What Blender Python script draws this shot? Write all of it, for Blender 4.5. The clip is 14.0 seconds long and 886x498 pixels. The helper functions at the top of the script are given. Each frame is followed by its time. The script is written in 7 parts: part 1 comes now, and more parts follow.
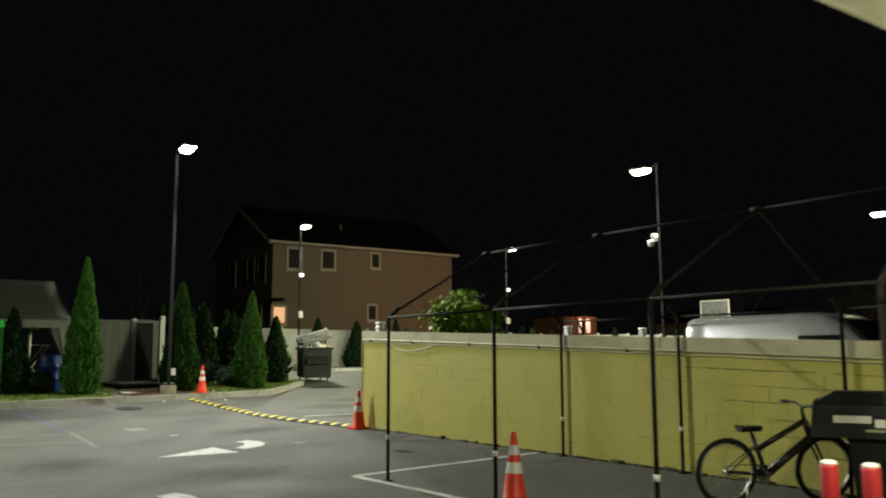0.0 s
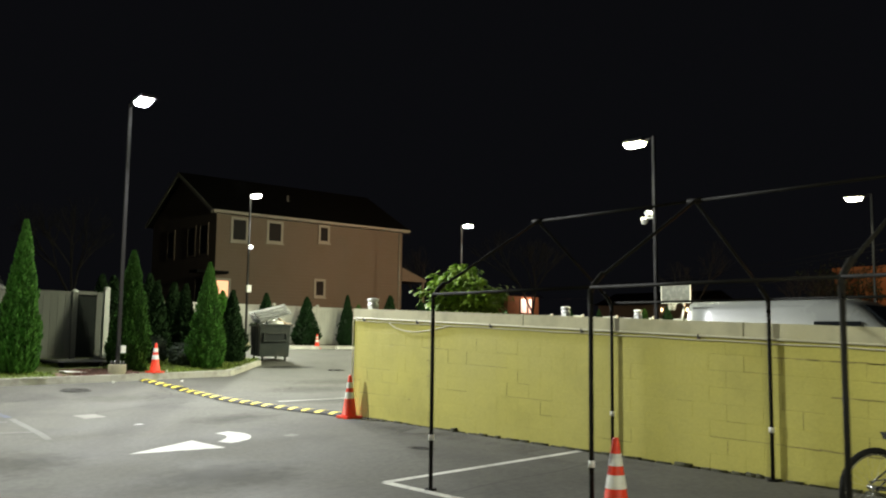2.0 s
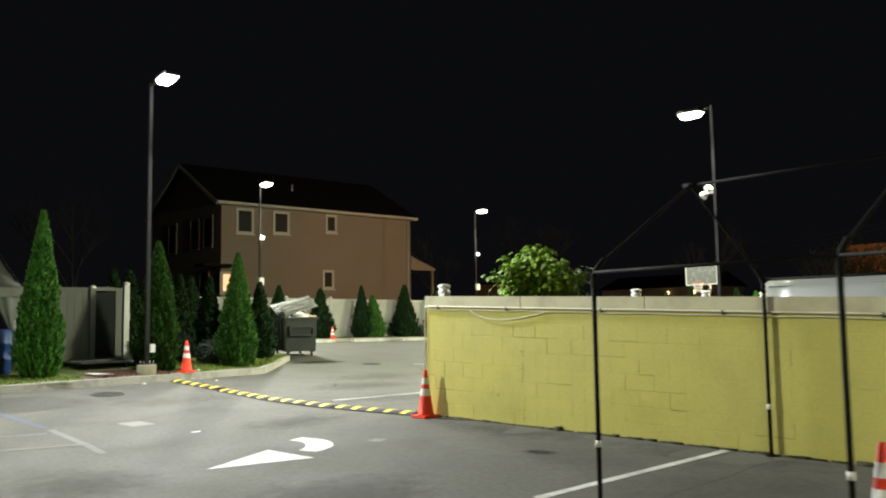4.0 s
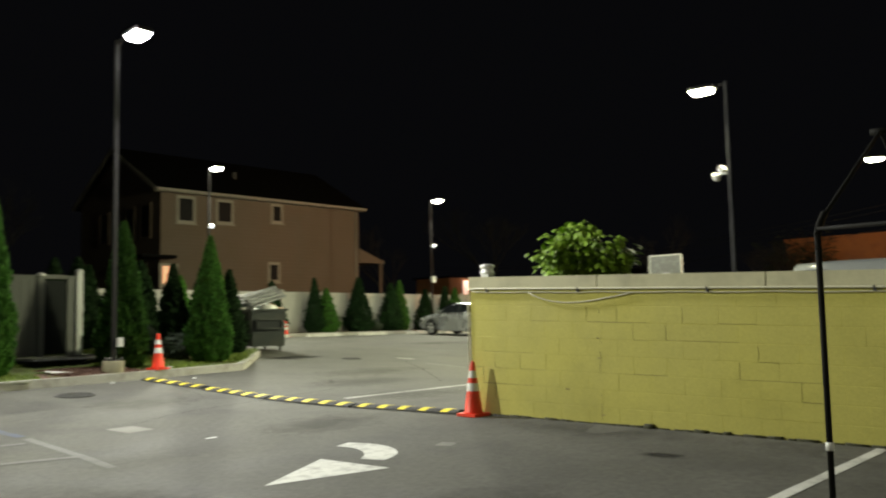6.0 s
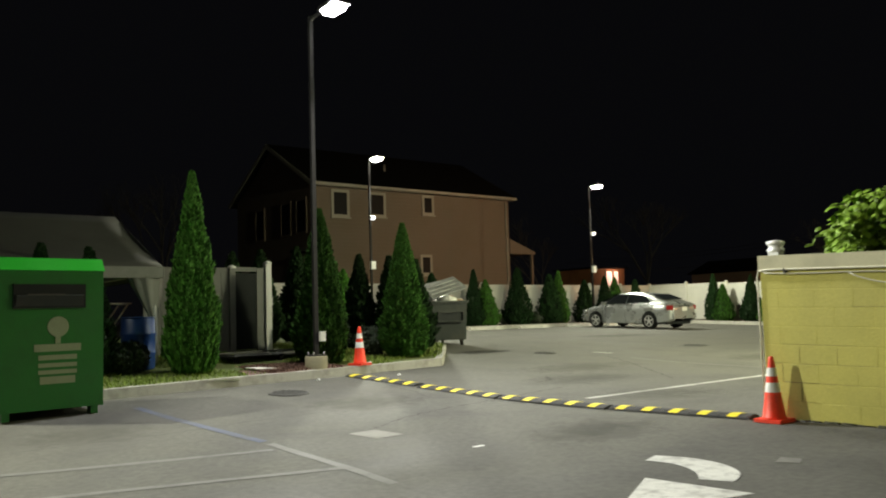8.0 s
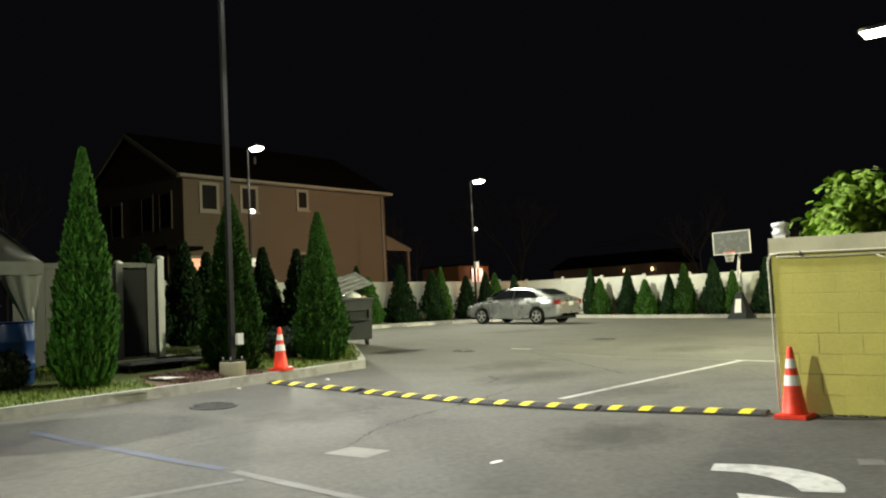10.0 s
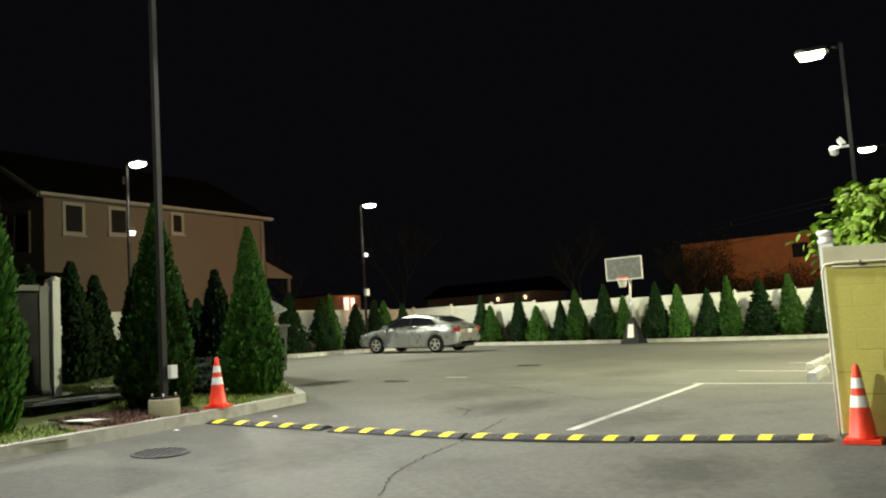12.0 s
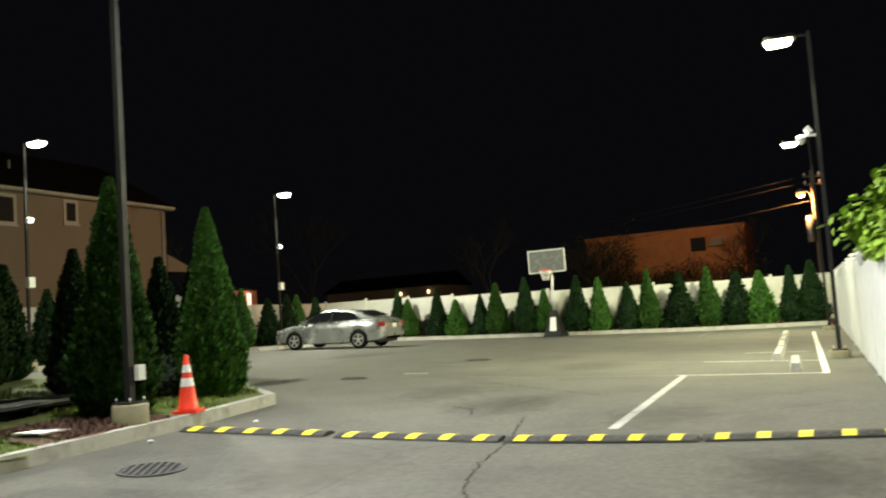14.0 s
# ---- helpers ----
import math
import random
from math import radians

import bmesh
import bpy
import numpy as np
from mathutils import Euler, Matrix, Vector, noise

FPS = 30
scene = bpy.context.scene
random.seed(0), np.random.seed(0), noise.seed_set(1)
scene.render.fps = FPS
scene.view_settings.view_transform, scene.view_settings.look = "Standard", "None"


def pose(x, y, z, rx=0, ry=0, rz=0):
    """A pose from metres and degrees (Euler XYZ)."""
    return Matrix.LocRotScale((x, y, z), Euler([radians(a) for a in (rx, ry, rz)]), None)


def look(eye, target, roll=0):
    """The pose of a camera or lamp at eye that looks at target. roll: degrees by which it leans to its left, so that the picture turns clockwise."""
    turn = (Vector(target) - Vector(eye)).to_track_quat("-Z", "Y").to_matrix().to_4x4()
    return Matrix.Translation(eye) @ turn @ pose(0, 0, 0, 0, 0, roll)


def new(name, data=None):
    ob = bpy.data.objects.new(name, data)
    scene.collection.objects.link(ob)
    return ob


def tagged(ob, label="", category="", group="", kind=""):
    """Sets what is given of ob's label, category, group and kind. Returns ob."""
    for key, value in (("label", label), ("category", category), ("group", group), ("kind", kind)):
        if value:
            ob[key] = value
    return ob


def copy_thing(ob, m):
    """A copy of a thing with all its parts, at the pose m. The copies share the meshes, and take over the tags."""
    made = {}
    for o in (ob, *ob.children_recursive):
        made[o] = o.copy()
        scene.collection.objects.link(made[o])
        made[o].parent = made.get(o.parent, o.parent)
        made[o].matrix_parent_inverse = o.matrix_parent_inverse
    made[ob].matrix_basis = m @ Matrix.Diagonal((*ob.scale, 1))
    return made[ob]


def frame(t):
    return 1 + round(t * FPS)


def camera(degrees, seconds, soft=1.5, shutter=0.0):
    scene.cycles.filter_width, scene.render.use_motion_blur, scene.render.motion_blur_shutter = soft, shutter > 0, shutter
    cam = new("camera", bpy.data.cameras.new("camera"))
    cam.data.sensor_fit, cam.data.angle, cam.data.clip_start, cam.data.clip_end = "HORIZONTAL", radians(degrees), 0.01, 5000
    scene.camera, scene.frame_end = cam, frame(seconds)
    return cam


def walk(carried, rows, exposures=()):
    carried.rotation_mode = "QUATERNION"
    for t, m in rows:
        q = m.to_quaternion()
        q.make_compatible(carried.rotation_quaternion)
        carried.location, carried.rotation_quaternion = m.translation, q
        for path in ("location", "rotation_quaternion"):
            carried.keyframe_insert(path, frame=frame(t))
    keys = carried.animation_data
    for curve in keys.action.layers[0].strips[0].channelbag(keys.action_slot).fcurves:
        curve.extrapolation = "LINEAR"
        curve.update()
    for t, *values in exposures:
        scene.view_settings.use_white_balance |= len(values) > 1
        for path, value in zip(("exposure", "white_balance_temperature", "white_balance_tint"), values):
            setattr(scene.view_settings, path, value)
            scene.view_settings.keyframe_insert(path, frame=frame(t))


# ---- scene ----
cam = camera(56.2, 14.0, soft=2.0, shutter=0.6)
PATH = [
    (0, (0.658, -0.937, 1.271), (1.798, 0.687, 1.523), -0.2),
    (0.5, (0.642, -0.427, 1.248), (1.769, 1.205, 1.503), -0.3),
    (1, (0.6, 0.082, 1.331), (1.773, 1.683, 1.572), -1.0),
    (1.5, (0.613, 0.6, 1.338), (1.883, 2.13, 1.564), -0.8),
    (2, (0.611, 1.088, 1.329), (1.887, 2.615, 1.529), 0.7),
    (2.5, (0.42, 1.447, 1.369), (1.705, 2.971, 1.533), -0.1),
    (5, (0.384, 4.234, 1.23), (1.689, 5.738, 1.415), -1.0),
    (5.5, (0.333, 4.797, 1.19), (1.627, 6.312, 1.367), -0.7),
    (6, (0.255, 5.341, 1.185), (1.696, 6.718, 1.35), -1.2),
    (6.5, (0.236, 5.873, 1.178), (1.748, 7.174, 1.329), -1.8),
    (7, (0.149, 6.447, 1.169), (1.654, 7.758, 1.289), -2.0),
    (7.5, (0.076, 7.006, 1.203), (1.488, 8.413, 1.363), -2.0),
    (7.7, (0.059, 7.226, 1.177), (1.28, 8.802, 1.336), -1.7),
    (9.8, (-0.037, 9.303, 1.16), (1.403, 10.685, 1.287), -3.1),
    (10, (-0.112, 9.473, 1.17), (1.375, 10.803, 1.312), -2.9),
    (10.5, (-0.146, 9.986, 1.188), (1.324, 11.329, 1.367), -2.5),
    (11, (-0.17, 10.516, 1.168), (1.422, 11.713, 1.347), -3.4),
    (11.5, (-0.131, 11.029, 1.139), (1.524, 12.132, 1.345), -3.7),
    (12, (-0.075, 11.556, 1.157), (1.618, 12.601, 1.353), -3.7),
    (12.5, (-0.045, 12.029, 1.187), (1.675, 13.034, 1.37), -3.6),
    (13, (-0.003, 12.524, 1.198), (1.741, 13.486, 1.385), -3.4),
    (13.5, (0.056, 12.987, 1.212), (1.899, 13.743, 1.392), -4.2),
    (14, (0.147, 13.391, 1.204), (1.971, 14.194, 1.371), -4.2),
]
EXPOSURES = [(0, -0.42, 6500, 8), (0.5, -0.28, 6450, 9), (1.0, 0.37, 6250, 13), (1.5, 0.28, 6250, 13), (2.0, 0.24, 6250, 13), (2.5, 0.1, 6250, 12), (4.8, 0.38, 6250, 13), (5.0, 0.35, 6300, 13), (5.5, 0.03, 6400, 12), (6.0, -0.25, 6550, 11), (6.5, -0.42, 6650, 11), (7.0, -0.3, 6550, 11), (7.7, -0.3, 6500, 12), (9.8, -0.12, 6450, 13), (14.0, -0.1, 6450, 12)]
walk(cam, [(t, look(eye, target, roll)) for t, eye, target, roll in PATH], EXPOSURES)

# ---- night sky and lamps ----
world = bpy.data.worlds.new("night")
scene.world = world
world.use_nodes = True
wbg = world.node_tree.nodes["Background"]
wbg.inputs[0].default_value = (0.32, 0.33, 0.39, 1)
wbg.inputs[1].default_value = 0.0085


def lamp_light(name, at, aim, watts, color, size=(0.5, 0.28)):
    d = bpy.data.lights.new(name, "AREA")
    d.shape, d.size, d.size_y, d.energy, d.color = "RECTANGLE", size[0], size[1], watts, color
    ob = new(name, d)
    ob.matrix_world = look(at, aim)
    return ob


COOL, NEUTRAL, WARM, SODIUM = (0.96, 0.97, 0.93), (0.98, 1.0, 0.77), (0.98, 1.0, 0.62), (1.0, 0.42, 0.13)
# lamp posts: foot x, y, head direction dx, dy, height of the head, arm, watts, colour
POSTS = [
    (7.14, 20.35, 0, -1, 6.50, 0.82, 1750, COOL),
    (17.10, 33.95, 0, -1, 7.15, 0.52, 2100, NEUTRAL),
    (29.25, 33.85, 0, -1, 6.95, 0.50, 2100, NEUTRAL),
    (17.30, 13.06, 0, 1, 6.08, 0.52, 2100, WARM),
    (29.40, 13.05, 0, 1, 6.12, 0.55, 2100, WARM),
    (-2.0, 22.2, 0, -1, 7.0, 0.6, 3400, NEUTRAL),
]
# one post has settled out of plumb: drift of its top along x and y
LEAN = {(17.30, 13.06): (-0.13, -0.06)}
for px, py, dx, dy, pz, arm, pw, pc in POSTS:
    lx, ly = LEAN.get((px, py), (0.0, 0.0))
    hx, hy = px + lx + dx * arm, py + ly + dy * arm
    reach = 7.0 if pw > 3000 else (1.4 if pw == 2100 and py < 30 else 1.6)
    lamp_light("lamp_light", (hx, hy, pz - 0.17), (hx + dx * reach, hy + dy * reach, pz - 1.17), pw, pc)
lamp_light("wall_light", (4.2, 0.54, 2.62), (4.7, 1.25, 0.4), 105, NEUTRAL, (0.28, 0.12))
sodium = bpy.data.lights.new("street_light", "POINT")
sodium.energy, sodium.color, sodium.shadow_soft_size = 2400, SODIUM, 0.1
new("street_light", sodium).matrix_world = pose(45.55, 13.5, 5.84)
far_sodium = bpy.data.lights.new("street_light", "SPOT")
far_sodium.energy, far_sodium.color, far_sodium.spot_size, far_sodium.spot_blend, far_sodium.shadow_soft_size = 11000, (1.0, 0.44, 0.20), radians(30), 0.9, 0.12
new("street_light", far_sodium).matrix_world = look((38.0, 4.0, 8.2), (30.5, 41.6, 4.6))

# added lamp that warms the far house front; no fixture belongs to it
porch = bpy.data.lights.new("far_house_fill", "POINT")
porch.energy, porch.color, porch.shadow_soft_size = 70, (1.0, 0.62, 0.45), 0.1
new("far_house_fill", porch).matrix_world = pose(60.2, 58.5, 4.6)


# ---- height of the ground ----
def gz(x, y):
    r = float(np.interp(y, [12.7, 15.4, 18.1, 20, 24.2, 28, 30.7, 33.5, 80], [0, .03, .11, .21, .41, .5, .57, .61, .95]))
    w = float(np.interp(y, [24, 33], [1, .45]))
    f = 1 - 0.5 * min(1.0, max(0.0, (x - 14) / 19)) * w
    side = float(np.interp(y, [13, 19], [1, .3]))
    return -.05 + r * f - .03 * min(10.0, max(0.0, 8.3 - x)) * side


def bz(x, y):
    """Height of the planted bed behind the kerb."""
    return gz(x, y) + 0.15


# ---- materials ----
def mat(name, color, rough=0.6, metal=0.0, var=0.15, scale=6.0, fine=60.0, bump=0.15, dist=0.004, spec=0.5,
        dirt=None, dirt_amt=0.0, dirt_scale=2.0, island=0.0, obj=0.0, coat=0.0, spread=False):
    m = bpy.data.materials.new(name)
    m.use_nodes = True
    t = m.node_tree
    p = t.nodes["Principled BSDF"]
    p.inputs["Metallic"].default_value = metal
    p.inputs["Specular IOR Level"].default_value = spec
    p.inputs["Coat Weight"].default_value = coat
    co = t.nodes.new("ShaderNodeTexCoord")
    where = t.nodes.new("ShaderNodeNewGeometry").outputs["Position"] if spread else co.outputs["Object"]
    n1 = t.nodes.new("ShaderNodeTexNoise")
    n1.inputs["Scale"].default_value, n1.inputs["Detail"].default_value = scale, 5
    n2 = t.nodes.new("ShaderNodeTexNoise")
    n2.inputs["Scale"].default_value, n2.inputs["Detail"].default_value = fine, 3
    for n in (n1, n2):
        t.links.new(where, n.inputs["Vector"])
    add = t.nodes.new("ShaderNodeMath")
    add.operation = "ADD"
    t.links.new(n1.outputs["Fac"], add.inputs[0])
    t.links.new(n2.outputs["Fac"], add.inputs[1])
    rng = t.nodes.new("ShaderNodeMapRange")
    rng.inputs["From Min"].default_value, rng.inputs["From Max"].default_value = 0.6, 1.4
    rng.inputs["To Min"].default_value, rng.inputs["To Max"].default_value = 1 - var, 1 + var
    t.links.new(add.outputs[0], rng.inputs["Value"])
    last = rng.outputs[0]
    for amount, kind in ((island, "g"), (obj, "o")):
        if amount:
            src = t.nodes.new("ShaderNodeNewGeometry" if kind == "g" else "ShaderNodeObjectInfo")
            r2 = t.nodes.new("ShaderNodeMapRange")
            r2.inputs["To Min"].default_value, r2.inputs["To Max"].default_value = 1 - amount, 1 + amount
            t.links.new(src.outputs["Random Per Island" if kind == "g" else "Random"], r2.inputs["Value"])
            mul = t.nodes.new("ShaderNodeMath")
            mul.operation = "MULTIPLY"
            t.links.new(last, mul.inputs[0])
            t.links.new(r2.outputs[0], mul.inputs[1])
            last = mul.outputs[0]
    hsv = t.nodes.new("ShaderNodeHueSaturation")
    hsv.inputs["Color"].default_value = (*color, 1)
    t.links.new(last, hsv.inputs["Value"])
    out = hsv.outputs[0]
    if dirt:
        n3 = t.nodes.new("ShaderNodeTexNoise")
        n3.inputs["Scale"].default_value, n3.inputs["Detail"].default_value, n3.inputs["Roughness"].default_value = dirt_scale, 8, 0.65
        t.links.new(where, n3.inputs["Vector"])
        r3 = t.nodes.new("ShaderNodeMapRange")
        r3.inputs["From Min"].default_value, r3.inputs["From Max"].default_value = 0.47, 0.72
        r3.inputs["To Max"].default_value = dirt_amt
        t.links.new(n3.outputs["Fac"], r3.inputs["Value"])
        mix = t.nodes.new("ShaderNodeMixRGB")
        mix.inputs[2].default_value = (*dirt, 1)
        t.links.new(r3.outputs[0], mix.inputs[0])
        t.links.new(out, mix.inputs[1])
        out = mix.outputs[0]
    t.links.new(out, p.inputs["Base Color"])
    rr = t.nodes.new("ShaderNodeMapRange")
    rr.inputs["From Min"].default_value, rr.inputs["From Max"].default_value = 0.3, 0.7
    rr.inputs["To Min"].default_value, rr.inputs["To Max"].default_value = max(0.02, rough - 0.1), min(1.0, rough + 0.1)
    t.links.new(n1.outputs["Fac"], rr.inputs["Value"])
    t.links.new(rr.outputs[0], p.inputs["Roughness"])
    if bump:
        b = t.nodes.new("ShaderNodeBump")
        b.inputs["Strength"].default_value, b.inputs["Distance"].default_value = bump, dist
        t.links.new(n2.outputs["Fac"], b.inputs["Height"])
        t.links.new(b.outputs[0], p.inputs["Normal"])
    return m


def glow(name, color, strength):
    m = bpy.data.materials.new(name)
    m.use_nodes = True
    p = m.node_tree.nodes["Principled BSDF"]
    p.inputs["Base Color"].default_value = (0.8, 0.8, 0.8, 1)
    p.inputs["Emission Color"].default_value = (*color, 1)
    p.inputs["Emission Strength"].default_value = strength
    return m


def glass(name, color=(0.02, 0.025, 0.03), rough=0.04, spec=0.6):
    m = bpy.data.materials.new(name)
    m.use_nodes = True
    p = m.node_tree.nodes["Principled BSDF"]
    p.inputs["Base Color"].default_value = (*color, 1)
    p.inputs["Roughness"].default_value = rough
    p.inputs["Specular IOR Level"].default_value = spec
    return m


def asphalt(name):
    m = mat(name, (0.090, 0.088, 0.076), 0.85, var=0.36, scale=0.7, fine=16, bump=0.5, dist=0.006, spec=0.35,
            dirt=(0.045, 0.044, 0.042), dirt_amt=0.6, dirt_scale=0.8)
    t = m.node_tree
    p = t.nodes["Principled BSDF"]
    co = next(n for n in t.nodes if n.bl_idname == "ShaderNodeTexCoord")
    base = p.inputs["Base Color"].links[0].from_socket
    # pale aggregate specks
    v = t.nodes.new("ShaderNodeTexVoronoi")
    v.inputs["Scale"].default_value = 75
    t.links.new(co.outputs["Object"], v.inputs["Vector"])
    r = t.nodes.new("ShaderNodeMapRange")
    r.inputs["From Min"].default_value, r.inputs["From Max"].default_value = 0.10, 0.30
    r.inputs["To Min"].default_value, r.inputs["To Max"].default_value = 0.5, 0.0
    t.links.new(v.outputs["Distance"], r.inputs["Value"])
    mix = t.nodes.new("ShaderNodeMixRGB")
    mix.inputs[2].default_value = (0.17, 0.165, 0.155, 1)
    t.links.new(r.outputs[0], mix.inputs[0])
    t.links.new(base, mix.inputs[1])
    # wandering cracks
    nz = t.nodes.new("ShaderNodeTexNoise")
    nz.inputs["Scale"].default_value, nz.inputs["Detail"].default_value = 0.8, 6
    t.links.new(co.outputs["Object"], nz.inputs["Vector"])
    wob = t.nodes.new("ShaderNodeMixRGB")
    wob.inputs[0].default_value = 0.22
    t.links.new(co.outputs["Object"], wob.inputs[1])
    t.links.new(nz.outputs["Color"], wob.inputs[2])
    cr = t.nodes.new("ShaderNodeTexVoronoi")
    cr.feature, cr.inputs["Scale"].default_value = "DISTANCE_TO_EDGE", 0.13
    t.links.new(wob.outputs[0], cr.inputs["Vector"])
    cm = t.nodes.new("ShaderNodeMapRange")
    cm.inputs["From Min"].default_value, cm.inputs["From Max"].default_value = 0.0006, 0.0022
    cm.inputs["To Min"].default_value, cm.inputs["To Max"].default_value = 0.4, 0.0
    t.links.new(cr.outputs["Distance"], cm.inputs["Value"])
    mx = t.nodes.new("ShaderNodeMixRGB")
    mx.inputs[2].default_value = (0.02, 0.02, 0.02, 1)
    t.links.new(cm.outputs[0], mx.inputs[0])
    t.links.new(mix.outputs[0], mx.inputs[1])
    t.links.new(mx.outputs[0], p.inputs["Base Color"])
    return m


def soft_stain_or_shade(name, color, strength):
    """A stain or painted shadow that fades out unevenly towards its rim."""
    m = mat(name, color, 0.9, var=0.3, scale=3, fine=80, spec=0.2)
    t = m.node_tree
    co = next(n for n in t.nodes if n.bl_idname == "ShaderNodeTexCoord")
    d = t.nodes.new("ShaderNodeVectorMath")
    d.operation = "DISTANCE"
    d.inputs[1].default_value = (0.5, 0.5, 0.5)
    flat = t.nodes.new("ShaderNodeVectorMath")
    flat.operation = "MULTIPLY_ADD"
    flat.inputs[1].default_value, flat.inputs[2].default_value = (1, 1, 0), (0, 0, 0.5)
    t.links.new(co.outputs["Generated"], flat.inputs[0])
    t.links.new(flat.outputs[0], d.inputs[0])
    nz = t.nodes.new("ShaderNodeTexNoise")
    nz.inputs["Scale"].default_value, nz.inputs["Detail"].default_value = 5, 6
    t.links.new(co.outputs["Object"], nz.inputs["Vector"])
    add = t.nodes.new("ShaderNodeMath")
    add.operation = "MULTIPLY_ADD"
    add.inputs[1].default_value = 0.5
    t.links.new(nz.outputs["Fac"], add.inputs[0])
    t.links.new(d.outputs["Value"], add.inputs[2])
    r = t.nodes.new("ShaderNodeMapRange")
    r.inputs["From Min"].default_value, r.inputs["From Max"].default_value = 0.34, 0.68
    r.inputs["To Min"].default_value, r.inputs["To Max"].default_value = strength, 0.0
    t.links.new(add.outputs[0], r.inputs["Value"])
    t.links.new(r.outputs[0], t.nodes["Principled BSDF"].inputs["Alpha"])
    return m


M_ASPHALT = asphalt("asphalt")
M_CRACK = mat("crack_dirt", (0.024, 0.023, 0.020), 0.95, spec=0.1, var=0.3, scale=6, fine=60)
M_LINE = mat("line_paint", (0.62, 0.62, 0.58), 0.75, var=0.2, scale=3, fine=90, dirt=(0.16, 0.155, 0.15), dirt_amt=0.75, dirt_scale=7)
M_LINE_WORN = mat("worn_line_paint", (0.44, 0.44, 0.41), 0.8, var=0.25, scale=3, fine=90, dirt=(0.13, 0.128, 0.122), dirt_amt=0.9, dirt_scale=6)
M_LINE_OLD = mat("faded_line_paint", (0.135, 0.134, 0.124), 0.8, var=0.25, scale=3, fine=90, dirt=(0.09, 0.09, 0.085), dirt_amt=0.95, dirt_scale=5)
M_BLUE_LINE = mat("blue_line_paint", (0.078, 0.090, 0.135), 0.85, var=0.3, scale=3, fine=90, dirt=(0.085, 0.084, 0.078), dirt_amt=1.0, dirt_scale=2.2)
M_PATCH = mat("pale_patch", (0.19, 0.185, 0.165), 0.85, var=0.25, scale=4, fine=100, dirt=(0.1, 0.1, 0.095), dirt_amt=0.7, dirt_scale=6)
M_DARK_PATCH = soft_stain_or_shade("stain_and_shade", (0.030, 0.029, 0.026), 0.85)
M_OIL = soft_stain_or_shade("old_oil", (0.050, 0.049, 0.042), 0.3)
M_WORN = soft_stain_or_shade("worn_asphalt", (0.125, 0.122, 0.104), 0.4)
M_CONCRETE = mat("concrete", (0.41, 0.40, 0.36), 0.85, var=0.16, scale=2.5, fine=70, bump=0.35, dirt=(0.15, 0.14, 0.12), dirt_amt=0.6, dirt_scale=3)
M_GRASS_SOIL = mat("grass_soil", (0.085, 0.115, 0.022), 0.95, var=0.35, scale=3, fine=80, bump=0.6, dist=0.02, dirt=(0.085, 0.06, 0.03), dirt_amt=0.55, dirt_scale=1.2)
M_GRASS = mat("grass_blade", (0.15, 0.215, 0.026), 0.7, var=0.15, island=0.4, bump=0)
M_MULCH = mat("mulch", (0.12, 0.066, 0.05), 0.95, var=0.35, scale=8, fine=60, bump=0.8, dist=0.02, dirt=(0.06, 0.045, 0.035), dirt_amt=0.7, dirt_scale=5)
M_MULCH_CHIP = mat("mulch_chip", (0.135, 0.075, 0.055), 0.95, var=0.2, island=0.45, bump=0.2)
M_YELLOW = mat("yellow_block_paint", (0.49, 0.447, 0.106), 0.7, var=0.12, scale=1.2, fine=45, bump=0.45, dist=0.006,
               dirt=(0.33, 0.30, 0.065), dirt_amt=0.6, dirt_scale=0.9, obj=0.012, spread=True)
M_MORTAR = mat("painted_mortar", (0.47, 0.428, 0.094), 0.8, var=0.15, scale=2, fine=40, bump=0.4, dirt=(0.29, 0.26, 0.08), dirt_amt=0.6, dirt_scale=0.9)
M_MORTAR_DIRTY = mat("dirty_mortar", (0.45, 0.41, 0.092), 0.9, var=0.2, scale=2, fine=40, bump=0.4, dirt=(0.22, 0.19, 0.07), dirt_amt=0.8, dirt_scale=0.75)
M_JOINT_DIRT = mat("joint_dirt", (0.25, 0.215, 0.08), 0.95, var=0.4, scale=6, fine=60, island=0.35, bump=0.5)
M_COPING = mat("coping", (0.51, 0.485, 0.33), 0.75, var=0.1, scale=1.5, fine=40, bump=0.3, dirt=(0.28, 0.26, 0.18), dirt_amt=0.6, dirt_scale=2.5)
# concrete brightened to carry the lamplight on the north wheel stops
M_STOP = mat("lamplit_concrete", (0.58, 0.57, 0.52), 0.8, var=0.14, scale=2.5, fine=70, bump=0.35, dirt=(0.26, 0.25, 0.22), dirt_amt=0.6, dirt_scale=4)
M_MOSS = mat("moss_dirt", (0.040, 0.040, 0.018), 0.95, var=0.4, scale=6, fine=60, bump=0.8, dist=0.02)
M_VINYL = mat("white_vinyl", (0.70, 0.71, 0.70), 0.42, var=0.05, scale=1.5, fine=30, bump=0.05, dirt=(0.5, 0.5, 0.46), dirt_amt=0.5, dirt_scale=1.4, obj=0.04)
# side fence vinyl darkened below its own light grey to match the shade there
M_VINYL_DIM = mat("dimmed_vinyl", (0.12, 0.125, 0.115), 0.5, var=0.08, scale=1.0, fine=20, bump=0.05, dirt=(0.12, 0.12, 0.105), dirt_amt=0.6, dirt_scale=1.3, obj=0.08)
M_VINYL_FAR = mat("cream_vinyl", (0.70, 0.69, 0.62), 0.45, var=0.06, scale=1.0, fine=20, bump=0.05, dirt=(0.42, 0.41, 0.36), dirt_amt=0.5, dirt_scale=1.0, obj=0.05)
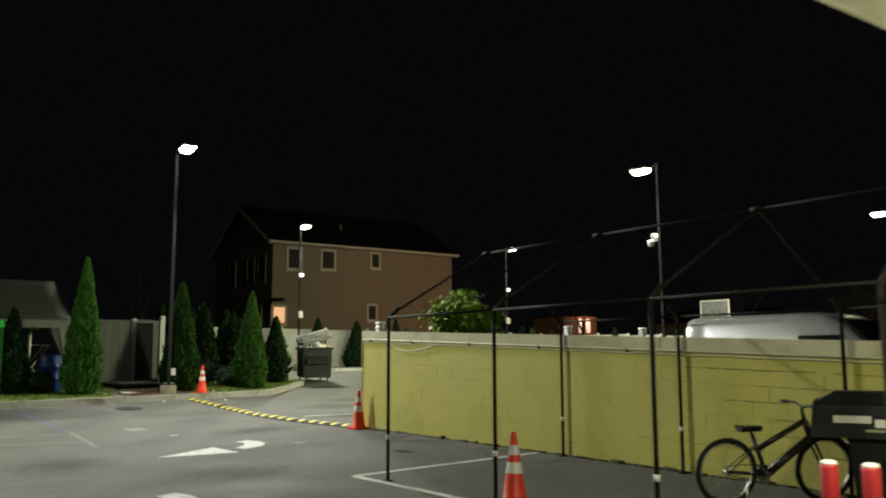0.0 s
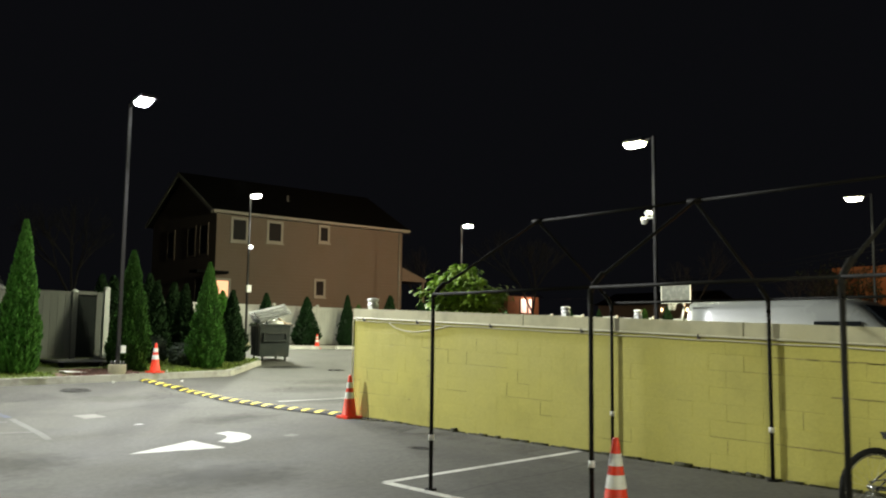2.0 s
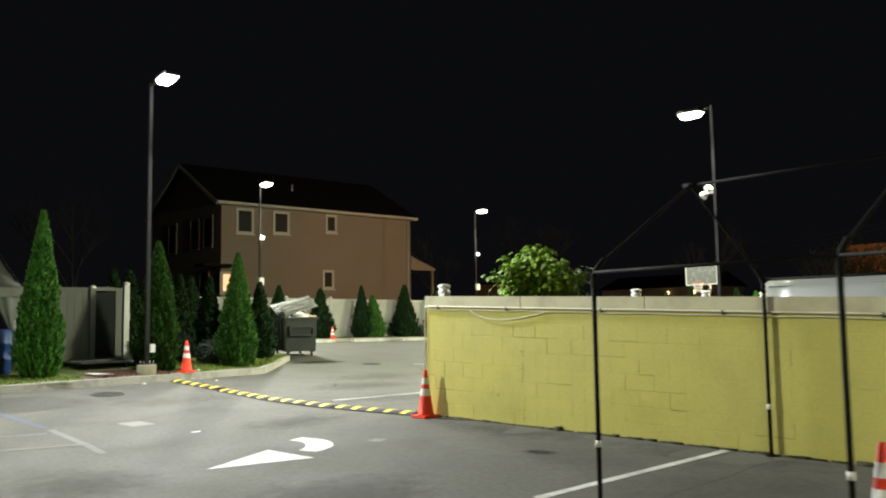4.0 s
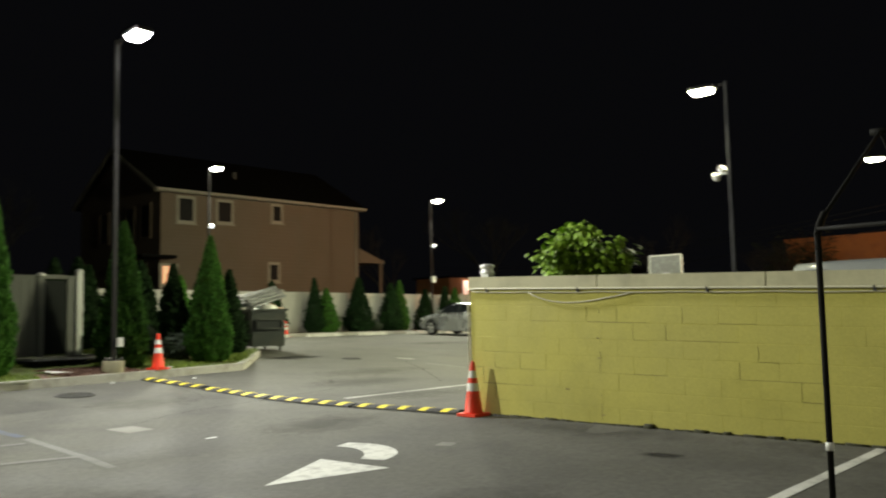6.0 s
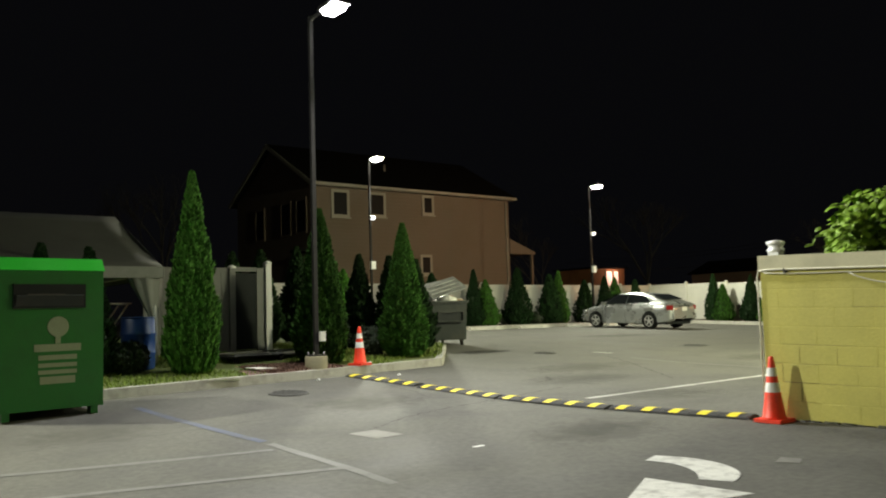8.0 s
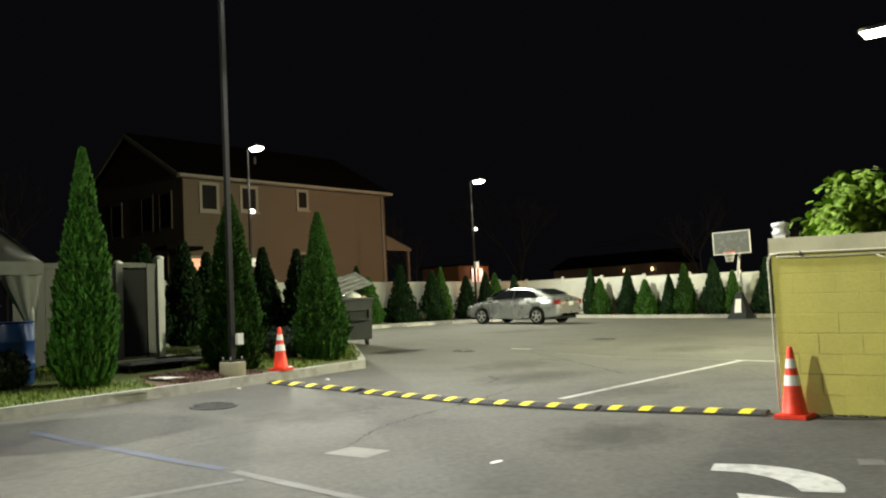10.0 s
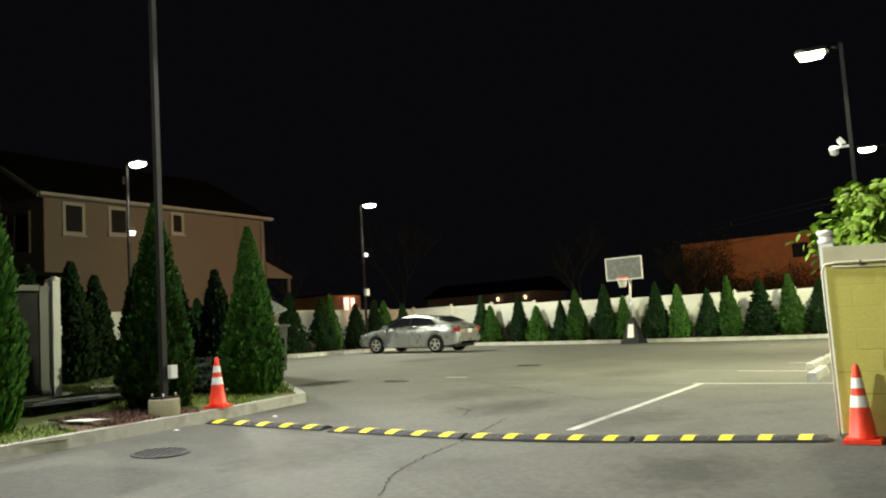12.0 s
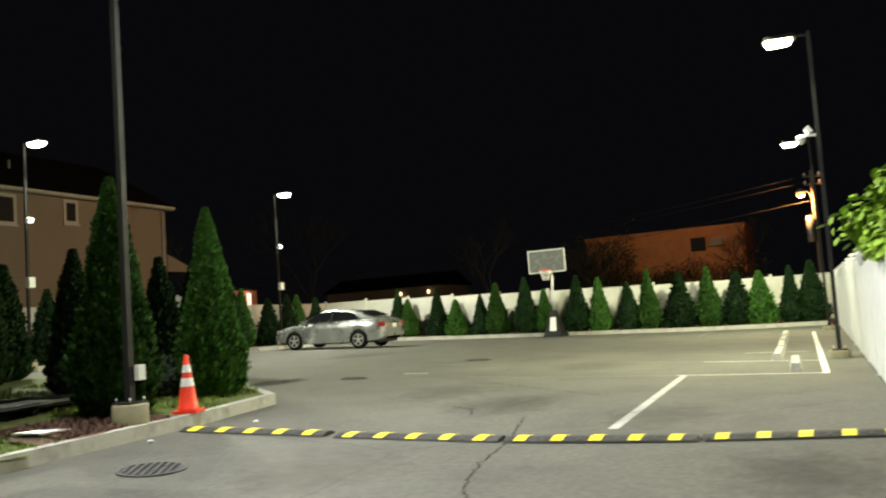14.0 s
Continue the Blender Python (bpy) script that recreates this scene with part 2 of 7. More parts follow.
# cream vinyl at two thirds, for the weaker light on the north fence
M_VINYL_NORTH = mat("dimmed_cream_vinyl", (0.46, 0.455, 0.41), 0.5, var=0.07, scale=1.0, fine=20, bump=0.05, dirt=(0.28, 0.27, 0.24), dirt_amt=0.6, dirt_scale=1.0, obj=0.06)
M_FOOTING = mat("stained_footing", (0.22, 0.20, 0.125), 0.9, var=0.2, scale=3, fine=60, bump=0.4, dirt=(0.10, 0.095, 0.06), dirt_amt=0.7, dirt_scale=4)
M_PVC = mat("grey_pvc", (0.56, 0.54, 0.42), 0.5, var=0.08, scale=4, bump=0.05)
M_POLE = mat("dark_bronze_paint", (0.013, 0.012, 0.013), 0.55, spec=0.25, var=0.2, scale=4, fine=60, bump=0.1)
M_STEEL = mat("painted_tube", (0.007, 0.007, 0.006), 0.75, spec=0.12, metal=0.0, var=0.25, scale=6, fine=60, bump=0.1, dirt=(0.018, 0.014, 0.011), dirt_amt=0.4, dirt_scale=6)
M_GALV = mat("galvanised_tube", (0.42, 0.42, 0.40), 0.4, metal=0.7, var=0.15, scale=8, fine=70, bump=0.1)
M_ALU = mat("bright_metal", (0.6, 0.6, 0.6), 0.3, metal=1.0, var=0.1, scale=8, bump=0.05)
M_ORANGE = mat("cone_orange", (0.86, 0.050, 0.018), 0.5, var=0.1, scale=6, fine=40, bump=0.1, dirt=(0.35, 0.05, 0.02), dirt_amt=0.5, dirt_scale=8)
M_REFLECT = mat("white_band", (0.8, 0.8, 0.78), 0.4, var=0.1, scale=12, fine=60, bump=0.1, dirt=(0.5, 0.46, 0.42), dirt_amt=0.5, dirt_scale=10)
M_RUBBER = mat("black_rubber", (0.022, 0.022, 0.022), 0.8, var=0.3, scale=6, fine=50, bump=0.3, dirt=(0.07, 0.068, 0.06), dirt_amt=0.5, dirt_scale=4)
M_TYRE = mat("tyre_black", (0.010, 0.010, 0.010), 0.85, spec=0.2, var=0.3, scale=6, fine=50, bump=0.2)
M_STRIPE = mat("yellow_stripe", (0.80, 0.66, 0.02), 0.6, var=0.12, scale=8, fine=60, bump=0.2, dirt=(0.4, 0.33, 0.05), dirt_amt=0.5, dirt_scale=9)
M_LEAF_A = mat("arborvitae_leaf", (0.050, 0.130, 0.022), 0.7, spec=0.12, var=0.2, scale=3, fine=30, island=0.5, obj=0.45, bump=0)
# leaf colour darkened for the bed evergreens that no lamp reaches
M_LEAF_UNLIT = mat("unlit_evergreen_leaf", (0.015, 0.034, 0.012), 0.75, spec=0.1, var=0.2, scale=3, fine=30, island=0.4, bump=0)
M_LEAF_FAR = mat("deep_green_leaf", (0.014, 0.036, 0.012), 0.75, spec=0.08, var=0.2, scale=3, fine=30, island=0.45, obj=0.3, bump=0)
M_CORE_SHADE = mat("shaded_core", (0.012, 0.026, 0.009), 0.9, var=0.3, scale=6, fine=30, bump=0.5, dist=0.03)
M_LEAF_B = mat("broad_leaf", (0.19, 0.31, 0.034), 0.55, spec=0.2, var=0.15, scale=3, fine=30, island=0.4, bump=0)
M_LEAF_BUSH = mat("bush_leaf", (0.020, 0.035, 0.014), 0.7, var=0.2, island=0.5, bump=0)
M_RIM = mat("silver_rim_paint", (0.55, 0.55, 0.55), 0.35, metal=0.3, var=0.05, bump=0)
M_BARK = mat("bark", (0.010, 0.0085, 0.007), 0.95, var=0.3, scale=5, fine=30, bump=0.8, dist=0.02)
M_STUCCO = mat("tan_siding", (0.14, 0.104, 0.08), 0.85, var=0.08, scale=0.8, fine=25, bump=0.3, dirt=(0.12, 0.09, 0.06), dirt_amt=0.5, dirt_scale=0.7)
M_TRIM = mat("house_trim", (0.27, 0.245, 0.21), 0.6, var=0.08, bump=0.05)
M_ROOF = mat("dark_shingle", (0.006, 0.006, 0.006), 0.95, spec=0.03, var=0.3, scale=4, fine=30, bump=0.5)
M_WINDOW = glass("dark_window", (0.010, 0.010, 0.011), 0.4, 0.08)
M_BRICK = mat("red_brick", (0.34, 0.15, 0.06), 0.85, var=0.15, scale=2, fine=20, bump=0.3, dirt=(0.16, 0.07, 0.05), dirt_amt=0.6, dirt_scale=1.2)
M_TENT = mat("tent_fabric", (0.075, 0.078, 0.072), 0.7, var=0.08, scale=1.0, fine=20, bump=0.1, dirt=(0.06, 0.06, 0.055), dirt_amt=0.5, dirt_scale=1.2)
M_TENT_EDGE = mat("tent_valance", (0.24, 0.245, 0.23), 0.7, var=0.08, scale=2, fine=20, bump=0.1, dirt=(0.14, 0.14, 0.13), dirt_amt=0.5, dirt_scale=2)
M_WHITE_METAL = mat("white_metal", (0.7, 0.7, 0.68), 0.45, var=0.08, bump=0.05)
M_GREEN_BIN = mat("green_steel", (0.010, 0.16, 0.022), 0.38, var=0.12, scale=2, fine=40, bump=0.08, dirt=(0.01, 0.07, 0.012), dirt_amt=0.5, dirt_scale=2)
M_GREEN_TOP = mat("light_green_steel", (0.02, 0.60, 0.03), 0.4, var=0.1, scale=2, bump=0.05)
M_BIN_SIGN = mat("faded_sign_white", (0.27, 0.32, 0.20), 0.6, var=0.15, scale=6, bump=0.05)
M_BLUE = mat("blue_plastic", (0.012, 0.048, 0.19), 0.4, var=0.12, scale=3, bump=0.05)
M_DUMP = mat("dumpster_green", (0.009, 0.015, 0.013), 0.5, var=0.2, scale=2, fine=40, bump=0.2, dirt=(0.035, 0.03, 0.022), dirt_amt=0.6, dirt_scale=3)
# dark lid plastic, lightened to hold the lamp's reflection
M_LID_GLARE = mat("lid_plastic_with_glare", (0.34, 0.345, 0.35), 0.28, var=0.15, scale=3, bump=0.1)
M_DECK = mat("flaked_black_steel", (0.012, 0.012, 0.012), 0.9, spec=0.08, var=0.3, scale=5, fine=50, bump=0.2)
M_RIM_STEEL = mat("worn_edge_steel", (0.10, 0.10, 0.095), 0.7, spec=0.3, var=0.3, scale=6, fine=50, bump=0.2, dirt=(0.03, 0.025, 0.02), dirt_amt=0.7, dirt_scale=6)
M_BAG = mat("white_bag", (0.72, 0.72, 0.70), 0.35, var=0.12, scale=8, fine=30, bump=0.6, dist=0.02)
M_CARD = mat("cardboard", (0.36, 0.25, 0.15), 0.85, var=0.15, scale=4, bump=0.1)
M_SILVER = mat("silver_car_paint", (0.42, 0.435, 0.44), 0.30, metal=0.65, var=0.04, scale=2, bump=0, coat=0.6)
M_CARGLASS = glass("car_glass", (0.012, 0.014, 0.016), 0.03)
M_CHROME = mat("chrome", (0.7, 0.7, 0.7), 0.15, metal=1.0, var=0.03, bump=0)
M_REDLENS = mat("red_lens", (0.28, 0.02, 0.02), 0.2, var=0.08, bump=0, coat=0.5)
M_CLEARLENS = mat("clear_lens", (0.6, 0.62, 0.64), 0.15, var=0.05, bump=0, coat=0.6)
M_WHITE_PAINT = mat("white_van_paint", (0.31, 0.325, 0.31), 0.3, var=0.04, scale=1, bump=0, coat=0.4)
M_BLACK = mat("black_plastic", (0.009, 0.012, 0.013), 0.55, spec=0.3, var=0.2, scale=5, fine=50, bump=0.15)
M_DARK_GREEN = mat("dark_green_plastic", (0.007, 0.010, 0.010), 0.6, spec=0.2, var=0.15, scale=3, bump=0.1)
M_RED = mat("red_paint", (0.42, 0.018, 0.026), 0.45, var=0.12, scale=4, bump=0.1, dirt=(0.35, 0.03, 0.03), dirt_amt=0.4, dirt_scale=5)
M_WHITE = mat("white_plastic", (0.75, 0.75, 0.72), 0.5, var=0.08, scale=4, bump=0.05)
M_BOARD = mat("clear_board", (0.14, 0.145, 0.145), 0.25, var=0.05, bump=0)
M_BIKE = mat("bike_black", (0.008, 0.008, 0.009), 0.35, var=0.15, scale=8, bump=0)
M_EAVE = mat("pale_eave", (0.47, 0.50, 0.60), 0.7, var=0.06, scale=1, bump=0.1)
M_WALL = mat("building_wall", (0.52, 0.45, 0.2), 0.8, var=0.08, scale=1.2, bump=0.3)
M_IRON = mat("cast_iron", (0.075, 0.073, 0.07), 0.7, metal=0.3, var=0.3, scale=8, bump=0.3)
M_WIRE = mat("black_wire", (0.006, 0.006, 0.006), 0.9, var=0.1, bump=0)
M_WOOD_POLE = mat("utility_wood", (0.10, 0.075, 0.05), 0.9, var=0.25, scale=3, fine=20, bump=0.4)
M_GLOW_COOL = glow("cool_led", COOL, 60)
M_GLOW_NEUTRAL = glow("neutral_led", NEUTRAL, 60)
M_GLOW_WARM = glow("warm_led", WARM, 60)
M_GLOW_SODIUM = glow("sodium_bulb", (1.0, 0.28, 0.03), 4)
M_GLOW_PACK = glow("wall_pack_led", NEUTRAL, 8)
M_GLOW_FLOOD = glow("small_led", (0.9, 0.94, 1.0), 2.2)
M_LIT_WINDOW = glow("lit_window", (1.0, 0.36, 0.12), 0.9)
M_LIT_WHITE = glow("lit_doorway", (1.0, 0.55, 0.40), 1.1)
M_PORCH_BULB = glow("porch_bulb", (1.0, 0.72, 0.35), 3.5)


# ---- mesh helpers ----
def add_box(bm, c, s, rz=0.0, rx=0.0, ry=0.0, mi=0):
    m = Matrix.Translation(c) @ Euler((rx, ry, rz)).to_matrix().to_4x4() @ Matrix.Diagonal((*s, 1))
    vs = [bm.verts.new(m @ Vector((a, b, d))) for a in (-.5, .5) for b in (-.5, .5) for d in (-.5, .5)]
    for f in ((0, 1, 3, 2), (4, 6, 7, 5), (0, 4, 5, 1), (2, 3, 7, 6), (0, 2, 6, 4), (1, 5, 7, 3)):
        bm.faces.new([vs[i] for i in f]).material_index = mi
    return vs


def add_tube(bm, p0, p1, r0, r1=None, n=10, caps=True, mi=0):
    r1 = r0 if r1 is None else r1
    p0, p1 = Vector(p0), Vector(p1)
    q = (p1 - p0).to_track_quat("Z", "Y")
    ring = []
    for p, r in ((p0, r0), (p1, r1)):
        ring.append([bm.verts.new(p + q @ Vector((r * math.cos(2 * math.pi * i / n), r * math.sin(2 * math.pi * i / n), 0))) for i in range(n)])
    for i in range(n):
        f = bm.faces.new((ring[0][i], ring[0][(i + 1) % n], ring[1][(i + 1) % n], ring[1][i]))
        f.smooth, f.material_index = True, mi
    if caps:
        bm.faces.new(ring[0][::-1]).material_index = mi
        bm.faces.new(ring[1]).material_index = mi


def add_path(bm, pts, r, n=8, closed=False):
    """A bent tube through points."""
    pts = [Vector(p) for p in pts]
    k = len(pts)
    rings = []
    for i, p in enumerate(pts):
        a = pts[(i - 1) % k] if (i > 0 or closed) else p
        b = pts[(i + 1) % k] if (i < k - 1 or closed) else p
        q = (b - a).to_track_quat("Z", "Y")
        rings.append([bm.verts.new(p + q @ Vector((r * math.cos(2 * math.pi * j / n), r * math.sin(2 * math.pi * j / n), 0))) for j in range(n)])
    for i in range(k if closed else k - 1):
        a, b = rings[i], rings[(i + 1) % k]
        for j in range(n):
            bm.faces.new((a[j], a[(j + 1) % n], b[(j + 1) % n], b[j])).smooth = True
    if not closed:
        bm.faces.new(rings[0][::-1])
        bm.faces.new(rings[-1])


def add_lathe(bm, profile, n=20, c=(0, 0, 0)):
    """A turned shape about z from (radius, height) pairs."""
    c = Vector(c)
    rings = []
    for r, z in profile:
        rings.append([bm.verts.new(c + Vector((r * math.cos(2 * math.pi * i / n), r * math.sin(2 * math.pi * i / n), z))) for i in range(n)])
    for a, b in zip(rings, rings[1:]):
        for i in range(n):
            bm.faces.new((a[i], a[(i + 1) % n], b[(i + 1) % n], b[i])).smooth = True
    bm.faces.new(rings[0][::-1])
    bm.faces.new(rings[-1])


def add_prism(bm, outline, z0, z1):
    """An upright prism over a plan outline (counter-clockwise)."""
    lo = [bm.verts.new((x, y, z0)) for x, y in outline]
    hi = [bm.verts.new((x, y, z1)) for x, y in outline]
    k = len(outline)
    for i in range(k):
        bm.faces.new((lo[i], lo[(i + 1) % k], hi[(i + 1) % k], hi[i]))
    bm.faces.new(lo[::-1])
    bm.faces.new(hi)


def soften(bm, w=0.01, seg=2, angle=30):
    es = [e for e in bm.edges if len(e.link_faces) == 2 and e.calc_face_angle(0) > radians(angle)]
    if es:
        bmesh.ops.bevel(bm, geom=es, offset=w, segments=seg, affect="EDGES", profile=0.6)


def mesh_of(name, bm, *mats):
    bmesh.ops.recalc_face_normals(bm, faces=bm.faces)
    me = bpy.data.meshes.new(name)
    bm.to_mesh(me)
    bm.free()
    for m in mats:
        me.materials.append(m)
    return me


def part(name, bm, material, parent=None, label=""):
    ob = new(name, mesh_of(name, bm, *(material if isinstance(material, (list, tuple)) else (material,))))
    ob.parent = parent
    return tagged(ob, label) if label else ob


def piece(name, me, parent, m):
    ob = new(name, me)
    ob.parent = parent
    ob.matrix_basis = m
    return ob


def thing(name, label, category, group="", kind="", m=None):
    ob = new(name)
    ob.empty_display_size = 0.1
    if m is not None:
        ob.matrix_basis = m
    return tagged(ob, label, category, group, kind)


def box_part(name, c, s, material, parent, label="", bevel=0.0, rz=0.0, rx=0.0, ry=0.0):
    bm = bmesh.new()
    add_box(bm, c, s, rz, rx, ry)
    if bevel:
        soften(bm, bevel)
    return part(name, bm, material, parent, label)


def tube_part(name, p0, p1, r, material, parent, label="", r1=None, n=12):
    bm = bmesh.new()
    add_tube(bm, p0, p1, r, r1, n)
    return part(name, bm, material, parent, label)


# ---- ground ----
def ground_sheet():
    xs = [-400, -150, -60, -30, -20] + [-15 + 0.6 * i for i in range(92)] + [42, 46, 52, 60, 75, 100, 150, 300, 600]
    ys = [-400, -150, -60, -30] + [-16 + 0.6 * i for i in range(90)] + [40, 45, 55, 70, 90, 130, 220, 400, 700]
    bm = bmesh.new()
    rows = [[bm.verts.new((x, y, gz(x, y))) for x in xs] for y in ys]
    for a, b in zip(rows, rows[1:]):
        for i in range(len(xs) - 1):
            bm.faces.new((a[i], a[i + 1], b[i + 1], b[i])).smooth = True
    return tagged(part("ground", bm, M_ASPHALT), "worn grey asphalt of the parking lot", "ground", kind="structure")


ground_sheet()


def strip(name, pts, width, material, label, lift=0.004, step=0.4):
    """A flat painted band that follows the ground along a line of points."""
    bm = bmesh.new()
    prev = None
    for (ax, ay), (bx, by) in zip(pts, pts[1:]):
        a, b = Vector((ax, ay)), Vector((bx, by))
        d = (b - a).normalized()
        nrm = Vector((-d.y, d.x)) * width / 2
        k = max(1, int((b - a).length / step))
        for i in range(k + 1):
            p = a.lerp(b, i / k)
            w = 1 + 0.06 * math.sin(p.x * 7 + p.y * 5)
            v = [bm.verts.new((q.x, q.y, gz(q.x, q.y) + lift)) for q in (p + nrm * w, p - nrm * w)]
            if prev and i:
                bm.faces.new((prev[0], prev[1], v[1], v[0]))
            prev = v
    return tagged(part(name, bm, material), label, "road marking", kind="structure")


def flat_shape(name, outline, material, label, lift=0.004, category="road marking"):
    bm = bmesh.new()
    bm.faces.new([bm.verts.new((x, y, gz(x, y) + lift)) for x, y in outline])
    bmesh.ops.triangulate(bm, faces=bm.faces)
    return tagged(part(name, bm, material), label, category, kind="structure")


# stall lines by the yellow wall, then those of the back lot
strip("stall_line", [(8.28, 7.70), (5.50, 7.78), (5.58, 5.9), (5.66, 3.6), (5.7, 1.9)], 0.10, M_LINE, "white stall line on dark asphalt")
strip("stall_line", [(8.50, 15.36), (14.40, 15.47)], 0.11, M_LINE_WORN, "white stall line across the back lot")
strip("stall_line", [(14.15, 13.32), (14.35, 15.6)], 0.10, M_LINE_WORN, "white stall line beside the fence")
strip("stall_line", [(14.35, 15.62), (14.2, 17.9)], 0.09, M_LINE_OLD, "faded stall line in the back lot")
strip("stall_line", [(16.72, 13.42), (17.25, 15.5)], 0.09, M_LINE_WORN, "worn stall line in the back lot")
strip("stall_line", [(17.25, 15.5), (17.9, 18.4)], 0.09, M_LINE_OLD, "faded stall line in the back lot")
strip("stall_line", [(19.3, 13.55), (19.5, 14.9)], 0.09, M_LINE_WORN, "worn stall line in the back lot")
strip("stall_line", [(19.5, 14.9), (19.7, 17.6)], 0.09, M_LINE_OLD, "faded stall line in the back lot")
strip("stall_line", [(17.8, 22.4), (18.1, 21.0)], 0.10, M_LINE_OLD, "short faded white line")
strip("stall_line", [(22.9, 21.9), (23.7, 21.5)], 0.12, M_LINE_OLD, "short faded white line")
strip("stall_line", [(21.8, 13.6), (22.0, 18.2)], 0.09, M_LINE_OLD, "faded stall line in the back lot")
strip("stall_line", [(24.4, 13.6), (24.6, 18.2)], 0.09, M_LINE_OLD, "faded stall line in the back lot")
strip("edge_line", [(14.1, 13.33), (28.6, 13.52)], 0.10, M_LINE, "white line along the stall ends")
strip("stall_line", [(14.2, 18.0), (14.2, 19.3)], 0.10, M_LINE_OLD, "short faded white line")
strip("stall_line", [(14.66, 20.8), (14.8, 20.35)], 0.12, M_LINE_WORN, "short white dash on asphalt")
for lx in (18.2, 20.8, 23.4, 28.6, 31.2):
    strip("stall_line", [(lx, 28.6), (lx, 33.0)], 0.09, M_LINE_OLD, "faded stall line before the wheel stops")
for ly in (17.0, 19.6, 25.0, 27.6):
    strip("stall_line", [(28.6, ly), (32.6, ly)], 0.09, M_LINE_OLD, "faded stall line before the far kerb")
strip("stall_line", [(3.62, 18.9), (3.86, 16.2), (3.92, 15.7)], 0.11, M_BLUE_LINE, "worn blue line of an accessible stall")
strip("stall_line", [(3.92, 15.55), (3.90, 13.9), (3.86, 13.2)], 0.10, M_LINE_OLD, "faded white stall line")
strip("stall_line", [(3.9, 14.0), (2.2, 14.6), (0.4, 15.2)], 0.10, M_LINE_OLD, "faded white stall line")
strip("stall_line", [(3.8, 15.25), (2.2, 15.7), (0.2, 16.3)], 0.10, M_LINE_OLD, "faded white stall line")


def turn_arrow(ox, oy):
    """A painted hooked arrow: a triangular head and a curved tail."""
    head = [(4.25, 11.26), (5.33, 10.91), (5.26, 11.80)]
    flat_shape("arrow_head", [(x + ox, y + oy) for x, y in head], M_LINE, "white painted arrow head on asphalt")
    bm = bmesh.new()
    prev = None
    bend = [(5.47, 11.33, 0.12), (5.66, 11.39, 0.16), (5.85, 11.58, 0.17), (5.95, 11.85, 0.15), (5.95, 12.06, 0.13), (5.88, 12.29, 0.11)]
    k = 24
    us = [5 * i / k for i in range(k + 1)]
    px, py, pw = (np.convolve(np.pad(np.interp(us, range(6), [b[q] for b in bend]), 3, mode="edge"), np.ones(7) / 7, "valid") for q in range(3))
    mid = list(zip(px.tolist(), py.tolist()))
    for i, (x, y) in enumerate(mid):
        a, b = Vector(mid[max(0, i - 1)]), Vector(mid[min(k, i + 1)])
        d = (b - a).normalized()
        nrm = Vector((-d.y, d.x)) * float(pw[i])
        v = [bm.verts.new((q.x + ox, q.y + oy, gz(q.x + ox, q.y + oy) + 0.005)) for q in (Vector((x, y)) + nrm, Vector((x, y)) - nrm)]
        if prev:
            bm.faces.new((prev[0], prev[1], v[1], v[0]))
        prev = v
    tagged(part("arrow_tail", bm, M_LINE), "curved white tail of a painted arrow", "road marking", kind="structure")


turn_arrow(0, 0)
turn_arrow(-2.45, -4.1)
flat_shape("asphalt_patch", [(4.80, 15.45), (4.86, 14.95), (5.20, 14.98), (5.14, 15.45)], M_PATCH, "small pale square patch in the asphalt", category="patch")
flat_shape("asphalt_patch", [(6.35, 11.35), (6.42, 11.18), (6.58, 11.25), (6.55, 11.42)], M_PATCH, "small pale spot on the asphalt", category="patch")


def oval(cx, cy, rx, ry, n=24, wob=0.12):
    return [(cx + rx * math.cos(a) * (1 + wob * math.sin(3 * a + cx)), cy + ry * math.sin(a) * (1 + wob * math.cos(2 * a + cy))) for a in (2 * math.pi * i / n for i in range(n))]


flat_shape("stain_shade_oval", oval(5.82, 18.82, 0.36, 0.30), M_DARK_PATCH, "dark damp stain around the storm drain", 0.003, "stain")
flat_shape("paper_scrap", oval(5.3, 13.84, 0.075, 0.03), M_WHITE, "small pale scrap lying flat on asphalt", 0.006, "litter")
# shadow of kerb and dumpster, painted as a soft dark oval
flat_shape("stain_shade_oval", oval(12.7, 22.4, 1.0, 0.45), M_DARK_PATCH, "soft shadow painted beside the kerb end", 0.003, "stain")
flat_shape("stain_shade_oval", oval(18.6, 20.8, 0.5, 0.4), M_DARK_PATCH, "dark stain around a drain cover", 0.003, "stain")
flat_shape("oil_stain", oval(7.06, 9.17, 0.16, 0.26), M_DARK_PATCH, "small dark oil spot on asphalt", 0.003, "stain")
for ox, oy, orx, ory in ((7.9, 10.4, 0.55, 1.6), (7.9, 7.6, 0.6, 1.5), (6.7, 13.6, 1.1, 0.8), (4.6, 9.2, 1.2, 0.9), (10.6, 17.2, 1.5, 1.0), (15.5, 24.0, 1.6, 0.9), (3.0, 11.5, 1.0, 1.3)):
    flat_shape("oil_stain", oval(ox, oy, orx, ory), M_OIL, "faint dark stain on old asphalt", 0.002, "stain")
for ox, oy, orx, ory in ((6.2, 17.3, 1.0, 0.9), (9.6, 15.0, 1.3, 0.8), (12.0, 18.6, 1.8, 1.0), (17.0, 17.5, 1.5, 1.2), (21.0, 25.5, 2.4, 1.4), (2.6, 17.4, 0.9, 0.8)):
    flat_shape("worn_patch", oval(ox, oy, orx, ory), M_WORN, "pale worn patch of asphalt", 0.0025, "patch")


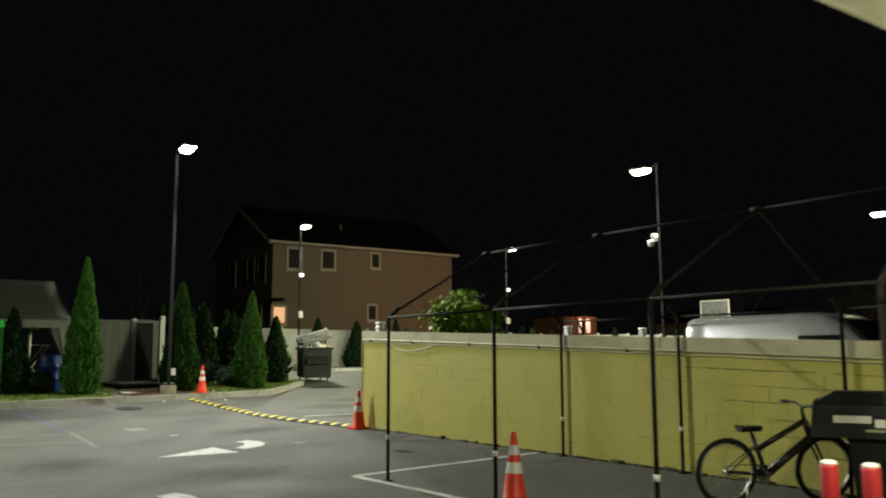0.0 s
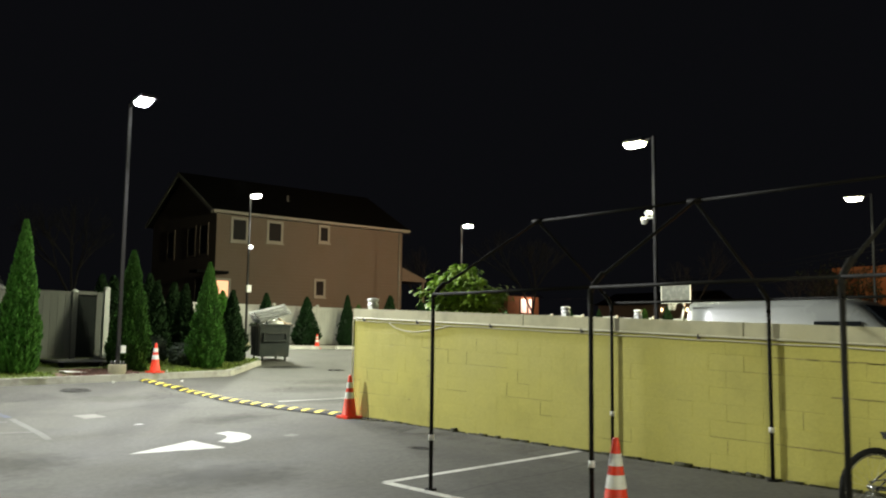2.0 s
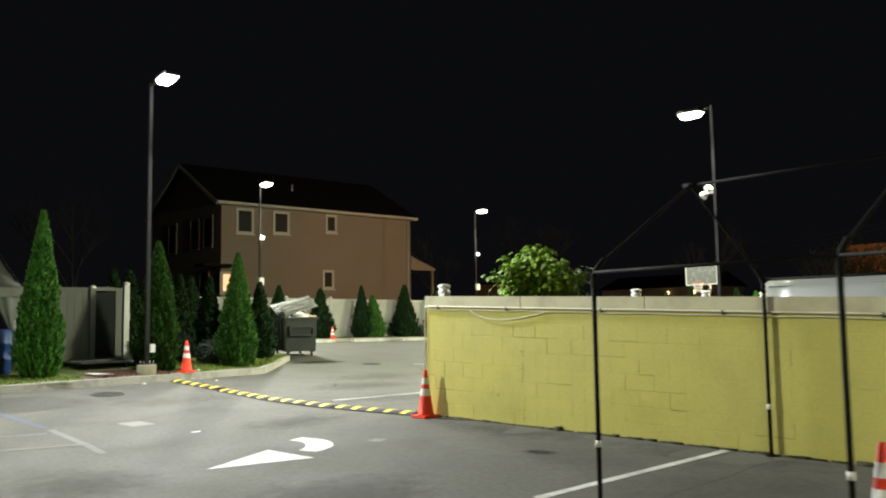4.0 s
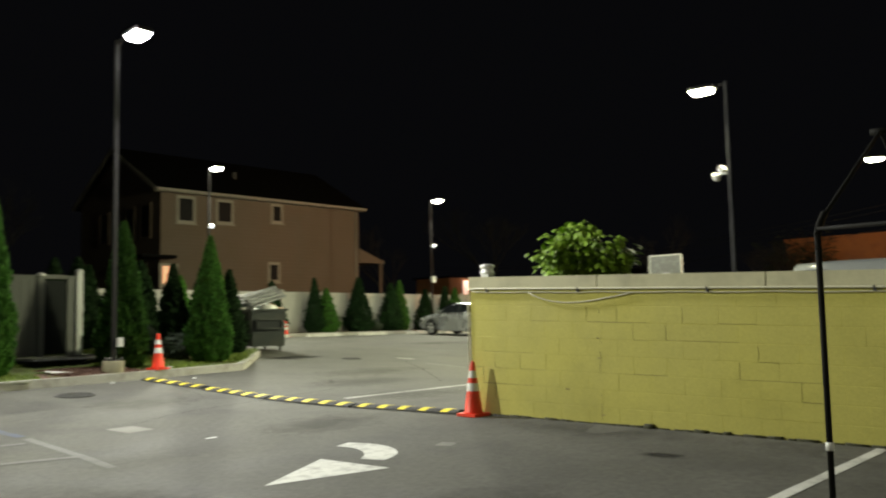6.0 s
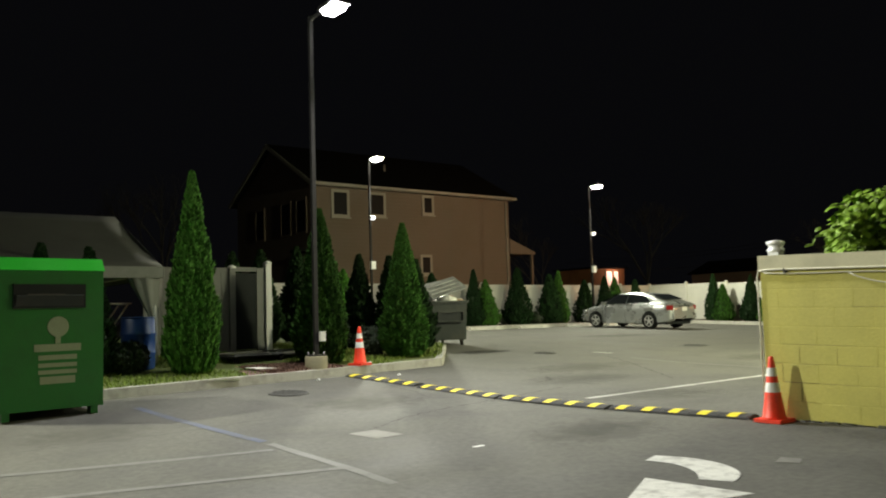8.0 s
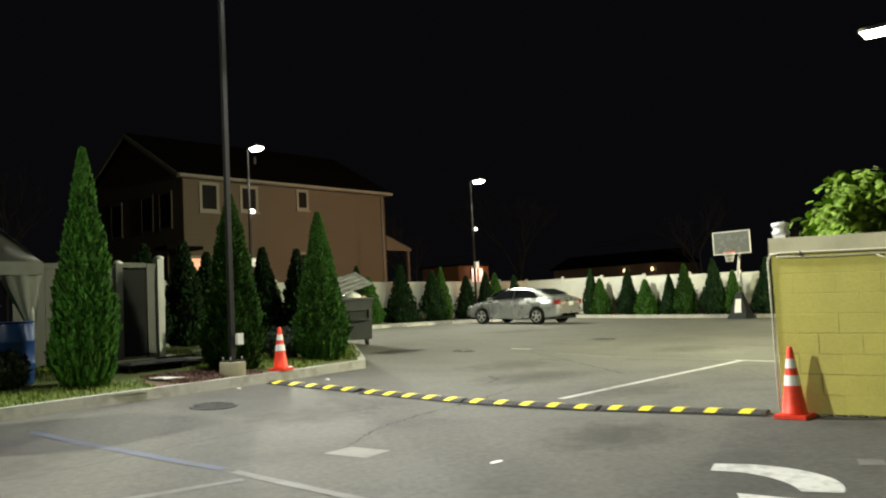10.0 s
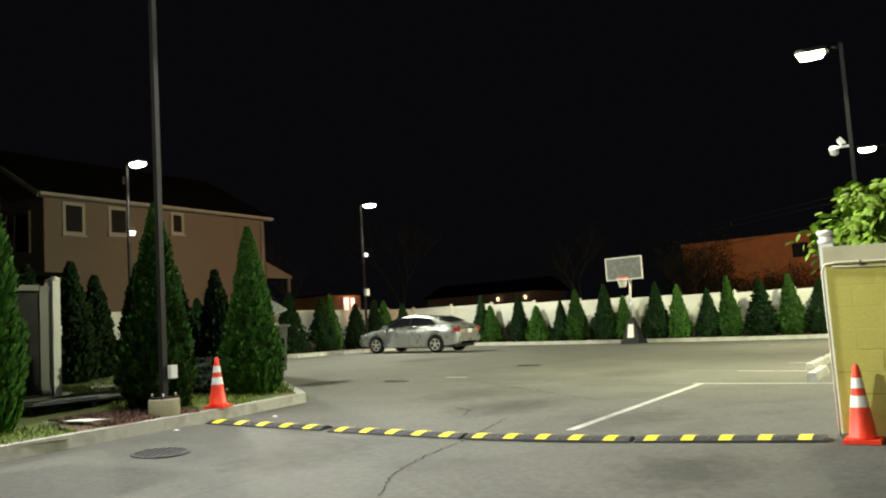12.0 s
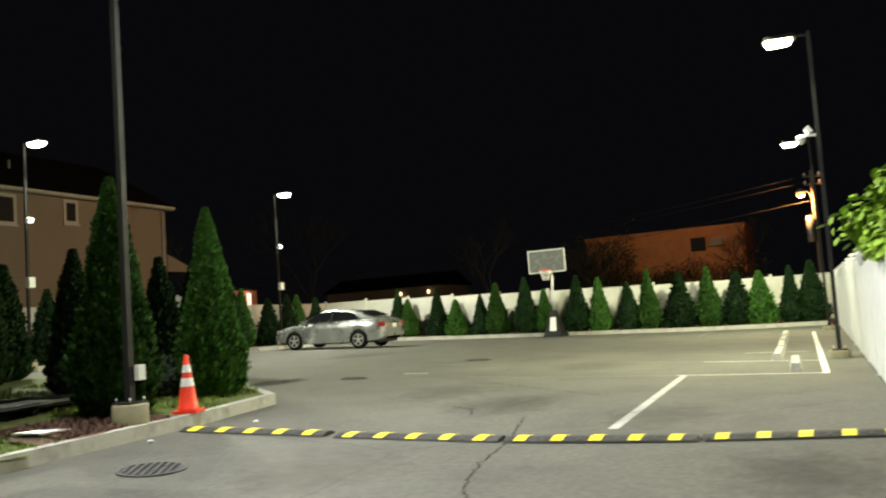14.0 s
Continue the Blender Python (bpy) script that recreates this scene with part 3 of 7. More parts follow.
def asphalt_crack(pts, width, seed):
    """A wandering open crack: a thin uneven dark band."""
    r = random.Random(seed)
    fine = []
    for (ax, ay), (bx, by) in zip(pts, pts[1:]):
        k = max(2, int(math.hypot(bx - ax, by - ay) / 0.07))
        for i in range(k):
            u = i / k
            fine.append((ax + (bx - ax) * u + r.uniform(-0.022, 0.022), ay + (by - ay) * u + r.uniform(-0.022, 0.022)))
    fine.append(pts[-1])
    bm = bmesh.new()
    prev = None
    for i, (x, y) in enumerate(fine):
        a, b = Vector(fine[max(0, i - 1)]), Vector(fine[min(len(fine) - 1, i + 1)])
        d = (b - a).normalized()
        w = width * r.uniform(0.25, 1.0)
        v = [bm.verts.new((q.x, q.y, gz(q.x, q.y) + 0.0045)) for q in (Vector((x - d.y * w, y + d.x * w)), Vector((x + d.y * w, y - d.x * w)))]
        if prev:
            bm.faces.new((prev[0], prev[1], v[1], v[0]))
        prev = v
    tagged(part("asphalt_crack", bm, M_CRACK), "thin dark crack wandering across the asphalt", "crack", kind="structure")


asphalt_crack([(9.25, 16.55), (7.98, 16.25)], 0.010, 1)
asphalt_crack([(7.58, 16.18), (6.74, 16.1), (5.92, 15.9), (5.2, 15.55)], 0.009, 2)
asphalt_crack([(10.2, 17.85), (9.9, 17.45), (9.41, 17.27)], 0.018, 3)
asphalt_crack([(11.5, 16.2), (13.2, 18.4), (14.1, 19.9)], 0.012, 5)


def storm_drain(x, y, r, rz):
    t = thing("storm_drain", "round black cast iron storm drain grate in asphalt", "drain", m=pose(x, y, gz(x, y) + 0.005, math.degrees(math.atan((gz(x, y + .3) - gz(x, y - .3)) / .6)), -math.degrees(math.atan((gz(x + .3, y) - gz(x - .3, y)) / .6)), 0) @ pose(0, 0, 0, 0, 0, rz))
    bm = bmesh.new()
    n = 36
    ring = [[bm.verts.new((q * math.cos(2 * math.pi * i / n), q * math.sin(2 * math.pi * i / n), z)) for i in range(n)] for q, z in ((r, -0.01), (r, 0.008), (r - 0.035, 0.008), (r - 0.035, -0.01))]
    for a, b in zip(ring, ring[1:]):
        for i in range(n):
            bm.faces.new((a[i], a[(i + 1) % n], b[(i + 1) % n], b[i]))
    part("frame", bm, M_IRON, t)
    k = int(2 * r / 0.065)
    for i in range(1, k):
        bx = -r + 2 * r * i / k
        half = math.sqrt(max(0.0, (r - 0.03) ** 2 - bx * bx))
        if half > 0.04:
            box_part("bar", (bx, 0, 0.005), (0.027, 2 * half, 0.006), M_IRON, t)
    # no hole below the bars: a black disc paints its darkness
    bm = bmesh.new()
    add_lathe(bm, [(r - 0.02, -0.002), (r - 0.02, 0.002)], 36)
    part("pit", bm, M_BLACK, t, "flat black disc for the dark below the bars")


storm_drain(5.82, 18.82, 0.30, 120)
storm_drain(13.6, 21.3, 0.26, 20)
storm_drain(18.6, 20.8, 0.30, 10)


# ---- kerbs and planted bed ----
def kerb_run(name, pts, label, height=0.15, width=0.16, unit=1.85):
    """Concrete kerb stones butted along a line; the bed lies on the left of it."""
    t = tagged(new(name), label, "kerb", kind="structure")
    for (ax, ay), (bx, by) in zip(pts, pts[1:]):
        a, b = Vector((ax, ay)), Vector((bx, by))
        ln = (b - a).length
        k = max(1, round(ln / unit))
        ang = math.atan2(b.y - a.y, b.x - a.x)
        for i in range(k):
            p, q = a.lerp(b, i / k), a.lerp(b, (i + 1) / k)
            zp, zq = gz(*p), gz(*q)
            bm = bmesh.new()
            l = ln / k + 0.004
            vs = add_box(bm, (0, width / 2, (height - 0.2) / 2), (l, width, height + 0.2))
            for v in vs:
                v.co.z += (zq - zp) * (v.co.x / l)
                if v.co.z > 0.02 and v.co.y < width / 2:
                    v.co.y += 0.025
            soften(bm, 0.018, 2)
            ob = part("kerb_stone", bm, M_CONCRETE, t)
            ob.matrix_basis = pose((p.x + q.x) / 2, (p.y + q.y) / 2, (zp + zq) / 2, 0, 0, math.degrees(ang))
    return t


KERB = [(-14.0, 18.7), (0.0, 19.6), (5.3, 20.0), (8.0, 20.12), (9.95, 20.42), (10.25, 20.75), (12.3, 23.3)]
kerb_run("kerb_bed", KERB, "pale worn concrete kerb round the planted bed")
kerb_run("kerb_bed_back", [(12.3, 23.3), (12.15, 25.6), (12.4, 33.6)], "concrete kerb behind the dumpster")
kerb_run("kerb_north", [(12.4, 34.05), (24.0, 34.05), (34.2, 34.05)], "pale concrete kerb below the back fence")
kerb_run("kerb_east", [(34.0, 34.0), (33.95, 24.0), (33.8, 13.0)], "pale concrete kerb before the row of evergreens")


def bed_sheet(name, xs, ys, inside, zf, material, label, category="ground"):
    bm = bmesh.new()
    grid = {}
    for i, x in enumerate(xs):
        for j, y in enumerate(ys):
            grid[i, j] = bm.verts.new((x, y, zf(x, y) + 0.03 * noise.noise((x * 1.3, y * 1.3, 0.0))))
    for i in range(len(xs) - 1):
        for j in range(len(ys) - 1):
            cx, cy = (xs[i] + xs[i + 1]) / 2, (ys[j] + ys[j + 1]) / 2
            if inside(cx, cy):
                bm.faces.new((grid[i, j], grid[i + 1, j], grid[i + 1, j + 1], grid[i, j + 1])).smooth = True
    bmesh.ops.delete(bm, geom=[v for v in bm.verts if not v.link_faces], context="VERTS")
    return tagged(part(name, bm, material), label, category, kind="structure")


def kerb_y(x):
    return float(np.interp(x, [p[0] for p in KERB], [p[1] for p in KERB]))


def in_bed(x, y):
    if y > 34.0:
        return False
    edge = float(np.interp(y, [20.1, 20.45, 20.75, 23.3, 25.6, 33.6], [8.0, 9.9, 10.2, 12.2, 12.05, 12.3]))
    return x < edge - 0.02 and y > kerb_y(min(x, 9.9)) + 0.10


def bed_z(x, y):
    return bz(x, y) - 0.035 + 0.015 * max(0.0, min(4.0, y - kerb_y(min(x, 9.9))))


bed_sheet("bed", [-14 + 0.22 * i for i in range(122)], [18.9 + 0.22 * i for i in range(70)], in_bed, bed_z, M_GRASS_SOIL, "thin grass and soil of the planted bed")
bed_sheet("bed_mulch", [5.6 + 0.12 * i for i in range(25)], [20.1 + 0.12 * i for i in range(17)],
          lambda x, y: in_bed(x, y) and 6.1 + 0.3 * math.sin(y * 3) < x < 7.6 + 0.3 * math.sin(y * 2.3) and y < 21.3, lambda x, y: bed_z(x, y) + 0.03,
          M_MULCH, "reddish brown mulch around the lamp post")
bed_sheet("bed_north", [10 + 1.2 * i for i in range(22)], [34.15 + 0.4 * i for i in range(18)], lambda x, y: True, lambda x, y: gz(x, y) + 0.12,
          M_MULCH, "dark mulch below the back fence")
bed_sheet("bed_east", [34.05 + 0.4 * i for i in range(6)], [12.6 + 1.0 * i for i in range(23)], lambda x, y: True, lambda x, y: gz(x, y) + 0.12,
          M_MULCH, "dark mulch below the row of evergreens")


def scatter(name, material, count, pick, zf, size, label, category, lean=0.5, wide=0.18, seed=3):
    """Many small blades or chips in one mesh."""
    rnd = random.Random(seed)
    vs, fs = [], []
    while len(fs) < count:
        x, y = pick(rnd)
        z = zf(x, y)
        if z is None:
            continue
        h = size * rnd.uniform(0.5, 1.4)
        a = rnd.uniform(0, 6.283)
        dx, dy = math.cos(a) * h * wide, math.sin(a) * h * wide
        lx, ly = rnd.uniform(-lean, lean) * h, rnd.uniform(-lean, lean) * h
        k = len(vs)
        vs += [(x - dx, y - dy, z - 0.01), (x + dx, y + dy, z - 0.01), (x + lx, y + ly, z + h * 0.8)]
        fs.append((k, k + 1, k + 2))
    me = bpy.data.meshes.new(name)
    me.from_pydata(vs, [], fs)
    me.materials.append(material)
    return tagged(new(name, me), label, category, kind="stuff")


scatter("grass", M_GRASS, 26000, lambda r: (r.uniform(-2, 12.2), r.uniform(19.8, 25.5)),
        lambda x, y: bed_z(x, y) if in_bed(x, y) and not (6.2 < x < 7.5 and y < 21.2) and noise.noise((x * .9, y * .9, 2)) > -0.15 else None,
        0.07, "short patchy green grass of the bed", "grass")
scatter("mulch_chips", M_MULCH_CHIP, 5000, lambda r: (r.uniform(6.1, 7.6), r.uniform(20.2, 21.3)),
        lambda x, y: bed_z(x, y) + 0.035 if in_bed(x, y) else None, 0.035, "reddish brown wood chips", "mulch", 1.2, 0.4)


def wheel_stop(x, y, rz, label="pale concrete wheel stop on asphalt", length=1.75, material=None):
    bm = bmesh.new()
    add_box(bm, (0, 0, 0.065), (length, 0.19, 0.13))
    for v in bm.verts:
        if v.co.z > 0.06:
            v.co.y *= 0.62
            v.co.x *= 0.985
    soften(bm, 0.03, 3)
    ob = part("wheel_stop", bm, material or M_STOP)
    ob.matrix_basis = pose(x, y, gz(x, y) - 0.004, 0, 0, rz)
    return tagged(ob, label, "wheel stop", "wheel stops")


for sx in (19.5, 22.2, 24.9, 27.75, 30.5):
    wheel_stop(sx, 33.35, 0.0)
wheel_stop(15.55, 13.79, 1.5, "pale wheel stop knocked askew beside the fence", 1.8, M_CONCRETE)
for sx, sy, sr in ((18.25, 14.15, 0.5), (21.0, 14.19, 1.0), (23.7, 14.22, 0.0), (26.4, 14.27, 0.5)):
    wheel_stop(sx, sy, sr, "pale wheel stop in a row beside the fence", 2.3, M_CONCRETE)



# ---- yellow block wall ----
WX, WY, WT = 8.35, 12.60, 0.24
wall = tagged(new("wall_yellow"), "yellow painted concrete block wall with pale coping", "wall", kind="structure")
Z0, COURSE, ROWS_N = -0.05, 0.198, 8
SLOPE = 0.034


def wall_h(y):
    """Height of the block courses, which falls towards the building."""
    return 1.59 - SLOPE * (WY - y)


for ya, yb, mm, back in ((WY - 0.004, 6.0, M_MORTAR, 0.0), (6.0, -5.0, M_MORTAR_DIRTY, 0.0)):
    bm = bmesh.new()
    for v in add_box(bm, (WX + WT / 2 - 0.0046 + back, (ya + yb) / 2, 0.0), (WT - 0.002, ya - yb, 1.0)):
        v.co.z = Z0 + wall_h(v.co.y) if v.co.z > 0 else Z0 - 0.3
    part("wall_core", bm, mm, wall, "painted mortar joints")
bm = bmesh.new()
cy = WY + 0.015
for ln in (1.98, 1.95, 3.1, 2.9, 3.1, 4.36):
    add_box(bm, (WX + WT / 2, cy - ln / 2, Z0 + wall_h(cy - ln / 2) + 0.082), (WT + 0.05, ln - 0.012, 0.164), rx=math.atan(SLOPE))
    cy -= ln
soften(bm, 0.012, 2)
part("coping", bm, M_COPING, wall, "pale painted coping in lengths")


def block_mesh(length, depth=0.0052):
    bm = bmesh.new()
    j, e = 0.0022, 0.003
    h = COURSE / 2 - j
    l = length / 2 - j
    back = [bm.verts.new((0.01, y, z)) for y, z in ((-l, -h), (l, -h), (l, h), (-l, h))]
    front = [bm.verts.new((-depth, y, z)) for y, z in ((-l + e, -h + e), (l - e, -h + e), (l - e, h - e), (-l + e, h - e))]
    edge = [bm.verts.new((-depth + 0.0016, y, z)) for y, z in ((-l, -h), (l, -h), (l, h), (-l, h))]
    bm.faces.new(front)
    for a, b in ((back, edge), (edge, front)):
        for i in range(4):
            bm.faces.new((a[i], a[(i + 1) % 4], b[(i + 1) % 4], b[i]))
    return mesh_of("block", bm, M_YELLOW)


FULL, HALF = block_mesh(0.4), block_mesh(0.2)
rnd = random.Random(5)
far_bm = bmesh.new()


def block_at(r, y):
    k = wall_h(y) / (COURSE * ROWS_N)
    return (pose(WX + rnd.uniform(-0.0008, 0.0006), y, Z0 + COURSE * k * (r + 0.5), math.degrees(math.atan(SLOPE * (r + 0.5) / ROWS_N)) + rnd.uniform(-.05, .05), 0, rnd.uniform(-.06, .06))
            @ Matrix.Diagonal((1, 1, k * 1.0, 1)))


for r in range(ROWS_N):
    y = WY - (0.0 if r % 2 else 0.2)
    if r % 2 == 0:
        piece("block", HALF, wall, block_at(r, WY - 0.1))
    while y > -4.6:
        m = block_at(r, y - 0.2)
        if y > 0.4:
            piece("block", FULL, wall, m)
        else:
            n0 = len(far_bm.verts)
            far_bm.from_mesh(FULL)
            far_bm.verts.ensure_lookup_table()
            for v in far_bm.verts[n0:]:
                v.co = m @ v.co
        y -= 0.4
tagged(part("block_rest", far_bm, M_YELLOW, wall), kind="stuff")
END = block_mesh(0.23)
for r in range(ROWS_N):
    piece("block", END, wall, pose(WX + WT / 2, WY - 0.003, Z0 + COURSE * (r + 0.5), 0, 0, -90))
# black dirt lodged in some bed joints of the older stretch
bm = bmesh.new()
rnd = random.Random(19)
for r in range(2, 8):
    for y in (4.95, 4.1, 3.2, 2.2):
        if rnd.random() < 0.8:
            y0, n = y + rnd.uniform(-0.3, 0.3), rnd.randint(4, 9)
            for i in range(n):
                ya = y0 - 0.11 * i
                z = Z0 + wall_h(ya) * r / ROWS_N + rnd.uniform(-0.004, 0.004)
                add_box(bm, (WX - 0.0045, ya, z), (0.003, 0.13, rnd.uniform(0.005, 0.015)), rx=math.atan(SLOPE * r / ROWS_N) + rnd.uniform(-0.03, 0.03))
tagged(part("joint_dirt", bm, M_JOINT_DIRT, wall), "dark dirt in the bed joints", kind="stuff")
# cracked joints between some of the blocks, and one crack that runs the whole height
bm = bmesh.new()
rnd = random.Random(23)
for n in range(48):
    r = rnd.randint(1, 6)
    i = rnd.randint(0, 17) if n < 34 else rnd.randint(18, 28)
    ya = WY - (0.0 if r % 2 else 0.2) - 0.4 * i
    rise = wall_h(ya) / ROWS_N
    if rnd.random() < 0.6:
        ln = rnd.choice((0.2, 0.4, 0.4, 0.8))
        add_box(bm, (WX - 0.0046, ya - ln / 2, Z0 + rise * r), (0.0022, ln, rnd.uniform(0.002, 0.0055)), rx=math.atan(SLOPE * r / ROWS_N) + rnd.uniform(-0.006, 0.006))
    if rnd.random() < 0.7:
        add_box(bm, (WX - 0.0046, ya, Z0 + rise * (r + 0.5)), (0.0022, rnd.uniform(0.002, 0.005), rise * rnd.uniform(0.6, 1.0)), rx=rnd.uniform(-0.02, 0.02))
z = 0.0
while z < 1.5:
    ln = rnd.uniform(0.03, 0.12)
    if rnd.random() < 0.62:
        add_box(bm, (WX - 0.0048, 10.63 + rnd.uniform(-0.012, 0.012), z + ln / 2), (0.0022, rnd.uniform(0.003, 0.009), ln), rx=rnd.uniform(-0.08, 0.08))
    z += ln
for y, z in ((10.65, 0.69), (10.66, 0.915), (10.62, 0.05), (11.1, 0.32)):
    add_box(bm, (WX - 0.0052, y, z), (0.003, rnd.uniform(0.03, 0.06), 0.016), rx=rnd.uniform(-0.1, 0.1))
tagged(part("joint_crack", bm, M_JOINT_DIRT, wall), "dark hairline cracks along the block joints", kind="stuff")
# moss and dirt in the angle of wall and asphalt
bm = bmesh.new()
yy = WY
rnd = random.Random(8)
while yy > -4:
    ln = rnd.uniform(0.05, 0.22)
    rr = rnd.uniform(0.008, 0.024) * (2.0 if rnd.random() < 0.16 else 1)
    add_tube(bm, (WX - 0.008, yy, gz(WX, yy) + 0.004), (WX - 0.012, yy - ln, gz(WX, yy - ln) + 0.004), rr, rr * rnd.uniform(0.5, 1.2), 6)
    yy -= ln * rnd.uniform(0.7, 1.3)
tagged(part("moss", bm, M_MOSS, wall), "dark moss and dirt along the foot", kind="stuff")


def conduit():
    t = thing("conduit", "pale plastic conduits clipped below the wall coping", "pipe")
    bm = bmesh.new()
    zt = 1.548

    def drop(y):
        return zt - SLOPE * (WY - y)
    add_path(bm, [(WX + 0.10, WY + 0.03, -0.04), (WX + 0.02, WY + 0.03, 0.0), (WX - 0.012, WY + 0.025, 0.06), (WX - 0.012, WY + 0.03, 1.47), (WX - 0.025, WY + 0.0, zt - 0.01), (WX - 0.03, WY - 0.1, zt), (WX - 0.03, 6.0, drop(6.0)), (WX - 0.03, -4.0, drop(-4.0))], 0.011, 8)
    part("pipe", bm, M_PVC, t)
    bm = bmesh.new()
    pts = [(WX - 0.026, WY - 0.06, zt - 0.032)]
    for i in range(1, 60):
        y = WY - 0.06 - i * 0.28
        pts.append((WX - 0.024, y, drop(y) - 0.034 - 0.010 * abs(math.sin(i * 0.9))))
    add_path(bm, pts, 0.008, 6)
    part("cable", bm, M_PVC, t)
    for y in (12.3, 10.9, 9.3, 7.7, 6.1):
        box_part("clip", (WX - 0.022, y, drop(y) - 0.010), (0.042, 0.018, 0.05), M_IRON, t, bevel=0.004)
    c = thing("loose_cable", "loose pale cable sagging on the yellow wall", "cable")
    bm = bmesh.new()
    pts = []
    for i in range(21):
        u = i / 20
        pts.append((WX - 0.024, 11.62 - 1.45 * u, 1.47 - 0.05 * u - 0.13 * math.sin(math.pi * u ** 0.8) * (1 - 0.25 * u)))
    add_path(bm, pts, 0.007, 6)
    part("cable", bm, M_PVC, c)


conduit()


# ---- white picket fence on the end of the wall ----
def picket_fence():
    t = tagged(new("fence_white"), "bright white vinyl picket fence with capped posts", "fence", kind="structure")
    y0 = 12.615
    post = bmesh.new()
    add_box(post, (0, 0, 0.93), (0.125, 0.125, 1.86))
    soften(post, 0.008, 2)
    pme = mesh_of("post", post, M_VINYL)
    cap = bmesh.new()
    add_lathe(cap, [(0.085, 0), (0.095, 0.015), (0.095, 0.04), (0.075, 0.055), (0.085, 0.085), (0.1, 0.1), (0.1, 0.125), (0.05, 0.14)], 4)
    bmesh.ops.rotate(cap, verts=cap.verts, matrix=Matrix.Rotation(radians(45), 3, "Z"))
    cme = mesh_of("cap", cap, M_VINYL)
    pk = bmesh.new()
    add_prism(pk, [(-0.066, -0.011), (0.066, -0.011), (0.066, 0.011), (-0.066, 0.011)], 0.0, 1.0)
    for v in pk.verts:
        if v.co.z > 0.9:
            v.co.x *= 0.55
    soften(pk, 0.003, 1)
    kme = mesh_of("picket", pk, M_VINYL)
    x, i = 8.72, 0
    while x < 35.0:
        p = piece("post", pme, t, pose(x, y0, gz(x, y0) - 0.03))
        piece("cap", cme, p, pose(0, 0, 1.83))
        if x + 2.42 < 36:
            zg = gz(x + 1.2, y0)
            for zr in (0.22, 1.30):
                bm = bmesh.new()
                add_box(bm, (x + 1.21, y0, zg + zr), (2.3, 0.05, 0.1))
                soften(bm, 0.005, 1)
                part("rail", bm, M_VINYL, t)
            for j in range(15):
                u = (j + 0.5) / 15
                top = 1.60 + 0.13 * (2 * u - 1) ** 2
                piece("picket", kme, t, pose(x + 0.07 + 2.28 * u, y0 + 0.04, zg + 0.03) @ Matrix.Diagonal((1.08, 1, top - 0.03, 1)))
        x += 2.42
        i += 1


picket_fence()


# ---- cream privacy fence round the back lot ----
def privacy_fence(name, a, b, label, material=None, height=1.83, unit=2.42, lift=0.12):
    material = material or M_VINYL_FAR
    t = tagged(new(name), label, "fence", kind="structure")
    a, b = Vector(a), Vector(b)
    ln = (b - a).length
    k = max(1, round(ln / unit))
    ang = math.degrees(math.atan2(b.y - a.y, b.x - a.x))
    u = ln / k
    bm = bmesh.new()
    nb = 13
    bw = (u - 0.1) / nb
    for i in range(nb):
        add_box(bm, (-u / 2 + 0.05 + bw * (i + 0.5), 0, height / 2), (bw - 0.008, 0.022, height - 0.2))
    add_box(bm, (0, 0, height / 2), (u - 0.1, 0.012, height - 0.2))
    pan = mesh_of("panel", bm, material)
    rl = bmesh.new()
    add_box(rl, (0, 0, 0), (u - 0.1, 0.05, 0.11))
    soften(rl, 0.006, 1)
    rail = mesh_of("rail", rl, material)
    ps = bmesh.new()
    add_box(ps, (0, 0, height / 2), (0.12, 0.12, height + 0.06))
    soften(ps, 0.008, 1)
    post = mesh_of("post", ps, material)
    cp = bmesh.new()
    add_lathe(cp, [(0.095, 0), (0.095, 0.03), (0.03, 0.08)], 4)
    bmesh.ops.rotate(cp, verts=cp.verts, matrix=Matrix.Rotation(radians(45), 3, "Z"))
    cap = mesh_of("cap", cp, material)
    for i in range(k + 1):
        p = a.lerp(b, i / k)
        z = gz(*p) + lift
        po = piece("post", post, t, pose(p.x, p.y, z, 0, 0, ang))
        piece("cap", cap, po, pose(0, 0, height + 0.02))
        if i < k:
            q = a.lerp(b, (i + 0.5) / k)
            zq = gz(*q) + lift
            piece("panel", pan, t, pose(q.x, q.y, zq, 0, 0, ang))
            piece("rail", rail, t, pose(q.x, q.y, zq + 0.1, 0, 0, ang))
            piece("rail", rail, t, pose(q.x, q.y, zq + height - 0.06, 0, 0, ang))
    return t


privacy_fence("fence_north", (10.0, 35.6), (35.6, 35.6), "pale vinyl privacy fence behind the back lot", material=M_VINYL_NORTH)
privacy_fence("fence_east", (35.6, 35.6), (35.6, 12.6), "cream vinyl privacy fence behind evergreens")


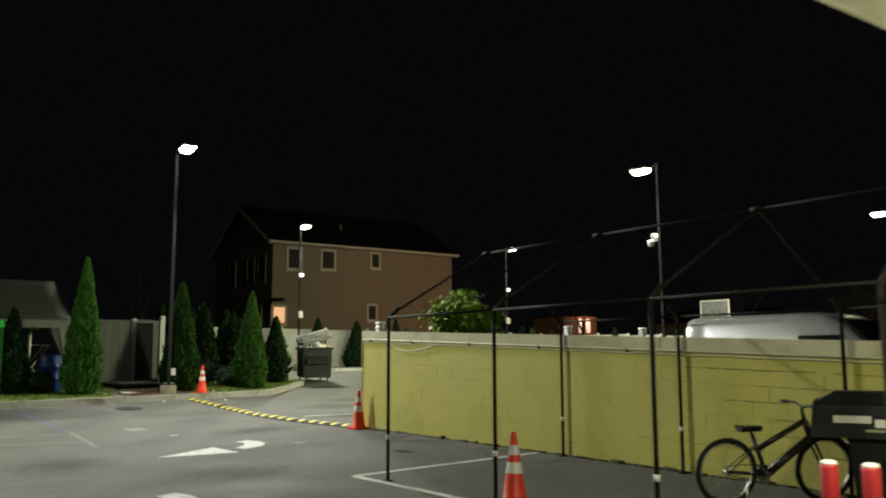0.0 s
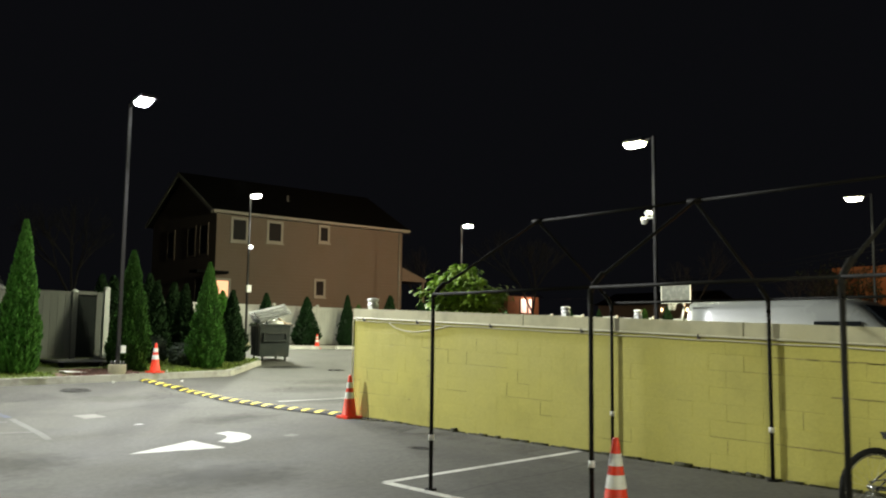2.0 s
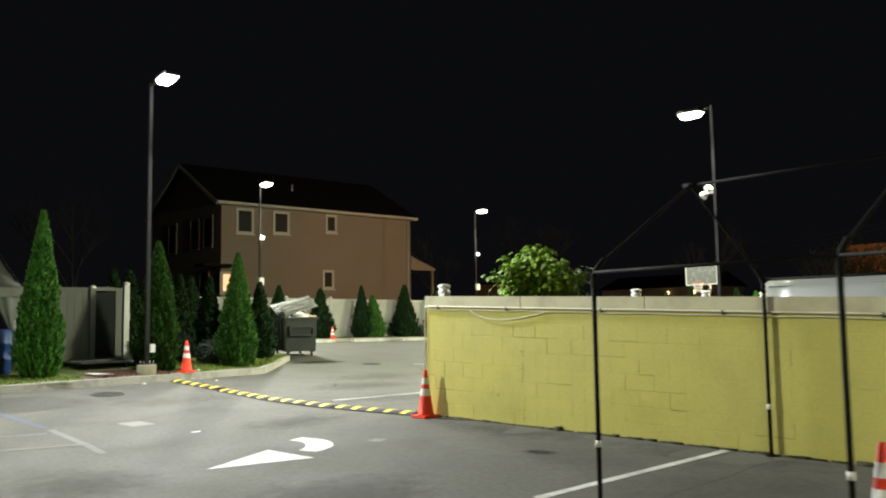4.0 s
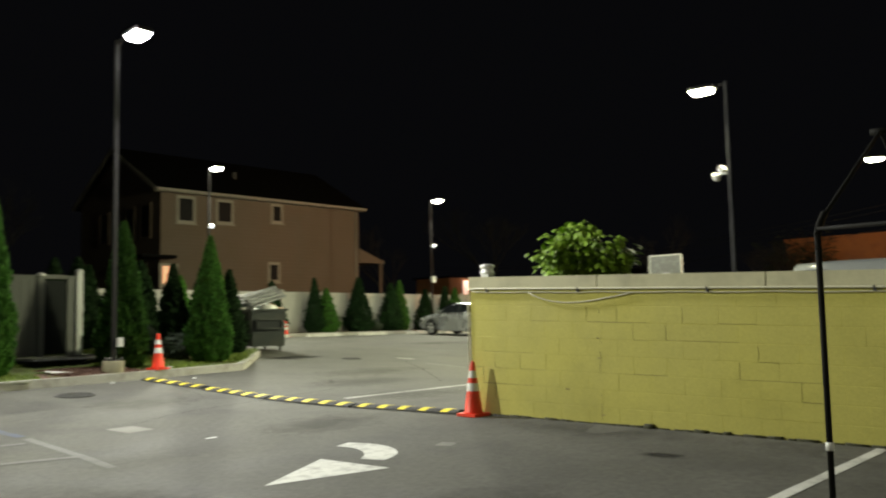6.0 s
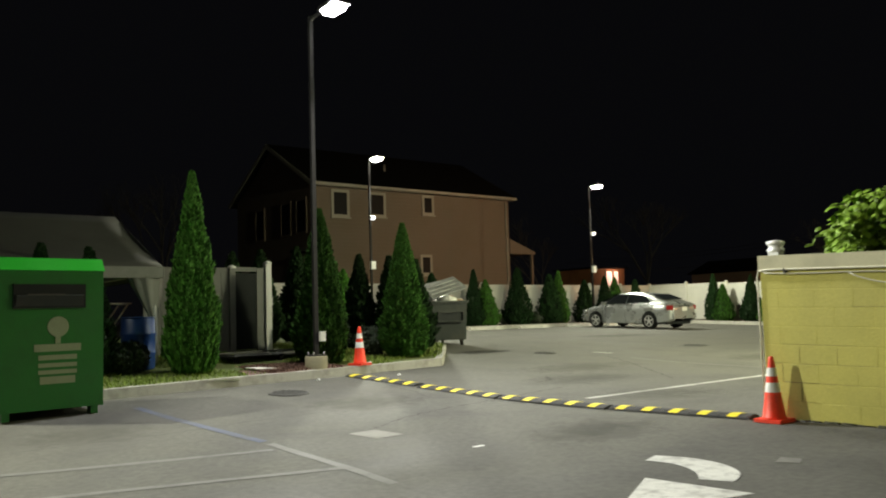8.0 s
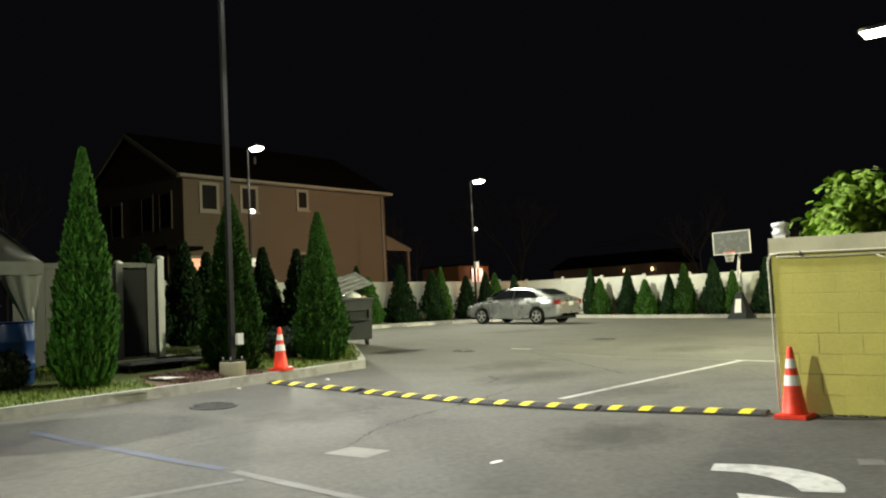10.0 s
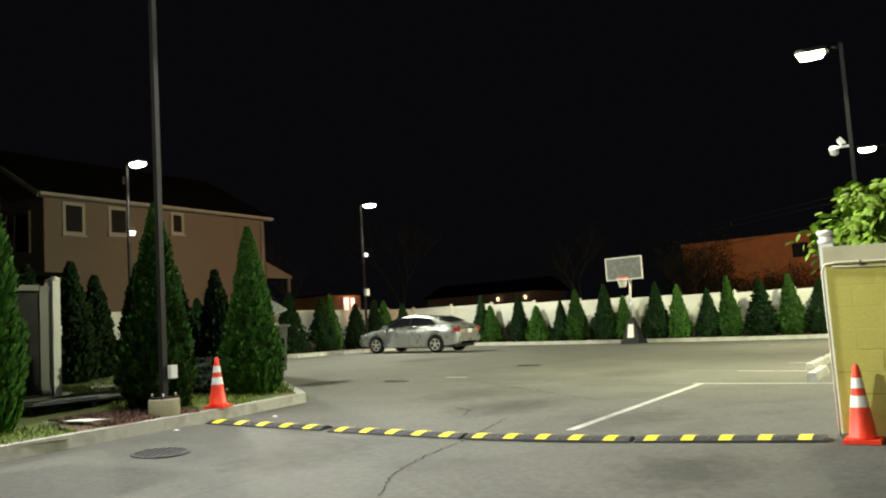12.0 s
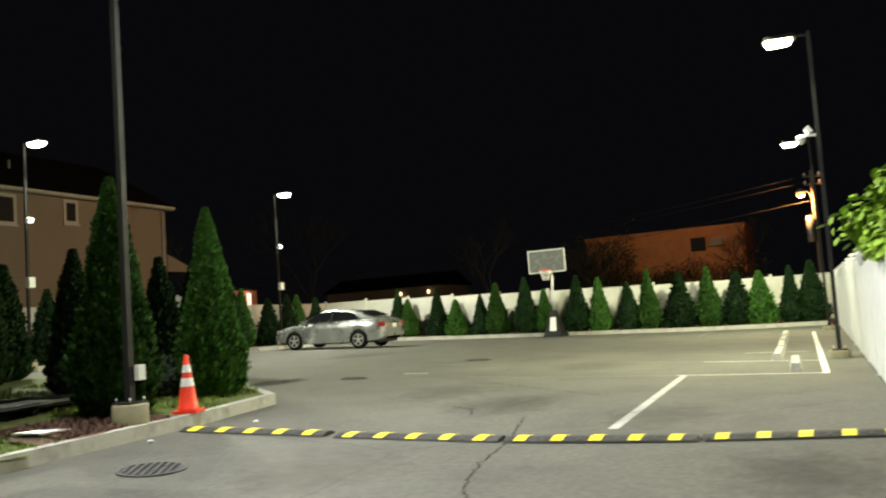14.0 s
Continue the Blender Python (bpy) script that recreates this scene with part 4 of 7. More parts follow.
# ---- buildings ----
def near_building():
    t = thing("shop_building", "cream and yellow building with a deep eave", "building")
    box_part("wall", (8.0, -4.7, 1.4), (9.4, 10.0, 3.0), M_WALL, t)
    bm = bmesh.new()
    add_box(bm, (8.0, -4.42, 2.94), (10.6, 10.96, 0.05))
    part("soffit", bm, M_EAVE, t)
    bm = bmesh.new()
    add_box(bm, (8.0, 1.075, 3.01), (10.64, 0.03, 0.2))
    add_box(bm, (2.69, -4.4, 3.0), (0.03, 11.0, 0.2))
    soften(bm, 0.005, 1)
    part("fascia", bm, M_EAVE, t)
    box_part("roof", (8.0, -4.4, 3.16), (10.7, 11.1, 0.12), M_ROOF, t)
    box_part("gutter", (8.0, 1.145, 3.045), (10.6, 0.1, 0.09), M_WHITE_METAL, t, bevel=0.02)
    w = thing("wall_lamp", "small wall pack lamp below the eave", "lamp")
    box_part("housing", (4.2, 0.40, 2.72), (0.32, 0.18, 0.14), M_POLE, w, bevel=0.02)
    box_part("lens", (4.2, 0.50, 2.67), (0.26, 0.03, 0.06), M_GLOW_PACK, w)


near_building()


def house_window(t, x0, x1, z0, z1, y, lit=False, sash=False):
    cx, cz, w, h = (x0 + x1) / 2, (z0 + z1) / 2, x1 - x0, z1 - z0
    win = box_part("window", (cx, y - 0.022, cz), (w - 0.2, 0.03, h - 0.2), M_LIT_WINDOW if lit else M_WINDOW, t, "lit orange window" if lit else "dark window")
    bm = bmesh.new()
    f = 0.13
    for c, s in (((cx, y - 0.03, z1 - f / 2), (w, 0.07, f)), ((cx, y - 0.03, z0 + f / 2), (w, 0.07, f)), ((x0 + f / 2, y - 0.03, cz), (f, 0.07, h - 2 * f)), ((x1 - f / 2, y - 0.03, cz), (f, 0.07, h - 2 * f))):
        add_box(bm, c, s)
    part("window_frame", bm, M_TRIM, win)
    box_part("sill", (cx, y - 0.06, z0 - 0.03), (w + 0.1, 0.13, 0.06), M_TRIM, win)
    if sash:
        bm = bmesh.new()
        add_box(bm, (cx, y - 0.03, cz), (w - 2 * f, 0.04, 0.05))
        part("sash", bm, M_TRIM, win)


def tan_house():
    t = thing("house", "two-storey tan stucco house with a dark gable roof", "house")
    x0, x1, y0, y1, ze, zr = 19.05, 31.15, 41.6, 50.4, 7.55, 9.95
    zg = 0.3
    bm = bmesh.new()
    v = [bm.verts.new(p) for p in ((x0, y0, zg), (x1, y0, zg), (x1, y1, zg), (x0, y1, zg), (x0, y0, ze), (x1, y0, ze), (x1, y1, ze), (x0, y1, ze), (x0, (y0 + y1) / 2, zr), (x1, (y0 + y1) / 2, zr))]
    for f in ((0, 1, 5, 4), (1, 2, 6, 9, 5), (2, 3, 7, 6), (3, 0, 4, 8, 7)):
        bm.faces.new([v[i] for i in f])
    part("wall", bm, M_STUCCO, t)
    # lap siding courses, thin shadow lines
    bm = bmesh.new()
    z = zg + 0.2
    while z < ze - 0.1:
        vs = [bm.verts.new(p) for p in ((x0, y0 - 0.004, z), (x1, y0 - 0.004, z), (x1, y0 - 0.022, z - 0.005), (x0, y0 - 0.022, z - 0.005), (x0, y0 - 0.004, z - 0.17), (x1, y0 - 0.004, z - 0.17))]
        bm.faces.new((vs[3], vs[2], vs[5], vs[4]))
        bm.faces.new((vs[0], vs[1], vs[2], vs[3]))
        z += 0.18
    tagged(part("siding", bm, M_STUCCO, t), kind="stuff")
    ov, ym = 0.35, (y0 + y1) / 2
    for s, ya in ((-1, y0), (1, y1)):
        bm = bmesh.new()
        slope = (zr - ze) / (ym - y0)
        pts = [(x0 - ov, ya + s * ov, ze - slope * ov + 0.02), (x1 + ov, ya + s * ov, ze - slope * ov + 0.02), (x1 + ov, ym, zr + 0.02), (x0 - ov, ym, zr + 0.02)]
        a = [bm.verts.new(p) for p in pts]
        b = [bm.verts.new((p[0], p[1], p[2] + 0.16)) for p in pts]
        bm.faces.new(a[::-1])
        bm.faces.new(b)
        for i in range(4):
            bm.faces.new((a[i], a[(i + 1) % 4], b[(i + 1) % 4], b[i]))
        part("roof", bm, M_ROOF, t)
    box_part("fascia", ((x0 + x1) / 2, y0 - ov - 0.03, ze - 0.09), (x1 - x0 + 2 * ov, 0.04, 0.12), M_TRIM, t)
    box_part("soffit", ((x0 + x1) / 2, y0 - ov / 2, ze - 0.17), (x1 - x0 + 2 * ov - 0.1, ov, 0.03), M_TRIM, t)
    for s in (-1, 1):
        ang = math.atan2(zr - ze, (y1 - y0) / 2)
        ln = math.hypot(zr - ze, (y1 - y0) / 2) + 0.4
        yc = (y0 + y1) / 2 + s * (y1 - y0 + 0.5) / 4
        box_part("bargeboard", (x0 - ov - 0.03, yc, (ze + zr) / 2 - 0.03), (0.04, ln, 0.2), M_TRIM, t, rx=-s * ang)
    for cx in (x0 + 0.06, x1 - 0.06):
        box_part("corner_board", (cx, y0 - 0.035, (zg + ze) / 2 - 0.1), (0.11, 0.03, ze - zg - 0.3), M_STUCCO, t)
    for w in ((19.85, 20.85, 5.95, 7.28), (21.95, 22.95, 6.05, 7.28), (25.2, 25.95, 6.3, 7.33), (25.0, 25.75, 3.2, 4.25)):
        house_window(t, *w, y0)
    house_window(t, 19.0, 19.95, 2.9, 4.0, y0, True, False)
    for yy, zz in ((43.0, 5.4), (44.6, 5.4), (47.5, 5.4), (43.4, 2.6)):
        bm = bmesh.new()
        add_box(bm, (x0 - 0.02, yy, zz + 0.7), (0.05, 0.9, 1.5))
        win = part("window", bm, M_WINDOW, t, "dark window")
        bm = bmesh.new()
        for dy in (-0.5, 0.5):
            add_box(bm, (x0 - 0.03, yy + dy, zz + 0.7), (0.07, 0.1, 1.7))
        for dz in (-0.1, 1.5):
            add_box(bm, (x0 - 0.03, yy, zz + dz), (0.07, 0.9, 0.1))
        part("window_frame", bm, M_STUCCO, win)
    # side porch with a lean-to roof
    bm = bmesh.new()
    pts = [(x1, y0 - 0.1, 5.25), (x1, y0 + 3.2, 5.25), (x1 + 1.9, y0 + 3.2, 4.55), (x1 + 1.9, y0 - 0.1, 4.55)]
    a = [bm.verts.new(p) for p in pts]
    b = [bm.verts.new((p[0], p[1], 4.42)) for p in pts]
    bm.faces.new(a)
    bm.faces.new(b[::-1])
    for i in range(4):
        bm.faces.new((a[i], b[i], b[(i + 1) % 4], a[(i + 1) % 4]))
    part("porch_roof", bm, M_STUCCO, t, "tan lean-to porch roof")
    for yy in (y0, y0 + 3.0):
        box_part("porch_post", (x1 + 1.7, yy, 2.4), (0.13, 0.13, 4.1), M_STUCCO, t)
    bm = bmesh.new()
    add_box(bm, (18.55, y0 - 0.45, 4.25), (1.7, 1.0, 0.14))
    part("door_canopy", bm, M_ROOF, t, "dark canopy over the side door")
    tube_part("downpipe", (x1 - 0.2, y0 - 0.06, 0.6), (x1 - 0.2, y0 - 0.06, 7.3), 0.045, M_TRIM, t)
    tube_part("vent_pipe", (24.3, 43.6, 8.4), (24.3, 43.6, 9.15), 0.06, M_GALV, t)


tan_house()


def brick_building():
    t = thing("brick_building", "low brick building lit orange by a street lamp", "building")
    x0, y0, y1, h = 58.6, 17.2, 27.9, 5.9
    box_part("wall", (x0 + 4, (y0 + y1) / 2, h / 2), (8, y1 - y0, h), M_BRICK, t)
    box_part("parapet", (x0 + 4, (y0 + y1) / 2, h + 0.1), (8.2, y1 - y0 + 0.2, 0.25), M_BRICK, t)
    yy, zz = 20.2, 4.95
    win = box_part("window", (x0 - 0.01, yy, zz), (0.06, 1.0, 0.95), M_WINDOW, t, "dark window")
    bm = bmesh.new()
    for dz in (-0.52, 0.52):
        add_box(bm, (x0 - 0.03, yy, zz + dz), (0.1, 1.2, 0.1))
    for dy in (-0.55, 0.55):
        add_box(bm, (x0 - 0.03, yy + dy, zz), (0.1, 0.1, 0.94))
    part("window_frame", bm, M_BRICK, win)
    bm = bmesh.new()
    v = [bm.verts.new(p) for p in ((x0, 19.55, 4.7), (x0 - 0.5, 19.5, 4.75), (x0, 18.5, 4.7), (x0 - 0.5, 18.55, 4.75), (x0, 19.3, 5.3), (x0, 18.6, 5.3))]
    for f in ((0, 1, 3, 2), (1, 4, 5, 3), (0, 4, 1), (2, 3, 5), (0, 2, 5, 4)):
        bm.faces.new([v[k] for k in f])
    part("awning", bm, M_TRIM, t, "small pale awning")
    for yy in (17.5, 27.5):
        box_part("pilaster", (x0 - 0.06, yy, h / 2 - 0.1), (0.14, 0.4, h - 0.3), M_BRICK, t)
    t2 = thing("far_house", "small reddish house with a lit doorway", "house")
    box_part("wall", (59.7, 61.5, 2.45), (4.4, 4.5, 5.0), M_BRICK, t2)
    bm = bmesh.new()
    add_prism(bm, [(57.3, 58.9), (62.1, 58.9), (62.1, 64.1), (57.3, 64.1)], 4.95, 5.1)
    part("roof", bm, M_ROOF, t2)
    for xx, w in ((59.7, 0.75), (60.7, 0.5)):
        box_part("window", (xx, 59.22, 4.05), (w, 0.06, 1.35), M_LIT_WHITE, t2, "bright lit window")
    for xx in (59.25, 60.2):
        box_part("window_frame", (xx, 59.2, 4.05), (0.12, 0.08, 1.5), M_TRIM, t2)
    t3 = thing("dark_house", "dark house with two small porch lamps", "house")
    box_part("wall", (66.0, 47.0, 2.05), (6, 11.0, 4.1), M_STUCCO, t3)
    bm = bmesh.new()
    v = [bm.verts.new(p) for p in ((62.6, 41.2, 4.05), (69.4, 41.2, 4.05), (69.4, 52.8, 4.05), (62.6, 52.8, 4.05), (66, 41.2, 5.3), (66, 52.8, 5.3))]
    for f in ((0, 1, 4), (2, 3, 5), (0, 4, 5, 3), (1, 2, 5, 4), (0, 3, 2, 1)):
        bm.faces.new([v[i] for i in f])
    part("roof", bm, M_ROOF, t3)
    for yy in (42.6, 45.2):
        bm = bmesh.new()
        add_lathe(bm, [(0.04, -0.16), (0.10, -0.1), (0.11, 0.08), (0.04, 0.16)], 10, (62.85, yy, 3.55))
        part("porch_lamp", bm, M_PORCH_BULB, t3, "glowing porch lamp")


brick_building()


# ---- lamp posts ----
def lamp_post(x, y, dx, dy, z, ARM, led, base_z, extras):
    t = thing("lamp_post", "dark square lamp post with a lit flat lamp head", "lamp post", "lamp posts of the lot", m=pose(x, y, 0, -math.degrees(math.atan2(LEAN.get((x, y), (0, 0))[1], z)), math.degrees(math.atan2(LEAN.get((x, y), (0, 0))[0], z)), 0) @ pose(0, 0, 0, 0, 0, math.degrees(math.atan2(-dx, dy))))
    bm = bmesh.new()
    add_lathe(bm, [(0.19, base_z - 0.35), (0.195, base_z + 0.0), (0.195, base_z + 0.24), (0.18, base_z + 0.26)], 20)
    part("footing", bm, M_FOOTING, t, "round concrete footing")
    zb = base_z + 0.26
    box_part("base_plate", (0, 0, zb + 0.012), (0.27, 0.27, 0.025), M_POLE, t, bevel=0.004)
    for a in (-0.1, 0.1):
        for b in (-0.1, 0.1):
            tube_part("bolt", (a, b, zb + 0.02), (a, b, zb + 0.07), 0.012, M_GALV, t, n=6)
    bm = bmesh.new()
    add_box(bm, (0, 0, (zb + z) / 2 + 0.02), (0.076, 0.076, z - zb + 0.06))
    for v in bm.verts:
        if v.co.z > z - 0.2:
            v.co.x *= 0.86
            v.co.y *= 0.86
    soften(bm, 0.014, 2)
    part("pole", bm, M_POLE, t)
    bm = bmesh.new()
    add_path(bm, [(0, 0.04, z - 0.02), (0, 0.12, z + 0.01), (0, ARM - 0.26, z + 0.015)], 0.028, 8)
    part("arm", bm, M_POLE, t)
    bm = bmesh.new()
    add_box(bm, (0, ARM, z), (0.33, 0.60, 0.085))
    for v in bm.verts:
        if v.co.z > z:
            v.co.x *= 0.82
            v.co.y = ARM + (v.co.y - ARM) * 0.9
    soften(bm, 0.02, 2)
    head = part("head", bm, M_POLE, t)
    # lens modelled deeper than flat, to stand for the lamp's bloom
    bm = bmesh.new()
    add_box(bm, (0, ARM + 0.02, z - 0.085), (0.28, 0.5, 0.10))
    for v in bm.verts:
        if v.co.z < z - 0.09:
            v.co.x *= 0.7
            v.co.y = ARM + 0.02 + (v.co.y - ARM - 0.02) * 0.75
    soften(bm, 0.03, 2)
    part("lens", bm, led, head, "glowing lens, deepened to show its bloom")
    for kind, h in extras:
        if kind == "cam":
            bm = bmesh.new()
            add_box(bm, (0, 0.17, h), (0.05, 0.26, 0.04))
            part("camera_arm", bm, M_WHITE_METAL, t)
            bm = bmesh.new()
            add_lathe(bm, [(0.03, -0.12), (0.075, -0.09), (0.085, -0.02), (0.085, 0.03), (0.06, 0.05)], 12, (0, 0.3, h - 0.03))
            part("camera_dome", bm, M_WHITE, t, "white security camera dome")
        elif kind == "flood":
            bm = bmesh.new()
            add_box(bm, (0.0, 0.16, h), (0.2, 0.09, 0.13), rx=radians(-35))
            soften(bm, 0.01, 1)
            fl = part("flood", bm, M_WHITE_METAL, t, "small white flood lamp")
            box_part("flood_lens", (0.0, 0.20, h - 0.035), (0.17, 0.012, 0.10), M_GLOW_FLOOD, fl, rx=radians(-35))
        elif kind == "box":
            box_part("junction_box", (0, 0.12, h), (0.2, 0.13, 0.3), M_WHITE_METAL, t, "pale grey junction box", bevel=0.01)
        elif kind == "outlet":
            box_part("outlet_box", (-0.085, 0.075, h), (0.10, 0.07, 0.17), M_WHITE_METAL, t, "grey outlet box", bevel=0.012)
    return t


LEDS = [M_GLOW_COOL, M_GLOW_NEUTRAL, M_GLOW_NEUTRAL, M_GLOW_WARM, M_GLOW_WARM, M_GLOW_NEUTRAL, M_GLOW_WARM]
EXTRA = [[("outlet", 0.86)], [("flood", 4.9), ("box", 3.1)], [("flood", 4.72), ("box", 3.06)], [("cam", 4.15), ("flood", 4.25)], [], [], []]
for (px, py, dx, dy, pz, arm, pw, pc), led, ex in zip(POSTS, LEDS, EXTRA):
    zb = bed_z(px, py) - 0.02 if py > 20 and px < 12 else gz(px, py) - 0.12 + (0.14 if py > 30 else 0)
    lamp_post(px, py, dx, dy, pz, arm, led, zb, ex)


def street_lamp_pole():
    t = thing("utility_pole", "wooden utility pole with an orange street lamp", "utility pole", m=pose(45.8, 12.9, 0))
    tube_part("pole", (0, 0, -0.1), (0, 0, 7.3), 0.15, M_WOOD_POLE, t, r1=0.12, n=12)
    for z in (7.0, 6.6):
        box_part("crossarm", (0, 0, z), (0.1, 0.8, 0.1), M_WOOD_POLE, t, bevel=0.01)
    for z in (7.1, 6.7):
        for yy in (-0.33, 0.33):
            bm = bmesh.new()
            add_lathe(bm, [(0.03, -0.04), (0.045, 0.02), (0.03, 0.05), (0.045, 0.08), (0.02, 0.1)], 8, (0, yy, z))
            part("insulator", bm, M_WHITE, t)
    bm = bmesh.new()
    add_tube(bm, (-0.16, 0.3, 3.7), (-0.16, 0.3, 5.0), 0.17, 0.17, 12)
    part("transformer", bm, M_GALV, t)
    bm = bmesh.new()
    add_path(bm, [(0, 0.1, 6.0), (-0.1, 0.3, 6.25), (-0.2, 0.5, 6.32)], 0.025, 8)
    part("arm", bm, M_GALV, t)
    bm = bmesh.new()
    add_lathe(bm, [(0.06, 0.2), (0.1, 0.16), (0.22, 0.05), (0.23, 0.0)][::-1], 14, (-0.2, 0.6, 6.22))
    hd = part("head", bm, M_GALV, t)
    bm = bmesh.new()
    add_lathe(bm, [(0.08, -0.22), (0.17, -0.15), (0.2, 0.0)], 12, (-0.2, 0.6, 6.2))
    part("bulb", bm, M_GLOW_SODIUM, hd, "glowing orange bulb")
    for k, (z, yy) in enumerate(((6.95, -0.33), (6.55, 0.33), (5.6, 0.0))):
        w = thing("overhead_wire", "thin black overhead wire on utility poles", "wire", "overhead wires")
        bm = bmesh.new()
        pts = []
        for i in range(17):
            u = i / 16
            pts.append((45.8 + 26 * (u - 0.0) - 6 * k * u * 0.15, 12.9 + yy + 62 * u, z + 0.2 - 5.0 * u * (1 - u)))
        add_path(bm, pts, 0.014, 5)
        part("wire", bm, M_WIRE, w)


street_lamp_pole()


def second_street_lamp():
    t = thing("street_lamp", "street lamp on a wooden pole beyond the fence", "street lamp", m=pose(38.4, 3.6, 0))
    tube_part("pole", (0, 0, -0.1), (0, 0, 8.6), 0.12, M_WOOD_POLE, t, r1=0.09)
    bm = bmesh.new()
    add_path(bm, [(0, 0, 8.3), (-0.2, 0.15, 8.45), (-0.4, 0.3, 8.42)], 0.025, 8)
    part("arm", bm, M_GALV, t)
    box_part("head", (-0.4, 0.36, 8.44), (0.3, 0.3, 0.1), M_GALV, t, bevel=0.02)


second_street_lamp()


# ---- traffic cones ----
def cone_thing():
    t = thing("traffic_cone", "orange traffic cone with two white bands", "cone", "traffic cones", m=pose(8.16, 12.42, gz(8.16, 12.42)))
    bm = bmesh.new()
    add_box(bm, (0, 0, 0.018), (0.30, 0.30, 0.036))
    soften(bm, 0.012, 2)
    part("base", bm, M_ORANGE, t)
    bm = bmesh.new()
    def r(z):
        return 0.120 - 0.097 * (z - 0.03) / 0.65
    add_lathe(bm, [(r(0.03) + 0.012, 0.034), (r(0.06), 0.055), (r(0.30), 0.30), (r(0.5), 0.5), (0.026, 0.665), (0.02, 0.68), (0.012, 0.682)], 24)
    part("body", bm, M_ORANGE, t)
    for z0, z1 in ((0.31, 0.41), (0.475, 0.565)):
        bm = bmesh.new()
        n = 24
        rings = [[bm.verts.new(((r(z) + 0.0025) * math.cos(2 * math.pi * i / n), (r(z) + 0.0025) * math.sin(2 * math.pi * i / n), z)) for i in range(n)] for z in (z0, (z0 + z1) / 2, z1)]
        for a, b in zip(rings, rings[1:]):
            for i in range(n):
                bm.faces.new((a[i], a[(i + 1) % n], b[(i + 1) % n], b[i])).smooth = True
        part("band", bm, M_REFLECT, t, "white reflective band")
    return t


CONE = cone_thing()
for cx, cy, rz, zz, lab in ((7.98, 20.28, 20, None, "orange traffic cone on the kerb, two white bands"), (5.72, 5.14, 8, None, "orange traffic cone beside a canopy post"),
                            (20.6, 33.85, 30, None, "orange traffic cone beside a wheel stop")):
    z = bed_z(cx, cy) + 0.03 if cy > 20 and cx < 12 else gz(cx, cy)
    tagged(copy_thing(CONE, pose(cx, cy, z, 0, 0, rz)), lab)


# ---- speed bump ----
def speed_bump():
    ends = [((7.64, 20.02), (7.80, 18.24)), ((7.76, 18.08), (7.76, 16.26)), ((7.76, 16.22), (7.94, 14.46)), ((7.96, 14.42), (8.26, 12.72))]
    for a, b in ends:
        a, b = Vector(a), Vector(b)
        ln = (b - a).length
        mx, my = (a.x + b.x) / 2, (a.y + b.y) / 2
        za, zb = gz(*a), gz(*b)
        tilt = math.degrees(math.atan2(zb - za, ln))
        t = thing("speed_bump", "black rubber speed bump with yellow stripes", "speed bump", "speed bump sections",
                  m=pose(mx, my, (za + zb) / 2 + 0.002, 0, 0, math.degrees(math.atan2(b.y - a.y, b.x - a.x))) @ pose(0, 0, 0, 0, -tilt, 0))
        prof = [(-0.14, 0.0), (-0.135, 0.013), (-0.055, 0.039), (0.0, 0.044), (0.055, 0.039), (0.135, 0.013), (0.14, 0.0)]
        def slab(x0, x1, lift, taper=0.0):
            bm = bmesh.new()
            s0 = [bm.verts.new((x0, y, max(0.0, z * (1 - taper)) + (lift if z > 0.001 else 0))) for y, z in prof]
            s1 = [bm.verts.new((x1, y, z + (lift if z > 0.001 else 0))) for y, z in prof]
            for i in range(len(prof) - 1):
                bm.faces.new((s0[i], s0[i + 1], s1[i + 1], s1[i]))
            bm.faces.new(s0)
            bm.faces.new(s1)
            bm.faces.new((s0[0], s0[-1], s1[-1], s1[0]))
            return bm
        part("body", slab(-ln / 2, ln / 2, 0.0), M_RUBBER, t)
        for i in range(5):
            c = -ln / 2 + ln * (i + 0.5) / 5
            bm = bmesh.new()
            w = 0.058
            rows = [[bm.verts.new((c + sx * w + 0.22 * y, y, z + 0.004)) for y, z in prof[1:-1]] for sx in (-1, 1)]
            for j in range(len(prof) - 3):
                bm.faces.new((rows[0][j], rows[0][j + 1], rows[1][j + 1], rows[1][j]))
            part("stripe", bm, M_STRIPE, t, "yellow painted stripe")
        for i in range(6):
            c = -ln / 2 + ln * i / 5 * 0.96 + 0.02 * ln
            for s in (-0.1, 0.1):
                tube_part("bolt", (c, s, 0.016), (c, s, 0.031), 0.016, M_IRON, t, n=8)


speed_bump()


